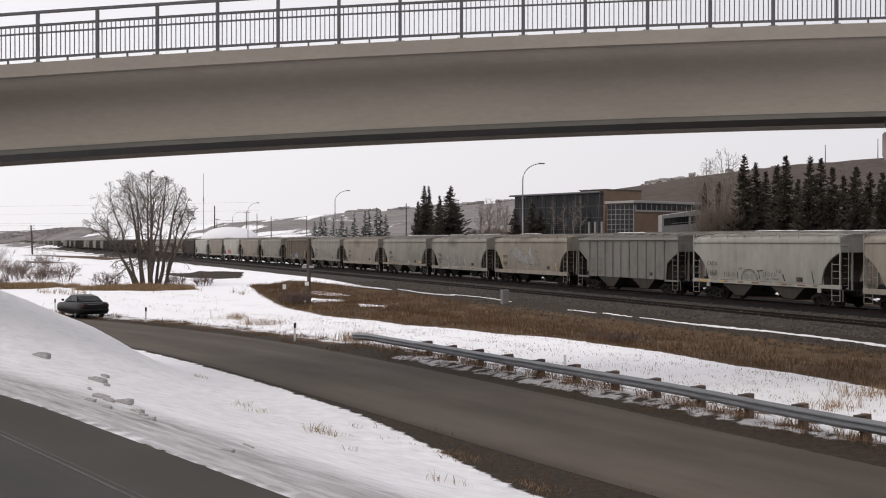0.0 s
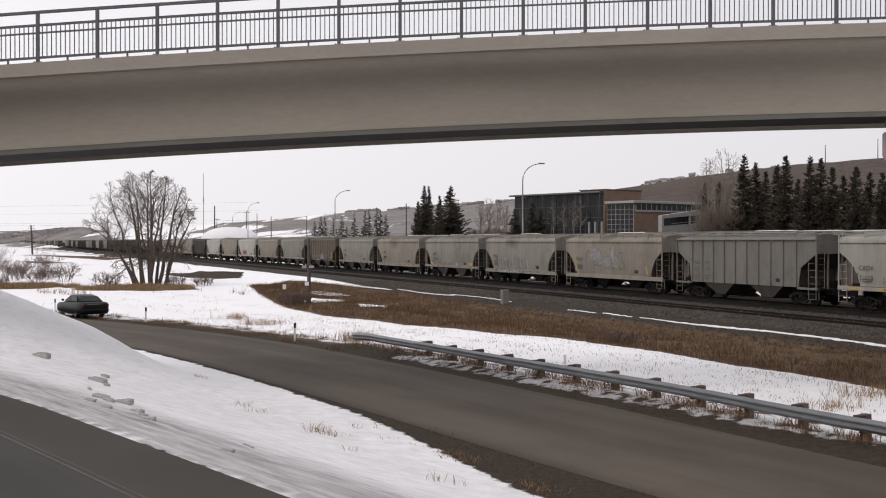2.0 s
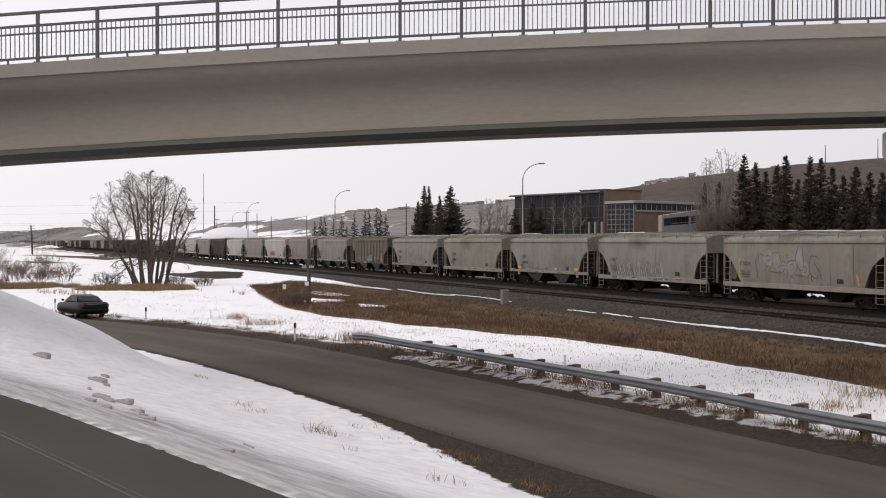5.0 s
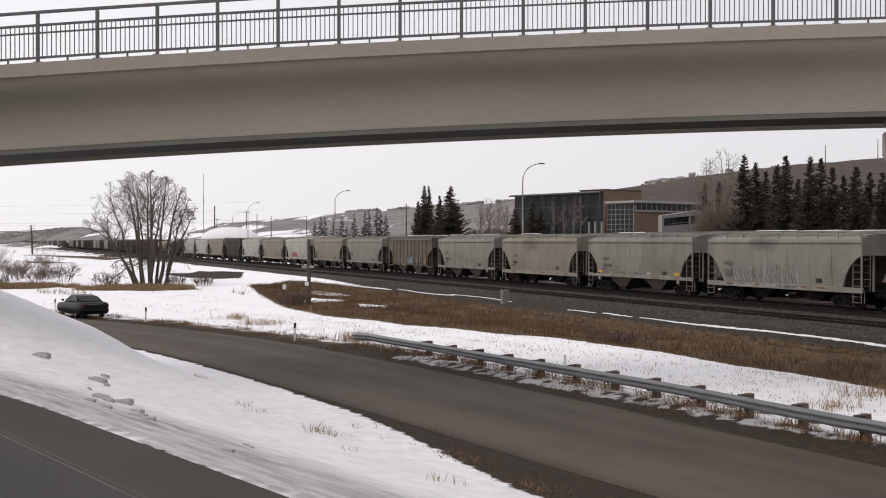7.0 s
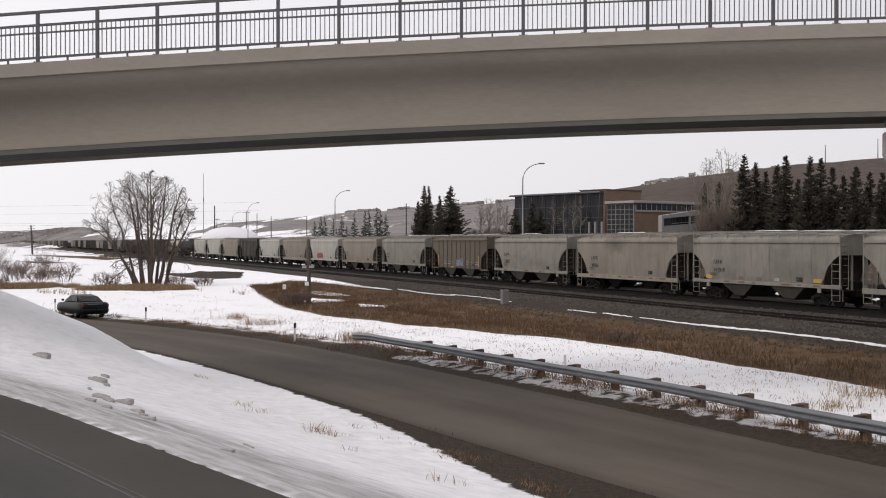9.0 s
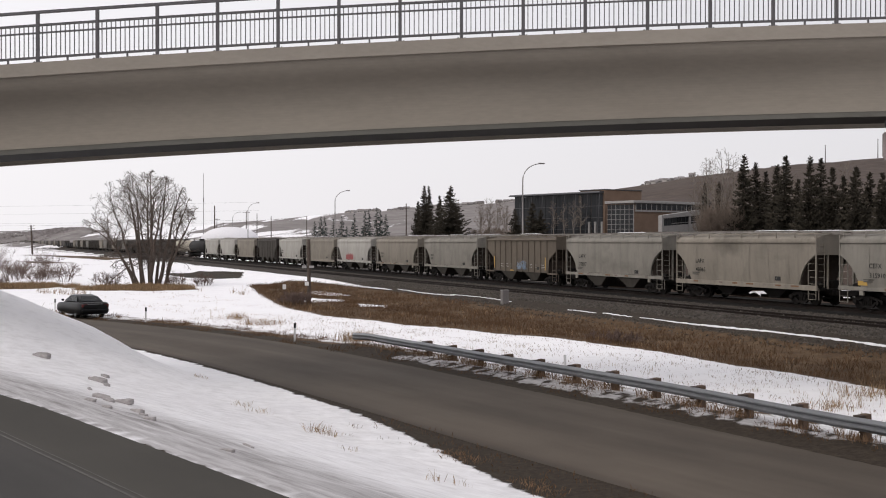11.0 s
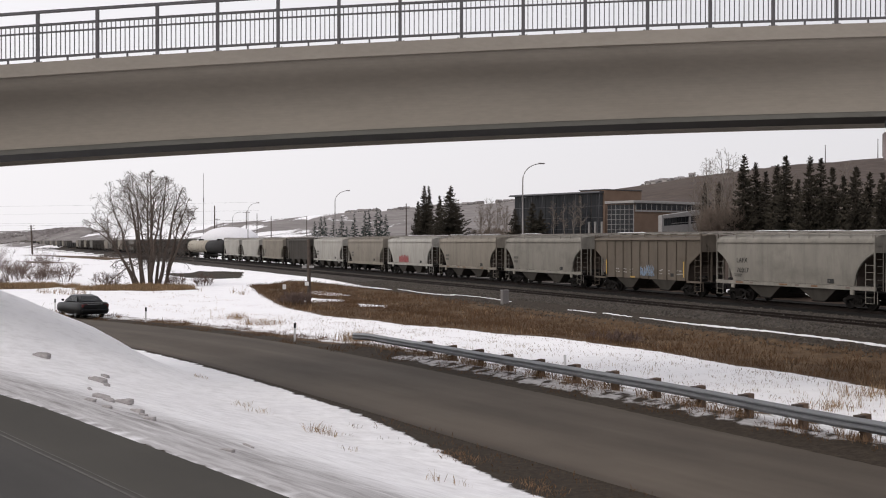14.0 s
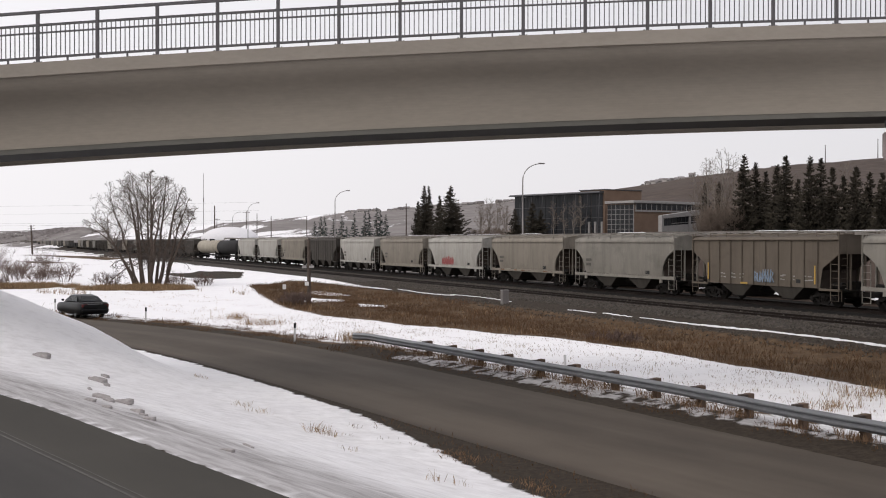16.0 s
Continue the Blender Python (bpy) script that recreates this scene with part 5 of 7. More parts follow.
    letters = [(3.4, 2.55, 0.75, 1.5), (2.75, 2.95, 1.1, 0.9), (1.9, 2.75, 0.95, 1.1), (1.25, 2.35, 0.8, 0.7), (0.45, 2.40, 0.9, 1.0), (-0.30, 2.95, 0.8, 1.35), (-0.75, 2.30, 0.8, 0.95), (-1.55, 2.45, 0.8, 1.4), (0.5, 1.6, 0.4, 0.36)]
    for i, (cx, cz, w, h) in enumerate(letters):
        shape = bubble(cx, cz, w, h, 60 + i)
        if i not in (0, 7):
            blot(shape, PAINT["spray_wash"], at(-2), label=tag)
        n = len(shape)
        a0 = (i * 5) % n
        arc = [shape[(a0 + q) % n] for q in range(n + 1 if i in (2, 4, 5) else int(n * 0.7))]
        stroke(arc, 0.075 if i % 2 else 0.055, PAINT["spray_mid" if i in (1, 3, 6) else "spray"], at(-2), label=tag, y=None)
        if i in (1, 3, 4, 6):
            stroke([(cx + 0.2 * w * math.cos(a), cz + 0.2 * h * math.sin(a)) for a in np.linspace(0.5, 5.2, 9)], 0.05, PAINT["spray"], at(-2), label=tag)
    for pts in ([(3.75, 3.35), (4.05, 2.7), (3.9, 2.0), (4.0, 1.6)], [(-1.2, 3.1), (-1.8, 3.12), (-2.0, 2.98)], [(-1.6, 2.75), (-2.05, 2.2), (-2.2, 1.7)], [(2.6, 2.1), (1.7, 2.0), (1.2, 2.15)], [(0.2, 1.95), (-0.3, 1.85), (-0.75, 1.95)], [(-1.3, 1.9), (-1.35, 1.5)], [(0.9, 3.2), (0.95, 1.7)]):
        stroke(pts, 0.08, PAINT["spray"], at(-2), label=tag)
    # spiky smeared letters along the sill
    tag = "smeared graffiti in grey, white and brown"
    r = random.Random(77)
    for i in range(17):
        x = 4.75 - 0.40 * i + r.uniform(-0.1, 0.1)
        top = r.uniform(1.85, 2.35) if i % 4 else 2.5
        w = r.uniform(0.25, 0.45)
        for ink, o, wd in ((PAINT["spray_brown"] if i % 3 == 0 else PAINT["spray_mid"], 0.0, r.uniform(0.10, 0.20)), (PAINT["spray_pale"], 0.09, r.uniform(0.08, 0.16))):
            shape = r.choice(([(x + w / 2, 1.36), (x + w * 0.3, top), (x - w * 0.1, 1.6), (x - w * 0.3, top * 0.97), (x - w / 2, 1.38)], [(x + w / 2, top), (x + w * 0.1, 1.42), (x - w * 0.4, top * 0.95)], [(x + 0.2, 1.38), (x, top), (x - 0.22, 1.42)], [(x, 1.36), (x + 0.08, (1.36 + top) / 2), (x - 0.06, top)]))
            stroke([(a - o, c) for a, c in shape], wd, ink, at(-1), label=tag)
    for i in range(12):
        x = 5.2 - 0.66 * i
        stroke([(x, 1.16 + r.uniform(-0.05, 0.05)), (x - r.uniform(0.3, 0.6), 1.16 + r.uniform(-0.06, 0.06))], r.uniform(0.1, 0.2), r.choice((PAINT["spray"], PAINT["spray_pale"])), at(-1), y=HALF_W + 0.014, label=tag)
    # spiky red letters, filled
    r = random.Random(21)
    for i in range(9):
        x, h = 3.35 - 0.37 * i, r.uniform(0.75, 1.15)
        blot(bubble(x, 1.48 + h * 0.42, 0.40, h * 0.8, 90 + i, 12), PAINT["red"], at(6), label="red spray-painted graffiti")
        stroke([(x + 0.2, 1.46), (x + r.uniform(0.0, 0.1), 1.46 + h), (x - 0.05, 1.6), (x - r.uniform(0.12, 0.2), 1.46 + h * r.uniform(0.7, 1.05))], 0.13, PAINT["red"], at(6), label="red spray-painted graffiti")
    # blue and pale scrawled letters on the ribbed brown car
    r = random.Random(33)
    for i in range(7):
        x, h = 0.25 - 0.27 * i, r.uniform(0.5, 0.85)
        pts = r.choice(([(x + 0.14, 1.38), (x + 0.08, 1.38 + h), (x, 1.6), (x - 0.1, 1.38 + h * 0.9), (x - 0.14, 1.4)], [(x + 0.12, 1.38 + h), (x + 0.1, 1.45), (x - 0.04, 1.38), (x - 0.14, 1.38 + h * 0.8)], [(x + 0.1, 1.4), (x + 0.12, 1.38 + h), (x - 0.12, 1.38 + h * 0.7), (x + 0.02, 1.7), (x - 0.16, 1.4)]))
        stroke(pts, 0.085, PAINT["blue"], at(3), y=y + 0.10, label="pale blue spray-painted graffiti")
        stroke([(a - 0.05, c + 0.03) for a, c in pts], 0.03, PAINT["spray_pale"], at(3), y=y + 0.106, label="pale spray-painted outline")
    r = random.Random(12)
    for x in (4.2, 3.9, 3.1, 2.8, 2.1, 1.85, -2.1, -2.3, -3.3, -4.4, -4.7, -4.9):
        for z in (1.9, 1.66):
            plate_bars(x, z + r.uniform(-0.03, 0.03), r.uniform(0.12, 0.3), 0.07, at(3), 1, PAINT["spray_pale"], y=y)


build_train()


# ---- guardrail and markers by the lower road ----
GUARD = catmull(GUARD_RUN, 0.25)


def walk_line(line, step, start=0.0):
    """Points every step metres along a line, with the direction there."""
    out, need = [], start
    for (ax, ay), (bx, by) in zip(line, line[1:]):
        d = Vector((bx - ax, by - ay))
        L_ = d.length
        pos = 0.0
        while need <= L_ - pos:
            pos += need
            p = Vector((ax, ay)) + d.normalized() * pos
            out.append((p, d.normalized()))
            need = step
        need -= L_ - pos
    return out


def build_guardrail():
    gr = new("guardrail")
    tagged(gr, "galvanised steel guardrail on weathered timber posts", "guardrail")
    prof = [(-0.0, 0.0), (-0.03, 0.03), (-0.08, 0.075), (-0.08, 0.105), (-0.01, 0.15), (-0.01, 0.165), (-0.08, 0.21), (-0.08, 0.24), (-0.03, 0.285), (0.0, 0.315)]
    prof = prof + [(a + 0.012, c) for a, c in reversed(prof)]
    pts = walk_line(GUARD, 0.635)
    n = len(pts)
    rnd = random.Random(2)
    dip = lambda i: -0.10 * smooth01((i - (n - 4)) / 4.0)  # the end turns down into the ground
    seg = 6
    for k in range(0, n - 1, seg):
        secs = []
        for i in range(k, min(n, k + seg + 1)):
            p, d = pts[i]
            r = Vector((d.y, -d.x))
            lift = 0.42 + float(dip(i)) + (0.006 if (k // seg) % 2 else 0)
            off = 0.006 if (k // seg) % 2 else 0
            secs.append([(p.x + r.x * (a + off), p.y + r.y * (a + off), lift + c) for a, c in prof])
        bm = bmesh.new()
        loft(bm, secs)
        part("beam", bm, M["galvanised"], gr)
    post = bpy.data.meshes.new("post")
    bm = boxes((-0.1, 0.1, 0.24, 0.44, -0.7, 0.77), bevel=0.012)
    bm.to_mesh(post)
    bm.free()
    block = bpy.data.meshes.new("blockout")
    bm = boxes((-0.1, 0.1, 0.015, 0.238, 0.40, 0.755), bevel=0.012)
    bm.to_mesh(block)
    bm.free()
    for p, d in walk_line(GUARD, 2.045, 0.42)[:-3]:
        r = Vector((d.y, -d.x))
        m = Matrix.Translation((p.x, p.y, rnd.uniform(-0.02, 0.02))) @ Matrix.Rotation(math.atan2(d.y, d.x), 4, "Z") @ Matrix.Rotation(math.pi, 4, "Z")
        m = m @ pose(0, 0, 0, rnd.uniform(-1.5, 1.5), rnd.uniform(-1.5, 1.5), 0)
        ob = mesh_part("post", post, M["post_wood"], gr, loc=m)
        mesh_part("blockout", block, M["post_top"], gr, loc=m)


build_guardrail()


def marker(x, y, h, top_dark=True, lean=0.0):
    z = land_z(x, y)
    ob = new("road_marker")
    ob.matrix_basis = pose(x, y, z, lean, lean * 0.6, 20)
    part("post", boxes((-0.05, 0.05, -0.02, 0.02, -0.2, h), bevel=0.008), M["white_paint"], ob)
    if top_dark:
        part("band", boxes((-0.052, 0.052, -0.024, 0.024, h * 0.72, h * 0.98)), M["black"], ob, "dark reflector band")
    tagged(ob, "slim white roadside marker post with a dark band", "marker post", "roadside markers")


for a in ((-18.0, 68.4, 0.9), (-7.25, 55.2, 0.92), (-26.6, 77.5, 0.95), (4.35, 40.2, 0.80, False), (13.2, 25.8, 0.7, False)):
    marker(*a, lean=random.uniform(-2, 2))


def build_signal_pole():
    z = land_z(-10.75, 90.5)
    ob = new("line_pole")
    ob.matrix_basis = pose(-10.75, 90.5, z)
    bm = bmesh.new()
    tube(bm, [(0, 0, -0.5), (0.02, 0, 2.5), (0.0, 0, 5.05)], [0.16, 0.15, 0.13], 10)
    part("pole", bm, M["pole_wood"], ob)
    part("sign", boxes((-0.52, -0.16, -0.19, -0.16, 2.74, 2.97), bevel=0.01), M["trim_white"], ob, "small pale sign plate")
    part("sign", boxes((0.04, 0.44, -0.19, -0.16, 2.75, 2.95), bevel=0.01), M["trim_white"], ob, "small pale sign plate")
    part("tag", boxes((-0.3, 0.02, -0.2, -0.17, 1.35, 1.65), bevel=0.01), M["white_paint"], ob)
    part("crossbar", boxes((-0.54, 0.46, -0.158, -0.12, 2.80, 2.88)), M["pole_wood"], ob)
    tagged(ob, "short dark timber pole with pale sign plates", "pole")
    ob = new("trackside_cabinet")
    x, y = 4.75, 87.0
    ob.matrix_basis = pose(x, y, land_z(x, y), 0, 0, 20)
    part("body", boxes((-0.26, 0.26, -0.22, 0.22, -0.1, 1.0), bevel=0.02), M["lamp_steel"], ob)
    part("lid", boxes((-0.3, 0.3, -0.26, 0.26, 1.003, 1.07), bevel=0.02), M["lamp_steel"], ob)
    tagged(ob, "small pale grey metal cabinet beside the tracks", "cabinet")
    ob = new("marker_stake")
    x, y = -14.6, 104.0
    ob.matrix_basis = pose(x, y, land_z(x, y), 0, 0, 10)
    part("plate", boxes((-0.16, 0.16, -0.02, 0.02, 0.55, 1.0)), M["white_paint"], ob)
    part("stake", boxes((-0.03, 0.03, 0.022, 0.06, -0.2, 0.98)), M["pole_wood"], ob)
    tagged(ob, "white plate on a stake in dead grass", "marker post")


build_signal_pole()


# ---- parked car ----
def build_sedan():
    P = mat("dark_green_grey_car_paint", (0.006, 0.0064, 0.0072), 0.36, 0.0, var=0.15, scale=1.5, bump=0.0, wear=0.2, wear_colour=(0.035, 0.032, 0.029))
    P.node_tree.nodes["Principled BSDF"].inputs["Specular IOR Level"].default_value = 0.14
    red = mat("dark_red_tail_lens", (0.07, 0.012, 0.012), 0.25, var=0.1, bump=0)
    chrome = mat("dull_chrome", (0.35, 0.35, 0.36), 0.3, 0.9, var=0.1, bump=0)
    car = new("parked_sedan")
    # x forwards, y to its left, wheels on z = 0
    W = 0.93

    def ring(x, pts):
        half = [(y, z) for y, z in pts]
        return [(x, y, z) for y, z in half] + [(x, -y, z) for y, z in reversed(half)]
    secs = []
    for x, zb, zt, w in ((-2.62, 0.42, 0.86, 0.70), (-2.56, 0.32, 0.98, 0.84), (-2.35, 0.27, 1.02, 0.91), (-1.7, 0.24, 1.03, 0.94), (-0.6, 0.22, 1.00, 0.95), (0.7, 0.22, 0.98, 0.95), (1.2, 0.22, 0.96, 0.94), (1.9, 0.24, 0.90, 0.92), (2.35, 0.28, 0.82, 0.86), (2.58, 0.34, 0.72, 0.76), (2.64, 0.40, 0.62, 0.66)):
        secs.append(ring(x, [(w * 0.92, zb), (w, zb + 0.12), (w, zb + (zt - zb) * 0.45), (w * 0.985, zt - 0.13), (w * 0.93, zt - 0.03), (w * 0.6, zt)]))
    bm = bmesh.new()
    loft(bm, secs)
    part("body", bm, P, car, smooth=True)
    secs = []
    for x, zt, w, wb in ((-1.95, 1.03, 0.72, 0.82), (-1.55, 1.24, 0.62, 0.82), (-1.2, 1.37, 0.56, 0.83), (-0.85, 1.435, 0.56, 0.84), (-0.2, 1.46, 0.57, 0.84), (0.35, 1.42, 0.57, 0.84), (0.75, 1.24, 0.64, 0.83), (1.15, 0.99, 0.74, 0.82)):
        secs.append(ring(x, [(wb, 0.95), (w + 0.03, zt - 0.05), (w - 0.06, zt)]))
    bm = bmesh.new()
    loft(bm, secs)
    part("cabin", bm, P, car, smooth=True)
    # glass: rear window, windscreen, side windows
    def pane(name, pts):
        bm = bmesh.new()
        bm.faces.new([bm.verts.new(p) for p in pts])
        bmesh.ops.solidify(bm, geom=bm.faces, thickness=0.012)
        part(name, bm, M["car_glass"], car)
    pane("rear_window", [(-1.93, 0.66, 1.085), (-1.93, -0.66, 1.085), (-1.30, -0.50, 1.385), (-1.30, 0.50, 1.385)])
    pane("windscreen", [(1.17, 0.68, 1.03), (0.50, 0.52, 1.40), (0.50, -0.52, 1.40), (1.17, -0.68, 1.03)])
    for s in (-1, 1):
        pane("side_window", [(-1.5, s * 0.835, 1.05), (-1.1, s * 0.665, 1.34), (-0.38, s * 0.64, 1.38), (-0.38, s * 0.845, 1.05)])
        pane("side_window", [(-0.30, s * 0.845, 1.05), (-0.30, s * 0.64, 1.38), (0.28, s * 0.66, 1.35), (0.82, s * 0.835, 1.05)])
        part("mirror", boxes((0.62, 0.80, s * 0.93, s * 1.06, 1.02, 1.15), bevel=0.03), P, car)
        part("tail_light", boxes((-2.60, -2.40, s * 0.52, s * 0.86, 0.72, 0.92), bevel=0.02), red, car, "dark red tail light")
        for a in (-1.42, 1.48):
            wheel = new("wheel")
            wheel.parent = car
            wheel.location = (a, s * 0.80, 0.33)
            bm = bmesh.new()
            prof = [(0.20, -0.1), (0.30, -0.11), (0.33, -0.07), (0.33, 0.07), (0.30, 0.11), (0.20, 0.1)]
            loft(bm, [[(r * math.cos(k * math.tau / 24), d, r * math.sin(k * math.tau / 24)) for k in range(24)] for r, d in prof])
            part("tyre", bm, M["black"], wheel)
            bm = bmesh.new()
            tube(bm, [(0, -0.112, 0), (0, 0.112, 0)], 0.20, 16)
            part("rim", bm, M["galvanised"], wheel)
    part("rear_bumper", boxes((-2.68, -2.5, -0.86, 0.86, 0.42, 0.60), bevel=0.05), P, car)
    part("plate", boxes((-2.605, -2.585, -0.16, 0.16, 0.70, 0.85)), M["trim_white"], car, "plain pale plate")
    part("trunk_trim", boxes((-2.60, -2.56, -0.5, 0.5, 0.90, 0.93)), chrome, car)
    x, y = -23.5, 73.5
    car.matrix_basis = pose(x, y, land_z(x, y), 0, 0, 126.5)
    tagged(car, "dark green-grey sedan parked on the road shoulder", "car")


build_sedan()


# ---- plants ----
def grow(bm, twigs, p, d, length, radius, depth, rnd, droop=0.0, gravity=0.06, kids=(3, 5), sides=5, spread=0.7, min_twig=0.012):
    """A limb with its side branches; the last order goes to the twigs."""
    steps = 4 if depth > 1 else 3
    pts, radii = [p.copy()], [radius]
    q, dd = p.copy(), d.normalized()
    for k in range(steps):
        dd = (dd + Vector((rnd.uniform(-1, 1), rnd.uniform(-1, 1), rnd.uniform(-0.6, 0.8))) * 0.16 + Vector((0, 0, gravity))).normalized()
        q = q + dd * length / steps
        pts.append(q.copy())
        radii.append(max(min_twig * 0.5, radius * (1 - 0.72 * (k + 1) / steps)))
    tube(bm if depth > 1 else twigs, pts, radii, sides if depth > 1 else 3, cap=False)
    if depth == 0:
        return
    for k in range(rnd.randint(*kids)):
        t = rnd.uniform(0.3, 1.0)
        i = min(steps - 1, int(t * steps))
        o = pts[i].lerp(pts[i + 1], t * steps - i)
        side = Vector((rnd.gauss(0, 1), rnd.gauss(0, 1), rnd.gauss(0, 0.5))).normalized()
        nd = (dd * (1 - spread * 0.5) + side * spread).normalized()
        grow(bm, twigs, o, nd, length * rnd.uniform(0.42, 0.66), max(min_twig, radius * 0.42), depth - 1, rnd, droop, gravity, kids, max(3, sides - 1), spread, min_twig)


def bare_tree(x, y, height, seed, trunks=1, lean=0.25, depth=4, kids=(3, 5), spread=0.65, label="leafless grey-brown tree with fine pale twigs", radius=0.16, base=0.3, twig="twig", name="bare_tree", min_twig=0.012, group=""):
    rnd = random.Random(seed)
    ob = new(name)
    ob.matrix_basis = pose(x, y, land_z(x, y))
    wood, twigs = bmesh.new(), bmesh.new()
    for k in range(trunks):
        a = math.tau * k / trunks + rnd.uniform(-0.4, 0.4)
        d = Vector((math.cos(a) * lean * (w := rnd.uniform(0.1, 1.35)), math.sin(a) * lean * w, 1))
        o = Vector((math.cos(a), math.sin(a), 0)) * base * rnd.uniform(0.5, 1.5) - Vector((0, 0, 0.3))
        grow(wood, twigs, o, d, height * rnd.uniform(0.52, 0.66), radius * rnd.uniform(0.7, 1.1), depth, rnd, kids=kids, spread=spread, min_twig=min_twig)
    part("trunk", wood, M["bark"], ob, smooth=True)
    part("crown", twigs, M[twig], ob)
    tagged(ob, label, "tree", group)
    return ob


def crown_limb(wood, twigs, p, d, length, radius, depth, rnd, fits, up=0.10, slim=0.013):
    """A limb that bends upwards and stops at the crown's outline, with side branches all along it."""
    steps = 5 if depth > 2 else 4 if depth > 1 else 3
    pts, radii = [p.copy()], [radius]
    q, dd = p.copy(), d.normalized()
    for k in range(steps):
        dd = (dd + Vector((rnd.uniform(-1, 1), rnd.uniform(-1, 1), rnd.uniform(-0.7, 0.8))) * 0.15 + Vector((0, 0, up))).normalized()
        nq = q + dd * length / steps
        if not fits(nq) and k > 0:
            break
        q = nq
        pts.append(q.copy())
        radii.append(max(slim * 0.6, radius * (1 - 0.68 * (k + 1) / steps)))
    tube(wood if depth > 1 else twigs, pts, radii, 6 if depth > 2 else 4 if depth > 1 else 3, cap=False)
    n = len(pts) - 1
    if depth == 0 or n < 1:
        return
    count = {3: 6, 2: 4, 1: 3}[depth]
    for k in range(count):
        t = (k + rnd.uniform(0.2, 0.9)) / count
        i = min(n - 1, int(t * n))
        o = pts[i].lerp(pts[i + 1], t * n - i)
        axis = (pts[i + 1] - pts[i]).normalized()
        side = axis.cross(Vector((rnd.gauss(0, 1), rnd.gauss(0, 1), rnd.gauss(0, 1)))).normalized()
        spread = rnd.uniform(0.7, 1.1)
        nd = axis * (1.1 - spread * 0.4) + side * spread
        crown_limb(wood, twigs, o, nd, length * rnd.uniform(0.34, 0.56) * (1.15 - 0.4 * t), max(slim, radius * 0.42 * (1.1 - 0.5 * t)), depth - 1, rnd, fits, up, slim)


def big_tree():
    """The many-stemmed tree at the road's bend: stems fan out of one clump into a broad rounded crown."""
    rnd = random.Random(41)
    ob = new("bare_tree")
    x0, y0 = -32.5, 125.0
    z0 = land_z(x0, y0)
    ob.matrix_basis = pose(x0, y0, z0)
    fits = lambda p: ((p.x + 0.75) / (6.9 if p.x < -0.75 else 6.2)) ** 2 + (p.y / 6.0) ** 2 + ((p.z - 7.0) / (5.7 if p.z > 7.0 else 5.2)) ** 2 < rnd.uniform(0.86, 1.1)
    wood, twigs = bmesh.new(), bmesh.new()
    stems = [(-1.9, 0.1, -6.1, 7.6), (-1.5, -0.5, -4.4, 9.8), (-1.1, 0.5, -3.1, 11.4), (-0.5, -0.3, -1.7, 12.2), (-0.1, 0.6, -0.4, 12.6), (0.4, -0.5, 0.7, 12.6), (0.8, 0.4, 1.9, 12.2), (1.3, -0.2, 3.4, 10.8), (1.9, 0.3, 4.6, 9.4), (2.2, -0.4, 5.2, 7.8), (0.1, 1.2, -2.6, 9.6), (0.6, -1.3, 2.6, 9.4), (-0.8, -1.2, -5.0, 6.4), (-0.3, 1.0, 0.2, 10.4)]
    for bx, by, tx, tz in stems:
        o = Vector((bx * 0.8, by, -0.3))
        tip = Vector((tx, by * 2.2 + rnd.uniform(-2.2, 2.2), tz))
        # stems rise steeply, then lean out
        d = (tip - o).normalized()
        d = (d + Vector((0, 0, 0.12)) - Vector((d.x, d.y, 0)) * 0.25).normalized()
        length = (tip - o).length * rnd.uniform(0.86, 0.96)
        pts, radii = [o], [rnd.uniform(0.15, 0.23)]
        for k in range(1, 8):
            t = k / 7
            q = o.lerp(tip, t) + Vector((0, 0, 0.9 * math.sin(math.pi * t))) + Vector((rnd.uniform(-1, 1), rnd.uniform(-1, 1), 0)) * 0.14
            pts.append(q)
            radii.append(radii[0] * (1 - 0.86 * t))
        tube(wood, pts, radii, 7, cap=False)
        for k in range(10):
            t = 0.20 + 0.80 * (k + rnd.random()) / 10
            i = min(6, int(t * 7))
            p = pts[i].lerp(pts[i + 1], t * 7 - i)
            axis = (pts[i + 1] - pts[i]).normalized()
            side = axis.cross(Vector((rnd.gauss(0, 1), rnd.gauss(0, 1), rnd.gauss(0, 1)))).normalized()
            low = t < 0.42
            nd = axis * (0.3 if low else 0.7) + side * rnd.uniform(0.7, 1.1) + Vector((0, 0, -0.25 if low else 0.12))
            crown_limb(wood, twigs, p, nd, (length * 0.40 if not low else 2.4) * (1.2 - 0.72 * t), 0.055 * (1.25 - t) + 0.012, 3, rnd, fits if not low else (lambda p: p.z > 0.3), 0.06 if not low else -0.02, 0.013)
    part("trunk", wood, M["bark"], ob, smooth=True)
    part("crown", twigs, M["twig_dark"], ob)
    tagged(ob, "large multi-stemmed leafless tree in dead grass", "tree")


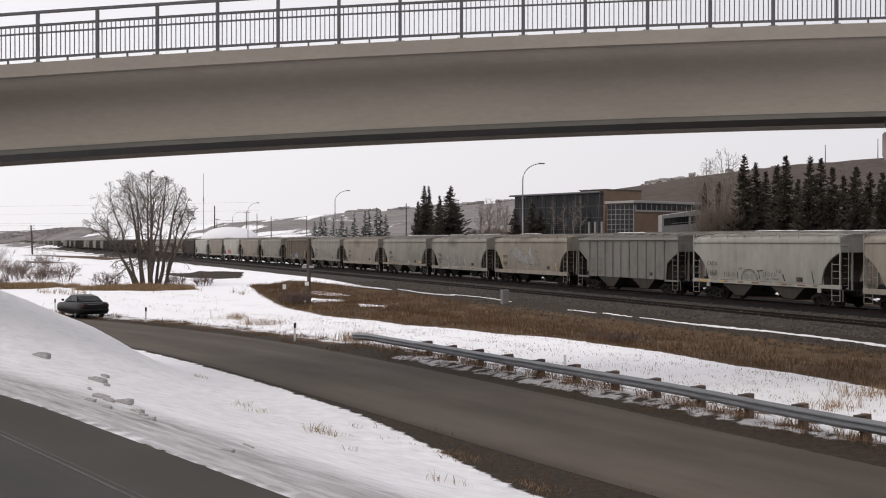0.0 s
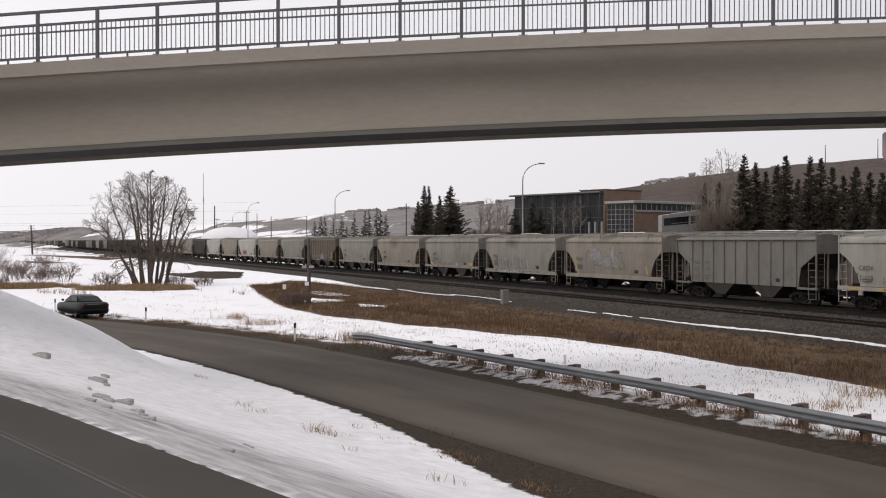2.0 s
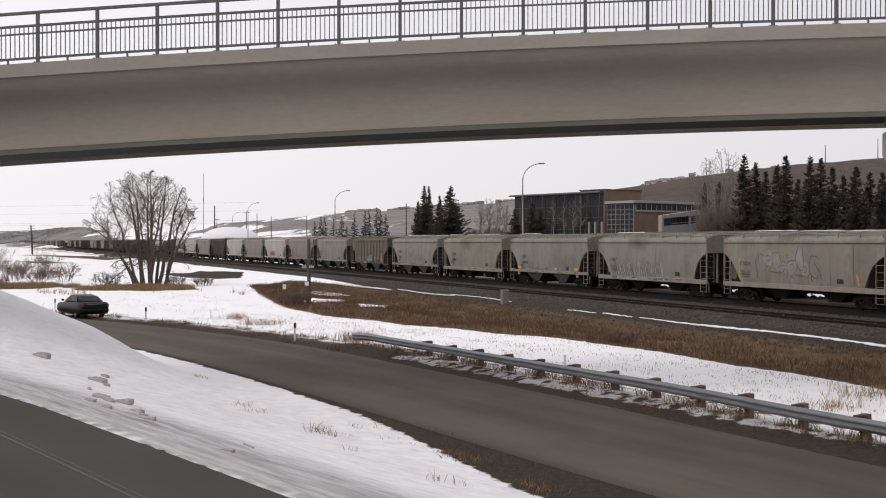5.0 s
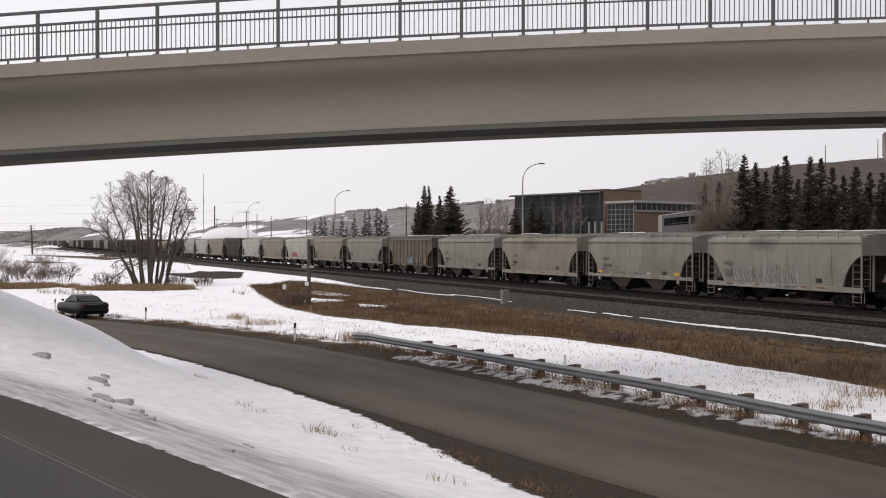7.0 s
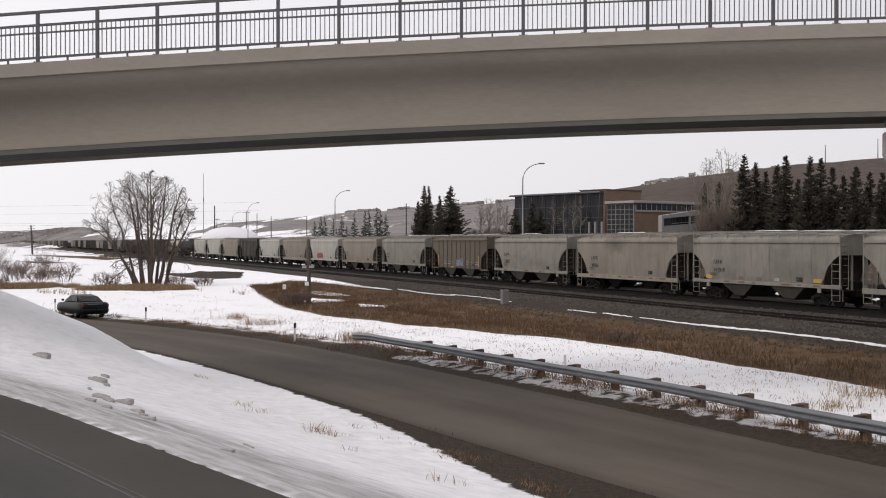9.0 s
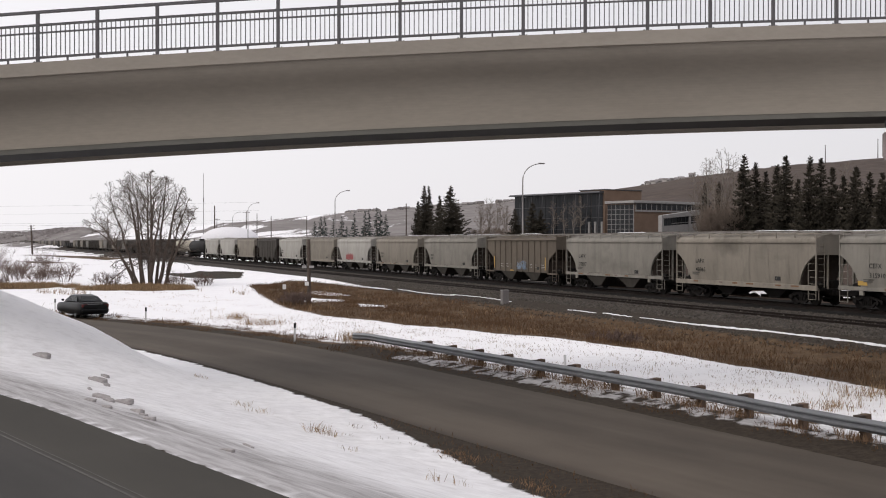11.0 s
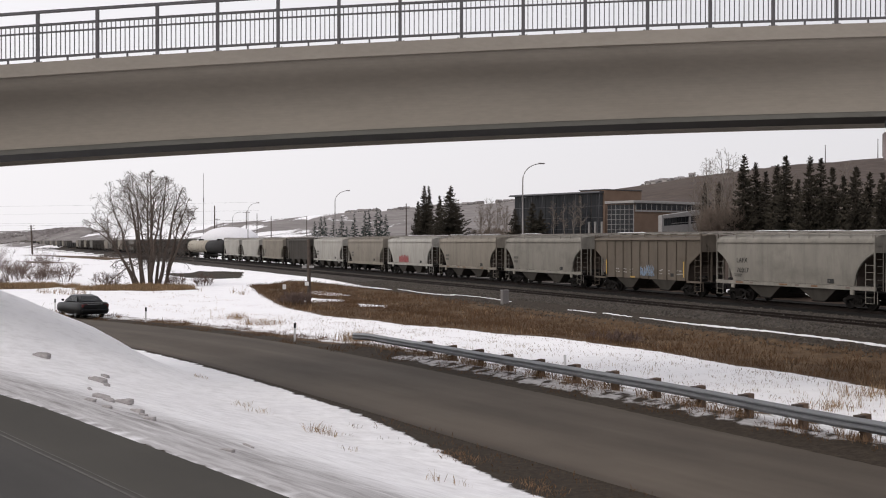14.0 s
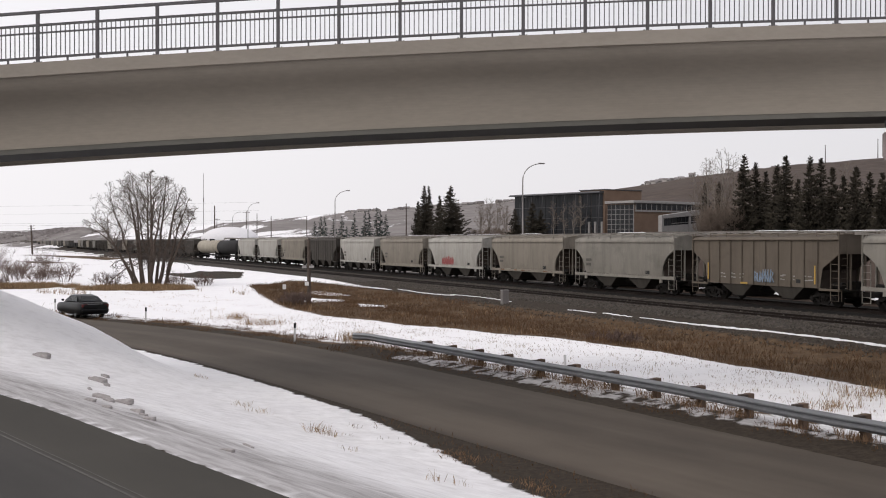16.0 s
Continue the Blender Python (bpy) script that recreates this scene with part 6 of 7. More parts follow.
def poplar(x, y, height, stems, seed):
    """A slender leafless tree: one to three stems with short ascending limbs and fine twigs."""
    rnd = random.Random(seed)
    ob = new("bare_tree")
    ob.matrix_basis = pose(x, y, land_z(x, y), 0, 0, rnd.uniform(0, 360))
    wood, twigs = bmesh.new(), bmesh.new()
    fits = lambda p: (p.x ** 2 + p.y ** 2) / (0.26 * height) ** 2 + ((p.z - 0.58 * height) / (0.46 * height)) ** 2 < rnd.uniform(0.85, 1.1)
    for k in range(stems):
        a = math.tau * k / stems + rnd.uniform(-0.5, 0.5)
        out = 0.10 * height * (stems > 1) * rnd.uniform(0.5, 1.3)
        pts = [Vector((math.cos(a) * out * t ** 1.2 + rnd.uniform(-0.08, 0.08), math.sin(a) * out * t ** 1.2 + rnd.uniform(-0.08, 0.08), -0.3 + height * rnd.uniform(0.99, 1.01) * t)) for t in np.linspace(0, 0.96, 8)]
        tube(wood, pts, [0.012 * height * (1 - 0.88 * i / 7) for i in range(8)], 6, cap=False)
        for j in range(16):
            t = 0.26 + 0.72 * (j + rnd.random()) / 16
            i = min(6, int(t * 7))
            p = pts[i].lerp(pts[i + 1], t * 7 - i)
            b_ = rnd.uniform(0, math.tau)
            crown_limb(wood, twigs, p, Vector((math.cos(b_), math.sin(b_), rnd.uniform(0.5, 1.1))), height * 0.26 * (1.15 - 0.8 * t), 0.035 * (1.2 - t) + 0.01, 2, rnd, fits, 0.06, 0.014)
    part("trunk", wood, M["poplar_bark"], ob, smooth=True)
    part("crown", twigs, M["poplar_twig"], ob)
    tagged(ob, "slender leafless poplar beyond the railway", "tree", "bare poplars")


def spruce(x, y, height, width, seed, near=True, label="tall dark green spruce with a narrow uneven crown", z=None, group="spruces behind the tracks"):
    """A spruce: trunk, and whorls of drooping boughs that carry hanging sprays, with gaps between them."""
    rnd = random.Random(seed)
    ob = new("spruce_tree")
    ob.matrix_basis = pose(x, y, land_z(x, y) if z is None else z, 0, 0, rnd.uniform(0, 360))
    bm = bmesh.new()
    tube(bm, [(0, 0, -0.4), (0, 0, height * 0.6), (0.04, 0, height * 0.99)], [height * 0.016, height * 0.009, 0.02], 6)
    part("trunk", bm, M["bark"], ob)
    V, F = [], []

    def spray(o, along_, out, w, drop):
        """A pointed spray of needles that hangs off a bough."""
        n0 = len(V)
        tip = o + out * w - Vector((0, 0, drop))
        V.extend((tuple(o - along_ * 0.5), tuple(o + along_ * 0.5), tuple(tip), tuple(o + Vector((0, 0, 0.06)))))
        F.extend(((n0, n0 + 1, n0 + 2), (n0, n0 + 2, n0 + 3), (n0 + 3, n0 + 2, n0 + 1)))
    lean = [rnd.uniform(0.70, 1.18) for _ in range(11)]
    count = int(height * (38 if near else 12))
    for i in range(count):
        t = 0.03 + 0.94 * ((i + rnd.random()) / count) ** 1.05
        h = height * t
        a = rnd.uniform(0, math.tau)
        r = (0.62 * width * (1 - t) ** 1.05 + 0.05) * rnd.uniform(0.5, 1.08) * (1 + (lean[int(a / math.tau * 5 + t * 9) % 11] - 1) * (1 - t)) + 0.05
        c, s_ = math.cos(a), math.sin(a)
        sag = r * rnd.uniform(0.25, 0.6) * (1.15 - t)
        m = max(3, int(r / 0.17)) if near else 3
        for j in range(m):
            f = (j + rnd.uniform(0.2, 0.8)) / m
            z_ = h - sag * math.sin(f * 2.0) + 0.25 * r * f ** 3 * (1 - t)
            o = Vector((c * r * f, s_ * r * f, z_))
            wide = (0.10 + 0.07 * r) * (1.15 - 0.7 * f) * rnd.uniform(0.6, 1.3)
            along_ = Vector((c, s_, rnd.uniform(-0.2, 0.2))) * (r / m) * 1.6
            for side in (-1, 1):
                spray(o, along_, Vector((-s_ * side, c * side, 0)) + Vector((c, s_, 0)) * rnd.uniform(0.2, 0.8), wide, rnd.uniform(0.04, 0.26) * (1.1 - 0.7 * t))
        # pointed tip, turned up
        o = Vector((c * r * 0.9, s_ * r * 0.9, h - sag * 0.9 + 0.18 * r * (1 - t)))
        spray(o, Vector((-s_, c, 0)) * 0.12, Vector((c, s_, 0)), 0.24, -0.12)
    # leader and the short shoots round it
    for k in range(10 if near else 5):
        a = rnd.uniform(0, math.tau)
        o = Vector((0.03, 0, height * rnd.uniform(0.90, 0.985)))
        spray(o, Vector((0, 0, 0.22)), Vector((math.cos(a), math.sin(a), 0)), rnd.uniform(0.14, 0.28), -0.12)
    me = bpy.data.meshes.new("crown")
    me.from_pydata(V, [], F)
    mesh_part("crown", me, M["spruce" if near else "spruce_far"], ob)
    tagged(ob, label, "tree", group)
    return ob


def by_view(u, across):
    """Plan place where the sight line of slope u meets a line parallel to the tracks."""
    y = across / (u * TRACK_N.x + TRACK_N.y)
    return u * y, y


def spruce_by_view(u, across, rise, width, seed, **kw):
    """A spruce whose tip stands at that rise of the sight line."""
    x, y = by_view(u, across)
    spruce(x, y, EYE + rise * y - land_z(x, y), width, seed, **kw)


def build_plants():
    big_tree()
    # spruces: heading and rise of the sight line to the tip, distance square to the tracks, width
    grove = [(0.2664, 78, 0.0775, 4.3), (0.2764, 80, 0.0705, 3.8), (0.2854, 84, 0.063, 3.4), (0.2954, 80, 0.0685, 3.6), (0.3029, 78, 0.0767, 4.2), (0.3249, 78, 0.076, 4.0), (0.3344, 82, 0.074, 3.8), (0.3444, 80, 0.066, 3.2), (0.3544, 84, 0.0585, 3.0), (0.3654, 79, 0.067, 4.0), (0.3774, 83, 0.0623, 3.6), (0.3889, 79, 0.0615, 3.4), (0.40, 81, 0.063, 3.6), (0.412, 80, 0.064, 3.6),
             (0.2319, 88, 0.053, 3.0), (0.2439, 86, 0.053, 3.0), (0.314, 86, 0.056, 3.0)]
    for k, (u, ac, e, w) in enumerate(grove):
        spruce_by_view(u, ac, e, w, 300 + k)
    for k, (u, ac, e, w) in enumerate([(-0.0166, 84, 0.0502, 4.9), (-0.0125, 86, 0.0498, 3.8), (-0.0030, 82, 0.0405, 3.8), (0.0068, 78, 0.0495, 8.6), (-0.022, 88, 0.036, 4.2), (0.0115, 80, 0.030, 4.0)]):
        spruce_by_view(u, ac, e, w, 400 + k, label="broad dark green spruce beyond the railway embankment")
    for k, (u, ac, e, w) in enumerate([(0.0635, 76, 0.0285, 3.4), (0.079, 76, 0.0345, 3.8), (0.0865, 77, 0.028, 3.2)]):
        spruce_by_view(u, ac, e, w, 440 + k, label="dark spruce in front of the glass building")
    far_row = [(-0.1135, 5.4), (-0.108, 7.0), (-0.1045, 7.0), (-0.097, 5.6), (-0.0895, 6.6), (-0.085, 3.6), (-0.0785, 6.6), (-0.069, 7.6), (-0.0655, 8.0), (-0.0585, 8.0), (-0.0555, 7.4), (-0.0505, 6.4)]
    for k, (u, h) in enumerate(far_row):
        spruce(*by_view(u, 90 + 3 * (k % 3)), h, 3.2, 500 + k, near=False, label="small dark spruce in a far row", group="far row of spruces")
    # leafless poplars and scrub behind the tracks: heading, distance, height, stems
    poplars = [(0.2265, 82, 8.4, 2), (0.2345, 82, 10.2, 2), (0.2425, 81, 9.4, 2), (0.2505, 82, 10.8, 2), (0.257, 84, 10.2, 1), (0.310, 94, 8.5, 2), (0.358, 92, 9.0, 2), (0.033, 92, 7.6, 3), (0.041, 90, 8.0, 3), (0.049, 90, 7.6, 3), (0.056, 94, 6.8, 3), (0.098, 75, 5.6, 1), (0.107, 76, 5.2, 1), (0.115, 75, 5.4, 1), (0.122, 74, 5.8, 1)]
    for k, (u, ac, h, tr) in enumerate(poplars):
        x, y = by_view(u, ac)
        poplar(x, y, h, tr, 600 + k)
    for k, (u, ac, h) in enumerate([(0.2335, 77, 2.4), (0.2365, 78, 3.4), (0.2405, 77, 3.8), (0.2455, 76, 4.0), (0.2505, 77, 4.6), (0.257, 77, 4.0), (0.030, 84, 2.4), (0.043, 84, 2.6), (0.055, 84, 2.4)]):
        x, y = by_view(u, ac)
        bare_tree(x, y, h, 660 + k, trunks=24, lean=0.45, depth=2, kids=(4, 6), spread=0.6, radius=0.03, base=0.7, label="tan leafless brush beyond the railway", name="shrub", min_twig=0.016, twig="poplar_twig", group="brush beyond the railway")
    # willow scrub on the snowfield
    for k, (x, y, h) in enumerate([(-52.5, 138, 3.4), (-47.0, 131, 2.6), (-58.0, 142, 3.8), (-62.0, 150, 4.6), (-50.0, 127, 1.8), (-45.5, 136, 3.0), (-10.9, 86.5, 1.5), (-11.6, 88.0, 1.4), (-36.0, 121.0, 2.2), (-29.0, 122.5, 2.0), (-26.5, 125.0, 1.8), (-64, 160, 5.5), (-60, 170, 4.0), (-57, 133, 2.6), (-54.5, 145, 3.2), (-49.5, 141, 2.2), (9.2, 57.5, 1.0), (8.3, 59.0, 0.8)]):
        bare_tree(x, y, h, 700 + k, trunks=18, lean=0.75, depth=2, kids=(4, 6), spread=0.6, radius=0.03, base=0.5, label="low reddish-brown leafless scrub in snow", name="shrub", min_twig=0.016, twig="scrub_twig", group="willow scrub")


build_plants()


def blades(name, spots, material, label, h0, h1, w=0.02, per=6, spread=0.12, lean=0.35, seed=1):
    """Many upright stalks, joined: stuff."""
    rnd = np.random.RandomState(seed)
    spots = np.asarray(spots, float)
    n = len(spots) * per
    base = np.repeat(spots, per, 0) + rnd.normal(0, spread, (n, 2))
    z = land(base[:, 0], base[:, 1])
    h = rnd.uniform(h0, h1, n) * rnd.uniform(0.6, 1.0, n)
    ang = rnd.uniform(0, math.tau, n)
    tip = base + rnd.normal(0, lean, (n, 2)) * h[:, None]
    dx, dy = np.cos(ang) * w / 2, np.sin(ang) * w / 2
    mid = base + 0.6 * (tip - base) + rnd.normal(0, 0.006, (n, 2))
    V = np.empty((n, 4, 3))
    V[:, 0] = np.stack([base[:, 0] - dx, base[:, 1] - dy, z - 0.05], 1)
    V[:, 1] = np.stack([base[:, 0] + dx, base[:, 1] + dy, z - 0.05], 1)
    V[:, 2] = np.stack([mid[:, 0] + dx * 0.8, mid[:, 1] + dy * 0.8, z + h * 0.6], 1)
    V[:, 3] = np.stack([tip[:, 0], tip[:, 1], z + h], 1)
    i = np.arange(n)[:, None] * 4
    F = np.concatenate([i + [[0, 1, 2]], i + [[0, 2, 3]]], 0)
    me = bpy.data.meshes.new(name)
    me.from_pydata(V.reshape(-1, 3).tolist(), [], F.tolist())
    ob = mesh_part(name, me, material)
    tagged(ob, label, "grass", kind="stuff")
    return ob


def scatter(poly, count, seed, keep=lambda x, y: True):
    r = random.Random(seed)
    xs, ys = [p[0] for p in poly], [p[1] for p in poly]
    X = np.array([r.uniform(min(xs), max(xs)) for _ in range(count)])
    Y = np.array([r.uniform(min(ys), max(ys)) for _ in range(count)])
    ok = inside(X, Y, poly) > 0
    return [(x, y) for x, y, o in zip(X, Y, ok) if o and keep(x, y)]


def build_grass():
    clumpy = lambda s, cut: (lambda x, y: float(wobble(np.array(x), np.array(y), s, 3.3)) + 0.35 * math.sin(x * 7 + y * 5) > cut)
    clear = lambda x, y: max(float(inside(np.array([x]), np.array([y]), q)[0]) for q in SNOW_ISLANDS[:2]) < -0.1 if -16 < x < -2 and 80 < y < 104 else True
    spots = scatter(BROWN_STRIP, 40000, 1, lambda x, y: clear(x, y) and x * TRACK_N.x + y * TRACK_N.y < 36.6 and float(wobble(np.array(x), np.array(y), 0.5, 3.3)) > -0.55)
    blades("grass", spots, M["straw_brown"], "dense brown dead grass beside the tracks", 0.12, 0.40, 0.018, 7, 0.25, 0.4, 3)
    pale = scatter(BROWN_STRIP, 5000, 12, lambda x, y: x * TRACK_N.x + y * TRACK_N.y < 35.0 and float(wobble(np.array(x), np.array(y), 0.35, 9.1)) > 0.25)
    blades("grass", pale, M["straw"], "pale straw tussocks among brown grass", 0.25, 0.6, 0.02, 6, 0.15, 0.3, 4)
    # sparse stalks through the snow beyond the guardrail
    field_poly = [(18.0, 24.0), (15.0, 38.0), (8.2, 53.0), (-2.8, 66.5), (-12.0, 82.0), (-20.0, 100.0), (-30.0, 110.0), (-30.0, 85.0), (-18.0, 70.0), (-7.0, 56.0), (0.5, 46.5), (9.8, 29.5)]
    blades("grass", scatter(field_poly, 15000, 5, clumpy(0.5, 0.42)), M["straw"], "sparse dead stalks standing through snow", 0.06, 0.26, 0.011, 3, 0.2, 0.3, 5)
    near_field = [(17.5, 22.0), (15.0, 37.5), (8.2, 52.5), (-2.8, 66.0), (-10.0, 76.0), (-17.0, 69.0), (-7.0, 56.5), (0.5, 47.0), (9.8, 30.0)]
    blades("grass", scatter(near_field, 16000, 15, clumpy(0.7, -0.05)), M["straw_tan"], "fine dead stalks poking through shallow snow", 0.02, 0.15, 0.006, 3, 0.16, 0.45, 16)
    # verge at the foot of the guardrail and along the road
    verge, edge = [], []
    r = random.Random(8)
    for p, d in walk_line(GUARD, 0.12):
        n_ = Vector((d.y, -d.x))
        verge += [tuple(p + n_ * r.gauss(0.25, 0.28)) for _ in range(3) if math.sin(p.x * 1.9) + math.sin(p.y * 3.1) > 0.3]
    for p, d in walk_line(GUARD, 2.045, 0.42)[:-3]:
        n_ = Vector((d.y, -d.x))
        verge += [tuple(p + n_ * r.gauss(0.15, 0.16) + d * r.gauss(0.1, 0.28)) for _ in range(26)]
    blades("grass", verge, M["straw_tan"], "dead grass at the foot of the guardrail", 0.1, 0.42, 0.014, 5, 0.1, 0.35, 6)
    low = []
    for p, d in walk_line(ROAD_LINE, 0.1):
        n_ = Vector((d.y, -d.x))
        if p.y > 18:
            low += [tuple(p + n_ * (ROAD_FAR + abs(r.gauss(0.3, 0.8)))) for _ in range(3) if math.sin(p.x * 2.3) + math.sin(p.y * 1.7) + r.uniform(-1, 1) > 0.0]
            if r.random() < 0.8 and p.y < 33:
                low.append(tuple(p - n_ * (ROAD_HALF + abs(r.gauss(0.2, 0.8)))))
    tufts = []
    for p, d in walk_line(ROAD_LINE, 0.16):
        n_ = Vector((d.y, -d.x))
        if 14 < p.y < 30 and math.sin(p.x * 3.1) + math.sin(p.y * 2.3) + r.uniform(-1, 1) > 0.2:
            tufts += [tuple(p - n_ * (ROAD_HALF + r.gauss(0.1, 0.2) + float(np.interp(p.y, [22, 30], [1.7, 0.75])))) for _ in range(4)]
    blades("grass", tufts, M["straw_tan"], "ragged dead grass along the lower edge of the snow bank", 0.03, 0.13, 0.007, 6, 0.08, 0.6, 67)
    blades("grass", low, M["straw_brown"], "short dead grass on the earthen verges", 0.03, 0.14, 0.012, 5, 0.12, 0.6, 66)
    for p, d in walk_line(ROAD_LINE, 0.2):
        n_ = Vector((d.y, -d.x))
        if p.y > 40:
            edge += [tuple(p + n_ * (ROAD_HALF + r.uniform(0.5, 2.3))) for _ in range(3) if math.sin(p.x * 0.9) + math.sin(p.y * 1.3) > -0.4]
    blades("grass", edge, M["straw_brown"], "dead grass on the far verge of the road", 0.08, 0.34, 0.016, 5, 0.12, 0.4, 7)
    # tussocks: place, reach, stalks, height
    for k, (x, y, rad, n, h) in enumerate([(-4.3, 55.2, 0.9, 90, 0.75), (-10.6, 66.0, 1.2, 60, 0.6), (-13.0, 70.5, 1.0, 50, 0.6), (13.6, 36.0, 1.2, 50, 0.6), (11.4, 33.0, 1.0, 30, 0.5), (-26.6, 72.2, 1.0, 110, 0.85), (-25.0, 71.4, 0.8, 110, 0.75), (-24.0, 71.0, 0.6, 60, 0.5), (-30.0, 78.5, 1.4, 90, 0.8)]):
        q = random.Random(40 + k)
        blades("tussock", [(x + q.gauss(0, rad * 0.5), y + q.gauss(0, rad * 0.5)) for _ in range(n)], M["straw"], "tussock of tall straw-coloured dead grass", h * 0.5, h, 0.014, 5, 0.08, 0.3, 50 + k)
    for k, poly in enumerate(BARE_ISLANDS[:4]):
        if k == 0:
            continue
        blades("grass", scatter(poly, 5000 if k < 3 else 300, 70 + k, clumpy(0.45, -0.15)), M["straw"], "tall dead grass on the snowfield", 0.2, 0.65, 0.035, 5, 0.25, 0.25, 80 + k)
    reed = scatter([(-40, 104), (-26, 101), (-18, 104), (-20, 110), (-40, 110)], 1200, 91, clumpy(0.25, 0.72))
    blades("grass", reed, M["straw"], "band of straw-coloured reeds in snow", 0.4, 0.95, 0.03, 6, 0.2, 0.25, 92)
    # stalks on the snow bank
    for k, (x, y, n, h) in enumerate([(-3.1, 28.0, 22, 0.55), (-2.7, 27.6, 14, 0.4), (-5.6, 32.0, 10, 0.4), (-5.0, 31.0, 8, 0.35), (-8.4, 39.0, 10, 0.35), (-0.35, 21.6, 5, 0.5), (0.25, 21.2, 5, 0.35), (-2.0, 24.5, 5, 0.3)]):
        q = random.Random(140 + k)
        blades("tussock", [(x + q.gauss(0, 0.16), y + q.gauss(0, 0.16)) for _ in range(n)], M["straw"], "wisp of dead grass poking out of snow", h * 0.3, h * 0.65, 0.006, 3, 0.05, 0.4, 150 + k)


build_grass()


def build_stones():
    """Loose stones that catch the light on the near shoulder of the ballast."""
    rnd = np.random.RandomState(17)
    n = 16000
    along = rnd.uniform(25, 120, n)
    across = rnd.choice([0, 1, 2], n, p=[0.5, 0.3, 0.2])
    across = np.where(across == 0, rnd.uniform(38.6, 41.9, n), np.where(across == 1, rnd.uniform(42.4, 46.4, n), rnd.uniform(35.4, 37.4, n)))
    across = np.where((across < 38) & (along > 92), across + 4.0, across)
    size = rnd.uniform(0.03, 0.085, n)
    X = TRACK_T.x * along + TRACK_N.x * across
    Y = TRACK_T.y * along + TRACK_N.y * across
    Z = np.maximum(land(X, Y), np.interp(across, [38.5, 39.3, 40.9, 42.0, 45.2, 46.4], [0.16, 0.30, 0.44, 0.47, 0.47, 0.58], left=-9)) + size * 0.2
    unit = np.array([(1, 0, 0), (-1, 0, 0), (0, 1, 0), (0, -1, 0), (0, 0, 1), (0, 0, -1)], float)
    V = unit[None] * size[:, None, None] * rnd.uniform(0.5, 1.2, (n, 6, 1)) + rnd.normal(0, 0.012, (n, 6, 3)) + np.stack([X, Y, Z], 1)[:, None]
    tri = np.array([(0, 2, 4), (2, 1, 4), (1, 3, 4), (3, 0, 4), (2, 0, 5), (1, 2, 5), (3, 1, 5), (0, 3, 5)])
    F = (tri[None] + 6 * np.arange(n)[:, None, None]).reshape(-1, 3)
    me = bpy.data.meshes.new("gravel")
    me.from_pydata(V.reshape(-1, 3).tolist(), [], F.tolist())
    m = mat("loose_grey_stones", (0.085, 0.075, 0.065), 0.95, var=0.3, scale=2, bump=0, island=0.4)
    tagged(mesh_part("gravel", me, m), "loose grey stones on the ballast shoulder", "gravel", kind="stuff")


def build_far_woods():
    """Bare woods on the bluff across the valley."""
    r = random.Random(19)
    spots = []
    while len(spots) < 1500:
        u, y = r.uniform(-0.42, -0.285), r.uniform(1620, 1900)
        spots.append((u * y, y))
    # haze is put into the pale grey of these woods
    m = mat("hazed_bare_woods", (0.30, 0.275, 0.27), 0.95, var=0.3, scale=0.02, bump=0, island=0.1)
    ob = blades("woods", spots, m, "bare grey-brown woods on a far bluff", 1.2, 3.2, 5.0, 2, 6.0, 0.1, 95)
    tagged(ob, category="woods")


build_stones()
build_far_woods()


# ---- highway on the embankment ----
def build_barrier():
    """Low concrete barrier along the crest of the embankment, in lengths, with crusted snow on parts of it."""
    prof = [(-0.28, -0.3), (-0.28, 0.08), (-0.18, 0.22), (-0.09, 0.42), (-0.09, 0.50), (0.09, 0.50), (0.09, 0.42), (0.18, 0.22), (0.28, 0.08), (0.28, -0.3)]
    bm = bmesh.new()
    prism(bm, [(a, c) for a, c in prof], 0, -2.98, 2.98)
    me = bpy.data.meshes.new("concrete_barrier")
    bm.to_mesh(me)
    bm.free()
    rnd = random.Random(6)
    for k in range(62):
        a = 45 + 6.0 * k
        p = on_track(a, 64.6)
        ob = mesh_part("concrete_barrier", me, M["barrier"], loc=track_frame(a, 64.6 + rnd.uniform(-0.03, 0.03), land_z(p.x, p.y) - 0.12))
        tagged(ob, "weathered concrete road barrier on the embankment", "barrier", "highway barriers")
        if a < 84 or 136 < a < 172 or rnd.random() < 0.25:
            bm = bmesh.new()
            secs = []
            for i in range(9):
                x = -2.9 + 5.8 * i / 8
                h = rnd.uniform(0.035, 0.07) * (0.3 if i in (0, 8) else 1)
                secs.append([(x, -0.085, 0.502), (x, 0.085, 0.502), (x, 0.06, 0.502 + h), (x, -0.06, 0.502 + h)])
            loft(bm, secs)
            part("snow_cap", bm, M["snow"], ob, "crusted strip of snow")


build_barrier()


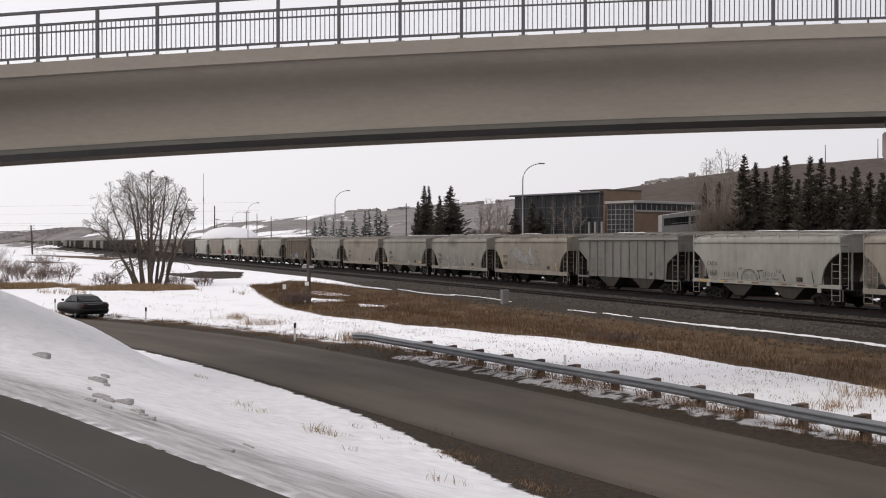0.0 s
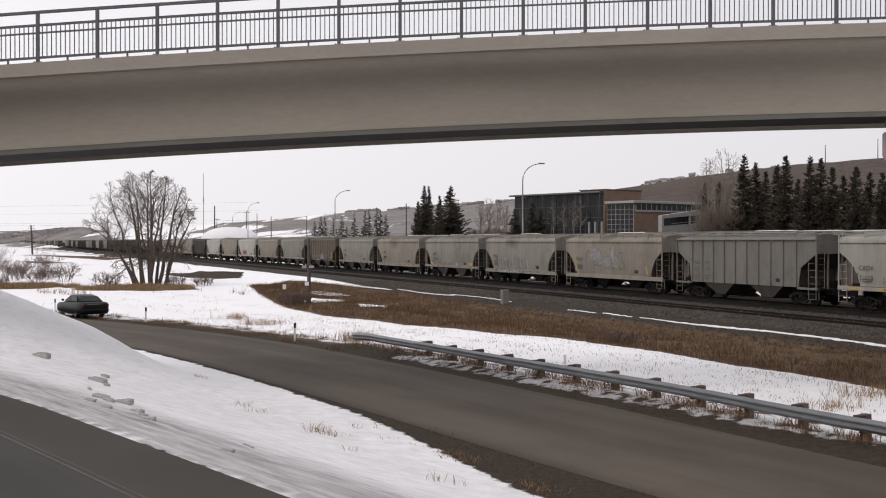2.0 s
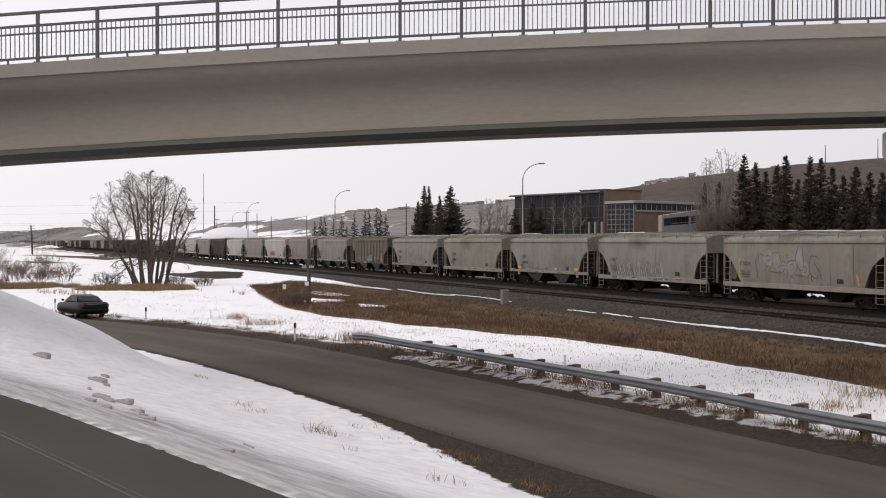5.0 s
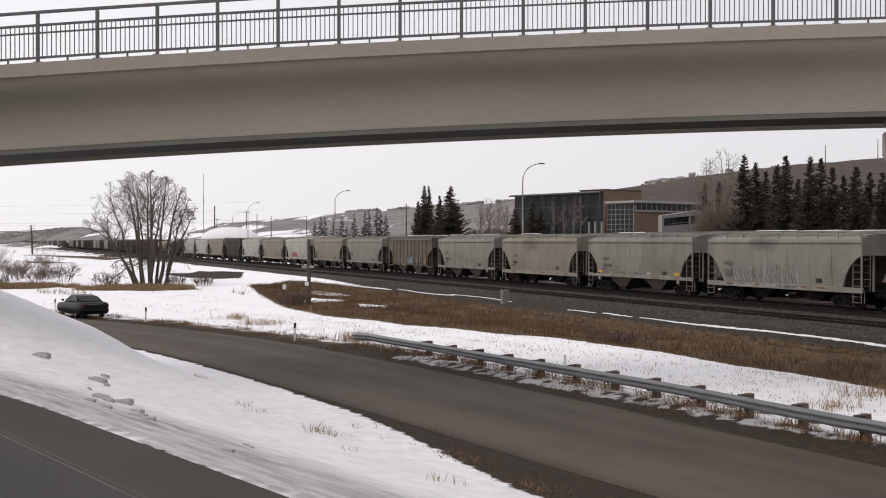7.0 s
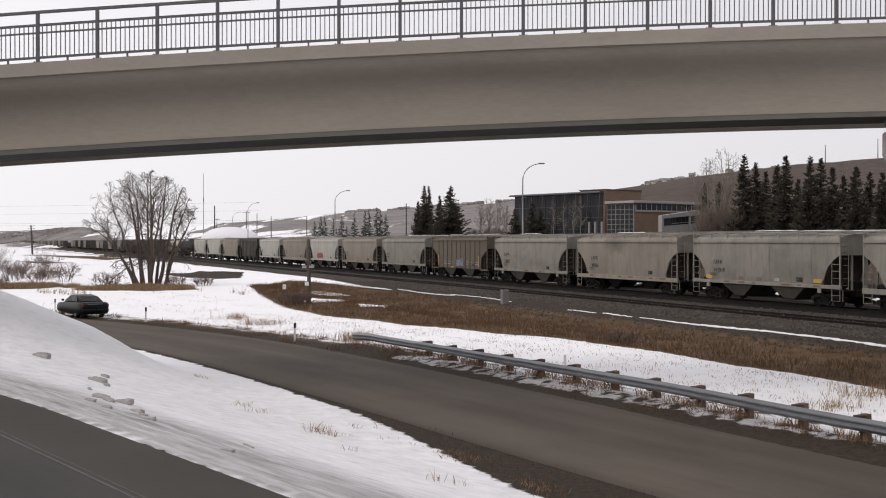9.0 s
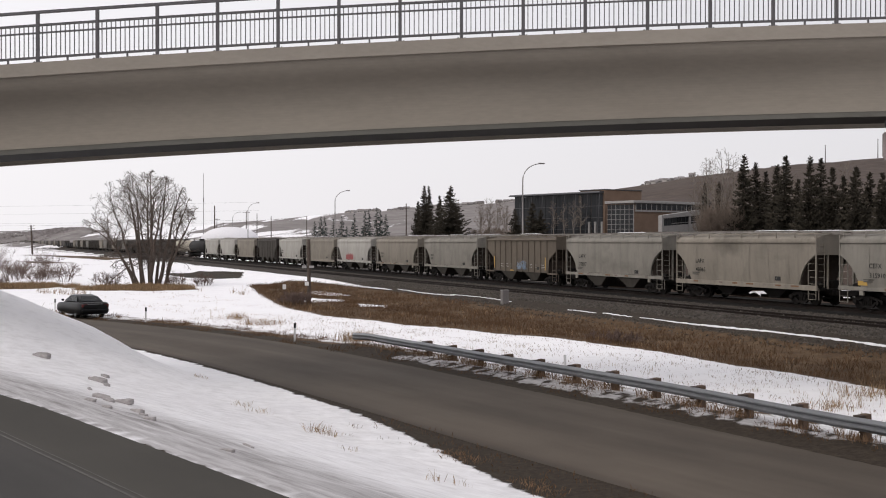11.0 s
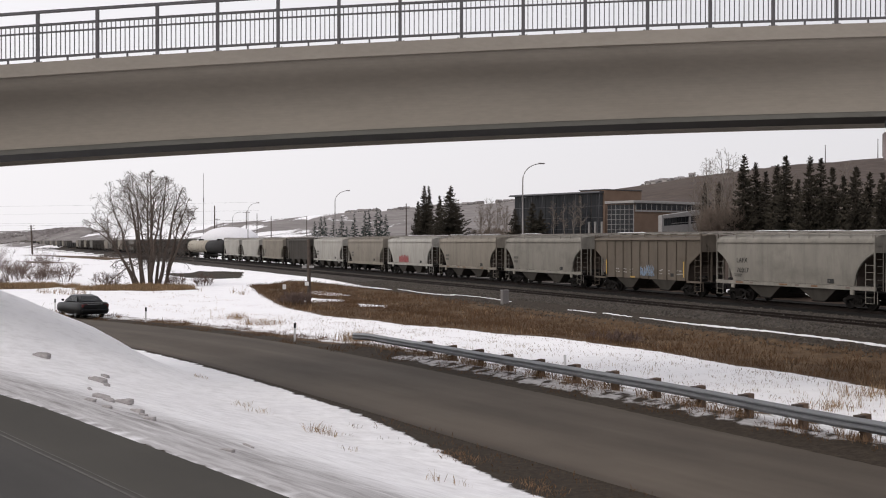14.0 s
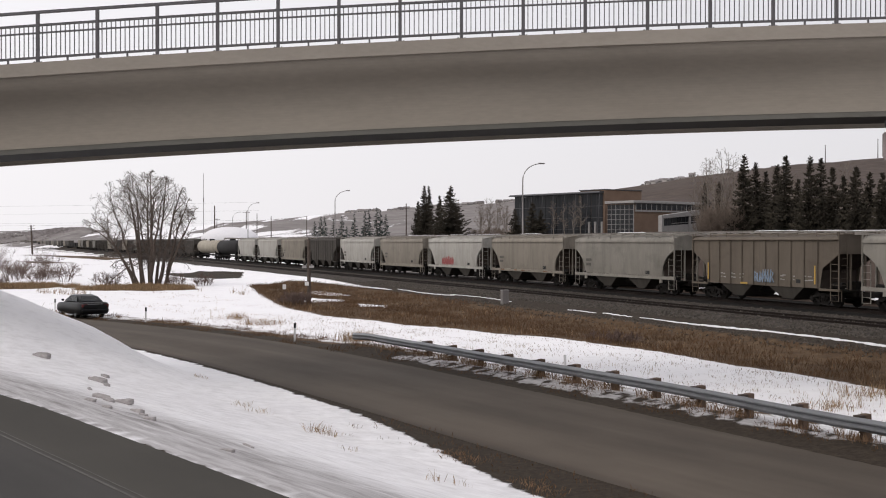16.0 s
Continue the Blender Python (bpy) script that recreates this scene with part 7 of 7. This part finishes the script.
def street_lamp(u, across, h, reach=2.6):
    x, y = by_view(u, across)
    ob = new("street_lamp")
    ob.matrix_basis = Matrix.Translation((x, y, land_z(x, y))) @ Matrix.Rotation(0.25, 4, "Z")
    bm = bmesh.new()
    pts = [(0, 0, -0.3), (0, 0, h * 0.5), (0, 0, h - 2.2)] + [(reach * (1 - math.cos(a)), 0, h - 2.2 + 2.2 * math.sin(a)) for a in np.linspace(0.2, 1.45, 7)]
    tube(bm, pts, [0.12, 0.10, 0.085] + [0.07 - 0.003 * k for k in range(7)], 8)
    part("pole", bm, M["lamp_steel"], ob, smooth=True)
    ex = pts[-1]
    part("lamp_head", boxes((ex[0] - 0.1, ex[0] + 0.75, -0.16, 0.16, ex[2] - 0.06, ex[2] + 0.12), bevel=0.05), M["lamp_steel"], ob)
    part("base", boxes((-0.22, 0.22, -0.22, 0.22, -0.3, 0.3), bevel=0.03), M["concrete"], ob)
    tagged(ob, "grey steel street lamp with a curved arm", "street lamp", "highway lamps")


for u, ac in ((0.0705, 66), (-0.0955, 66), (-0.1725, 66), (-0.186, 82)):
    street_lamp(u, ac, 9.75)


def utility_pole(x, y, h, arms=1, wires=False, radius=0.14, lean=0.0):
    ob = new("utility_pole")
    ob.matrix_basis = pose(x, y, land_z(x, y), 0, lean, 25)
    bm = bmesh.new()
    tube(bm, [(0, 0, -0.5), (0, 0, h * 0.5), (0, 0, h)], [radius * 1.15, radius, radius * 0.8], 8)
    part("pole", bm, M["pole_wood"], ob)
    for k in range(arms):
        z = h - 0.4 - 1.0 * k
        part("crossarm", boxes((-1.2, 1.2, -0.06, 0.06, z - 0.06, z + 0.06)), M["pole_wood"], ob)
        for a in (-1.1, -0.4, 0.4, 1.1):
            part("insulator", boxes((a - 0.05, a + 0.05, -0.05, 0.05, z + 0.06, z + 0.24)), M["lamp_steel"], ob)
    tagged(ob, "weathered wooden utility pole", "utility pole", "utility poles")
    return x, y, land_z(x, y) + h


def build_poles():
    tops = []
    for u, ac, h, arms, r in ((-0.202, 70, 11.0, 0, 0.22), (-0.2, 88, 8.6, 1, 0.14), (-0.1945, 92, 7.0, 0, 0.12), (-0.174, 80, 9.4, 1, 0.14), (-0.1645, 84, 8.6, 0, 0.14), (-0.152, 84, 7.4, 0, 0.14), (-0.1205, 86, 6.6, 0, 0.12), (-0.0325, 80, 7.2, 0, 0.12)):
        x, y = by_view(u, ac)
        tops.append(utility_pole(x, y, h, arms, radius=r))
    left = utility_pole(-154, 424, 11.0, 2, radius=0.3, lean=-2.5)
    ridge = [utility_pole(0.338 * 1500, 1500, 26, 2, radius=0.5), utility_pole(0.3845 * 1500, 1500, 28, 2, radius=0.5)]
    # tall radio mast
    m = new("radio_mast")
    m.matrix_basis = pose(-0.2118 * 420, 420, land_z(-0.2118 * 420, 420))
    bm = bmesh.new()
    tube(bm, [(0, 0, -1), (0, 0, 24.5)], [0.15, 0.08], 5)
    part("mast", bm, M["lamp_steel"], m)
    bm = bmesh.new()
    box(bm, -0.2, 0.2, -0.15, 0.15, 14, 15.4)
    part("antenna", bm, M["lamp_steel"], m)
    tagged(m, "tall thin grey radio mast", "mast")
    # wires across the valley
    for k, z in enumerate((17.5, 14.6, 11.2, 10.4)):
        cu = bpy.data.curves.new("wire", "CURVE")
        cu.dimensions, cu.bevel_depth, cu.bevel_resolution = "3D", 0.02, 0
        sp = cu.splines.new("POLY")
        sp.points.add(24)
        for i in range(25):
            t = i / 24
            sp.points[i].co = (-300 + 235 * t, 430 - 30 * t, z + 1.2 - 1.2 * math.sin(math.pi * t), 1)
        ob = new("wire", cu)
        cu.materials.append(M["lamp_steel"])
        tagged(ob, "thin overhead power line wire", "wire", "overhead wires")


build_poles()


# ---- building with the glass front ----
def build_building():
    b = new("glass_fronted_building")
    b.matrix_basis = Matrix.Translation((23.27, 165.0, 5.75)) @ Matrix.Rotation(radians(128.3), 4, "Z")
    tagged(b, "low modern building with a glass front and tan brick", "building")
    # local x along the glass front, local y out of it towards the railway
    L_, H = 19.5, 6.35
    part("wall", boxes((5.05, L_, -8, -0.41, -2.5, H - 0.35)), M["dark_metal"], b)
    bm = bmesh.new()
    prism(bm, [(-8.0, H - 0.16), (0.7, H - 0.16), (0.7, H - 0.04), (0.3, H + 0.12), (-8.0, H + 0.12)], 0, 0.1, L_ + 0.3)
    part("roof", bm, M["dark_metal"], b, "thin dark overhanging roof")
    bays = 8
    step = (L_ - 0.2) / bays
    for k in range(bays):
        x0 = 0.2 + step * k
        win = new("window")
        win.parent = b
        for j, (z0, z1) in enumerate(((-1.5, 0.9), (0.96, 2.6), (2.66, 4.3), (4.36, H - 0.18))):
            part("pane", boxes((x0 + 0.06, x0 + step - 0.06, -0.36, -0.30, z0, z1)), M["window"], win)
        part("mullion", boxes((x0 + step * 0.5 - 0.018, x0 + step * 0.5 + 0.018, -0.298, -0.26, -1.6, H - 0.17)), M["dark_metal"], win)
        for z in (0.93, 2.63, 4.33):
            part("transom", boxes((x0 + 0.08, x0 + step - 0.08, -0.298, -0.21, z - 0.04, z + 0.04)), M["dark_metal"], win)
        bm = bmesh.new()
        tube(bm, [(x0 + 0.05, 0.9, -1.6), (x0 + 0.05, 0.3, H - 0.16)], 0.05 if k % 2 else 0.085, 8)
        part("column", bm, M["dark_metal"], b)
    for x in (-1.7, -2.9, -4.2):
        bm = bmesh.new()
        tube(bm, [(x, 4.5, -1.5), (x, 4.5, 1.9)], 0.17, 10)
        part("bollard", bm, M["trim_white"], b)
    # brick tower at the corner
    part("wall", boxes((-0.05, 5.0, -8.4, -0.42, -2.5, H + 0.3), bevel=0.04), M["brick"], b, "tan brick wall")
    part("coping", boxes((-0.15, 5.1, -8.5, -0.3, H + 0.302, H + 0.42)), M["dark_metal"], b)
    # lower wing towards the railway
    wx, wy, wh = -13.06, 7.67, 4.5
    part("wall", boxes((wx, wx + 4.85, -7.5, wy, -2.5, wh - 0.35)), M["brick"], b, "tan brick wall")
    part("wall", boxes((wx + 4.87, -0.65, -7.5, -1.0, -2.5, wh - 0.36)), M["brick"], b, "tan brick wall")
    part("roof_band", boxes((wx - 0.4, wx + 4.95, -7.8, wy + 0.4, wh - 0.30, wh + 0.05), bevel=0.03), M["trim_white"], b, "pale metal roof edge")
    win = new("window")
    win.parent = b
    for i in range(6):
        a, c = wx + 4.8 * i / 6, wx + 4.8 * (i + 1) / 6
        for j in range(8):
            z0 = -1.2 + 0.66 * j
            if z0 + 0.6 < wh - 0.3:
                part("pane", boxes((a + 0.05, c - 0.05, wy + 0.01, wy + 0.05, z0, z0 + 0.6)), M["window"], win)
        part("mullion", boxes((a - 0.025, a + 0.025, wy + 0.01, wy + 0.12, -1.5, wh - 0.32)), M["trim_white"], win)
    for j in range(8):
        z = -1.23 + 0.66 * j
        part("transom", boxes((wx, wx + 4.8, wy + 0.052, wy + 0.11, z - 0.025, z + 0.025)), M["trim_white"], win)
    # clerestory strip above the brick of the end face
    win = new("window")
    win.parent = b
    for i in range(14):
        a, c = wy - 0.3 - 14.4 * (i + 1) / 14, wy - 0.3 - 14.4 * i / 14
        part("pane", boxes((wx - 0.05, wx - 0.01, a + 0.05, c - 0.05, wh - 1.15, wh - 0.36)), M["window"], win)
        part("mullion", boxes((wx - 0.10, wx - 0.01, c - 0.05, c + 0.05, wh - 1.2, wh - 0.32)), M["trim_white"], win)
    part("band", boxes((wx - 0.16, wx - 0.01, -7.0, wy - 0.2, wh - 1.42, wh - 1.22)), M["trim_white"], b)
    # entrance pavilion under a slanted pale roof
    top = lambda y: 2.32 + 0.73 * (12.6 - y) / 6.6
    soffit = lambda y: 1.92 + 0.50 * (12.6 - y) / 6.6
    sill = lambda y: 0.98 + 0.43 * (12.6 - y) / 6.6
    bm = bmesh.new()
    prism(bm, [(12.6, soffit(12.6)), (12.6, top(12.6)), (5.0, top(5.0)), (5.0, soffit(5.0))], 0, -22.1, -21.5)
    part("canopy", bm, M["trim_white"], b, "slanted pale metal canopy")
    part("pillar", boxes((-22.1, -21.52, 12.25, 12.6, -2.0, soffit(12.6) - 0.002)), M["trim_white"], b)
    part("pillar", boxes((-22.12, -21.95, 7.1, 7.4, -2.0, soffit(7.4) - 0.002)), M["trim_white"], b)
    bm = bmesh.new()
    prism(bm, [(12.24, -2.0), (12.24, sill(12.24)), (5.05, sill(5.05)), (5.05, -2.0)], 0, -21.93, -21.6)
    part("wall", bm, M["trim_white"], b, "pale grey wall under the windows")
    for k in range(8):
        y0, y1 = 12.2 - 0.88 * k, 12.2 - 0.88 * (k + 1) + 0.07
        bm = bmesh.new()
        prism(bm, [(y0, sill(y0)), (y0, soffit(y0)), (y1, soffit(y1)), (y1, sill(y1))], 0, -21.84, -21.78)
        part("pane", bm, M["window"], b)
        part("mullion", boxes((-21.9, -21.76, y1 - 0.068, y1 - 0.002, sill(y1), soffit(y1) - 0.03)), M["dark_metal"], b)
    bm = bmesh.new()
    prism(bm, [(10.6, sill(10.6) + 0.2), (10.6, sill(10.6) + 0.27), (5.05, sill(5.05) + 0.27), (5.05, sill(5.05) + 0.2)], 0, -21.94, -21.9)
    part("transom", bm, M["trim_white"], b)


build_building()


# ---- houses along the ridge ----
def house_model():
    h = new("house")
    part("wall", boxes((-3.8, 3.8, -3.2, 3.2, -3, 3.6)), M["house_wall"], h)
    bm = bmesh.new()
    prism(bm, [(-3.7, 3.5), (3.7, 3.5), (0, 5.9)], 0, -4.2, 4.2)
    part("roof", bm, M["house_roof"], h)
    for x in (-2.3, 0, 2.3):
        for z in (0.4, 2.1):
            part("window", boxes((x - 0.5, x + 0.5, -3.26, -3.203, z, z + 1.0)), M["window"], h)
    return h


def build_houses():
    rnd = random.Random(14)
    first = house_model()
    spots = []
    for u0, u1, n in ((-0.088, 0.062, 44), (0.178, 0.228, 20), (0.255, 0.30, 6)):
        for k in range(n):
            if rnd.random() < 0.22:
                continue
            u = u0 + (u1 - u0) * (k + rnd.uniform(-0.6, 0.6)) / (n - 1)
            y = 1590 / (1 + 0.15 * u) + rnd.uniform(-160, 15)
            spots.append((u * y, y))
    for k, (x, y) in enumerate(spots):
        m = pose(x, y, land_z(x, y) - rnd.uniform(1.0, 2.2), 0, 0, rnd.uniform(-50, 50))
        ob = first if k == 0 else copy_thing(first, m)
        if k == 0:
            ob.matrix_basis = m
        tagged(ob, "distant pale two-storey house on the ridge", "house", "houses on the ridge")


build_houses()


def build_snow_mound():
    """A long white dome beyond the highway."""
    bm = bmesh.new()
    rnd = random.Random(3)
    cx, cy = -62.8, 333.0
    z0 = land_z(cx, cy) - 0.8
    secs = []
    for i in range(13):
        t = i / 12
        r = math.sin(t * math.pi / 2)
        secs.append([(cx + math.cos(a) * 8.6 * r * (1 + 0.02 * math.sin(3 * a)), cy + math.sin(a) * 7 * r, z0 + 4.5 * math.cos(t * math.pi / 2) ** 0.8) for a in np.linspace(0, math.tau, 33)[:-1]])
    secs[0] = [(p[0] + 0.001 * math.cos(k), p[1] + 0.001 * math.sin(k), p[2]) for k, p in enumerate(secs[0])]
    loft(bm, secs)
    tagged(part("snow_mound", bm, M["snow"], smooth=True), "smooth white snow-covered mound beyond the highway", "mound")


build_snow_mound()


def build_hanging_sign():
    x = 13.49
    y = bridge_y(x) + 0.9
    ob = new("hanging_sign")
    z = bridge_z(x) - 2.9
    ob.matrix_basis = pose(x, y, z)
    m = mat("weathered_sign_back", (0.30, 0.25, 0.24), 0.6, 0.2, var=0.2, scale=2, bump=0.02)
    bm = bmesh.new()
    prism(bm, [(-0.12, -1.08), (-0.12, -0.42), (-0.06, -0.35), (0.9, -0.35), (0.9, -1.2), (-0.04, -1.2)], 1, -0.03, 0.03)
    part("panel", bm, m, ob)
    part("bracket", boxes((-0.05, 0.8, -0.05, 0.05, -0.22, 0.0), bevel=0.01), M["rail_paint"], ob)
    part("hanger", boxes((0.3, 0.4, -0.03, 0.03, -0.36, -0.2)), M["rail_paint"], ob)
    tagged(ob, "dull reddish sign panel hung under the bridge", "sign")


build_hanging_sign()


# ---- lumps of ploughed snow on the bank ----
def build_lumps():
    rnd = random.Random(31)

    def lump(x, y, l, w, h, turn):
        bm = bmesh.new()
        v = bmesh.ops.create_icosphere(bm, subdivisions=3, radius=0.5)["verts"]
        s = rnd.uniform(0, 50)
        for q in v:
            c = q.co.copy()
            c = Vector([math.copysign(abs(a * 2) ** 0.36 / 2, a) for a in c])
            c *= 1 + 0.22 * noise.noise(c * 2.6 + Vector((s, 0, 0)))
            q.co = Vector((c.x * l * 1.15, c.y * w * 0.7, c.z * h * 0.75))
        ob = part("snow_lump", bm, M["dirty_snow"], smooth=True)
        ob.matrix_basis = pose(x, y, land_z(x, y) + h * 0.08, rnd.uniform(-8, 8), rnd.uniform(-8, 8), turn)
        tagged(ob, "grimy lump of ploughed snow on the bank", "snow lump", "snow lumps")
    for row in LUMPS:
        lump(*row)


LUMPS = [(-12.25, 34.5, 0.50, 0.30, 0.30, 160), (-9.62, 31.5, 0.55, 0.28, 0.24, 150), (-9.9, 33.1, 0.28, 0.2, 0.16, 140), (-9.2, 30.9, 0.25, 0.2, 0.14, 120), (-7.34, 23.5, 0.26, 0.16, 0.12, 150),
         (-7.62, 25.2, 0.42, 0.24, 0.20, 150), (-7.25, 24.5, 0.34, 0.2, 0.15, 130), (-7.0, 24.7, 0.52, 0.22, 0.2, 150), (-6.58, 22.1, 0.25, 0.14, 0.1, 140), (-6.15, 22.7, 0.42, 0.2, 0.15, 130), (-5.35, 20.6, 0.22, 0.16, 0.12, 150),
         (-3.25, 17.0, 0.30, 0.1, 0.07, 140), (-3.28, 19.0, 0.28, 0.08, 0.06, 130), (-5.7, 21.5, 0.2, 0.12, 0.08, 140), (-8.6, 27.5, 0.18, 0.12, 0.09, 120)]
build_lumps()


build_tracks()


def motions():
    for car, along in TRAIN:
        walk(car, [(t, track_frame(along - run_of_train(t), ACROSS_TRAIN, RAIL_TRAIN)) for t in range(17)])
        # the wheels of the cars that pass close by turn with the rails
        if along - run_of_train(16.0) < 110:
            for ws in car.children_recursive:
                if "spins" in ws:
                    base = ws.matrix_basis.copy()
                    walk(ws, [(k / 15, base @ Matrix.Rotation(-run_of_train(k / 15) / 0.46, 4, "Y")) for k in range(241)])


motions()
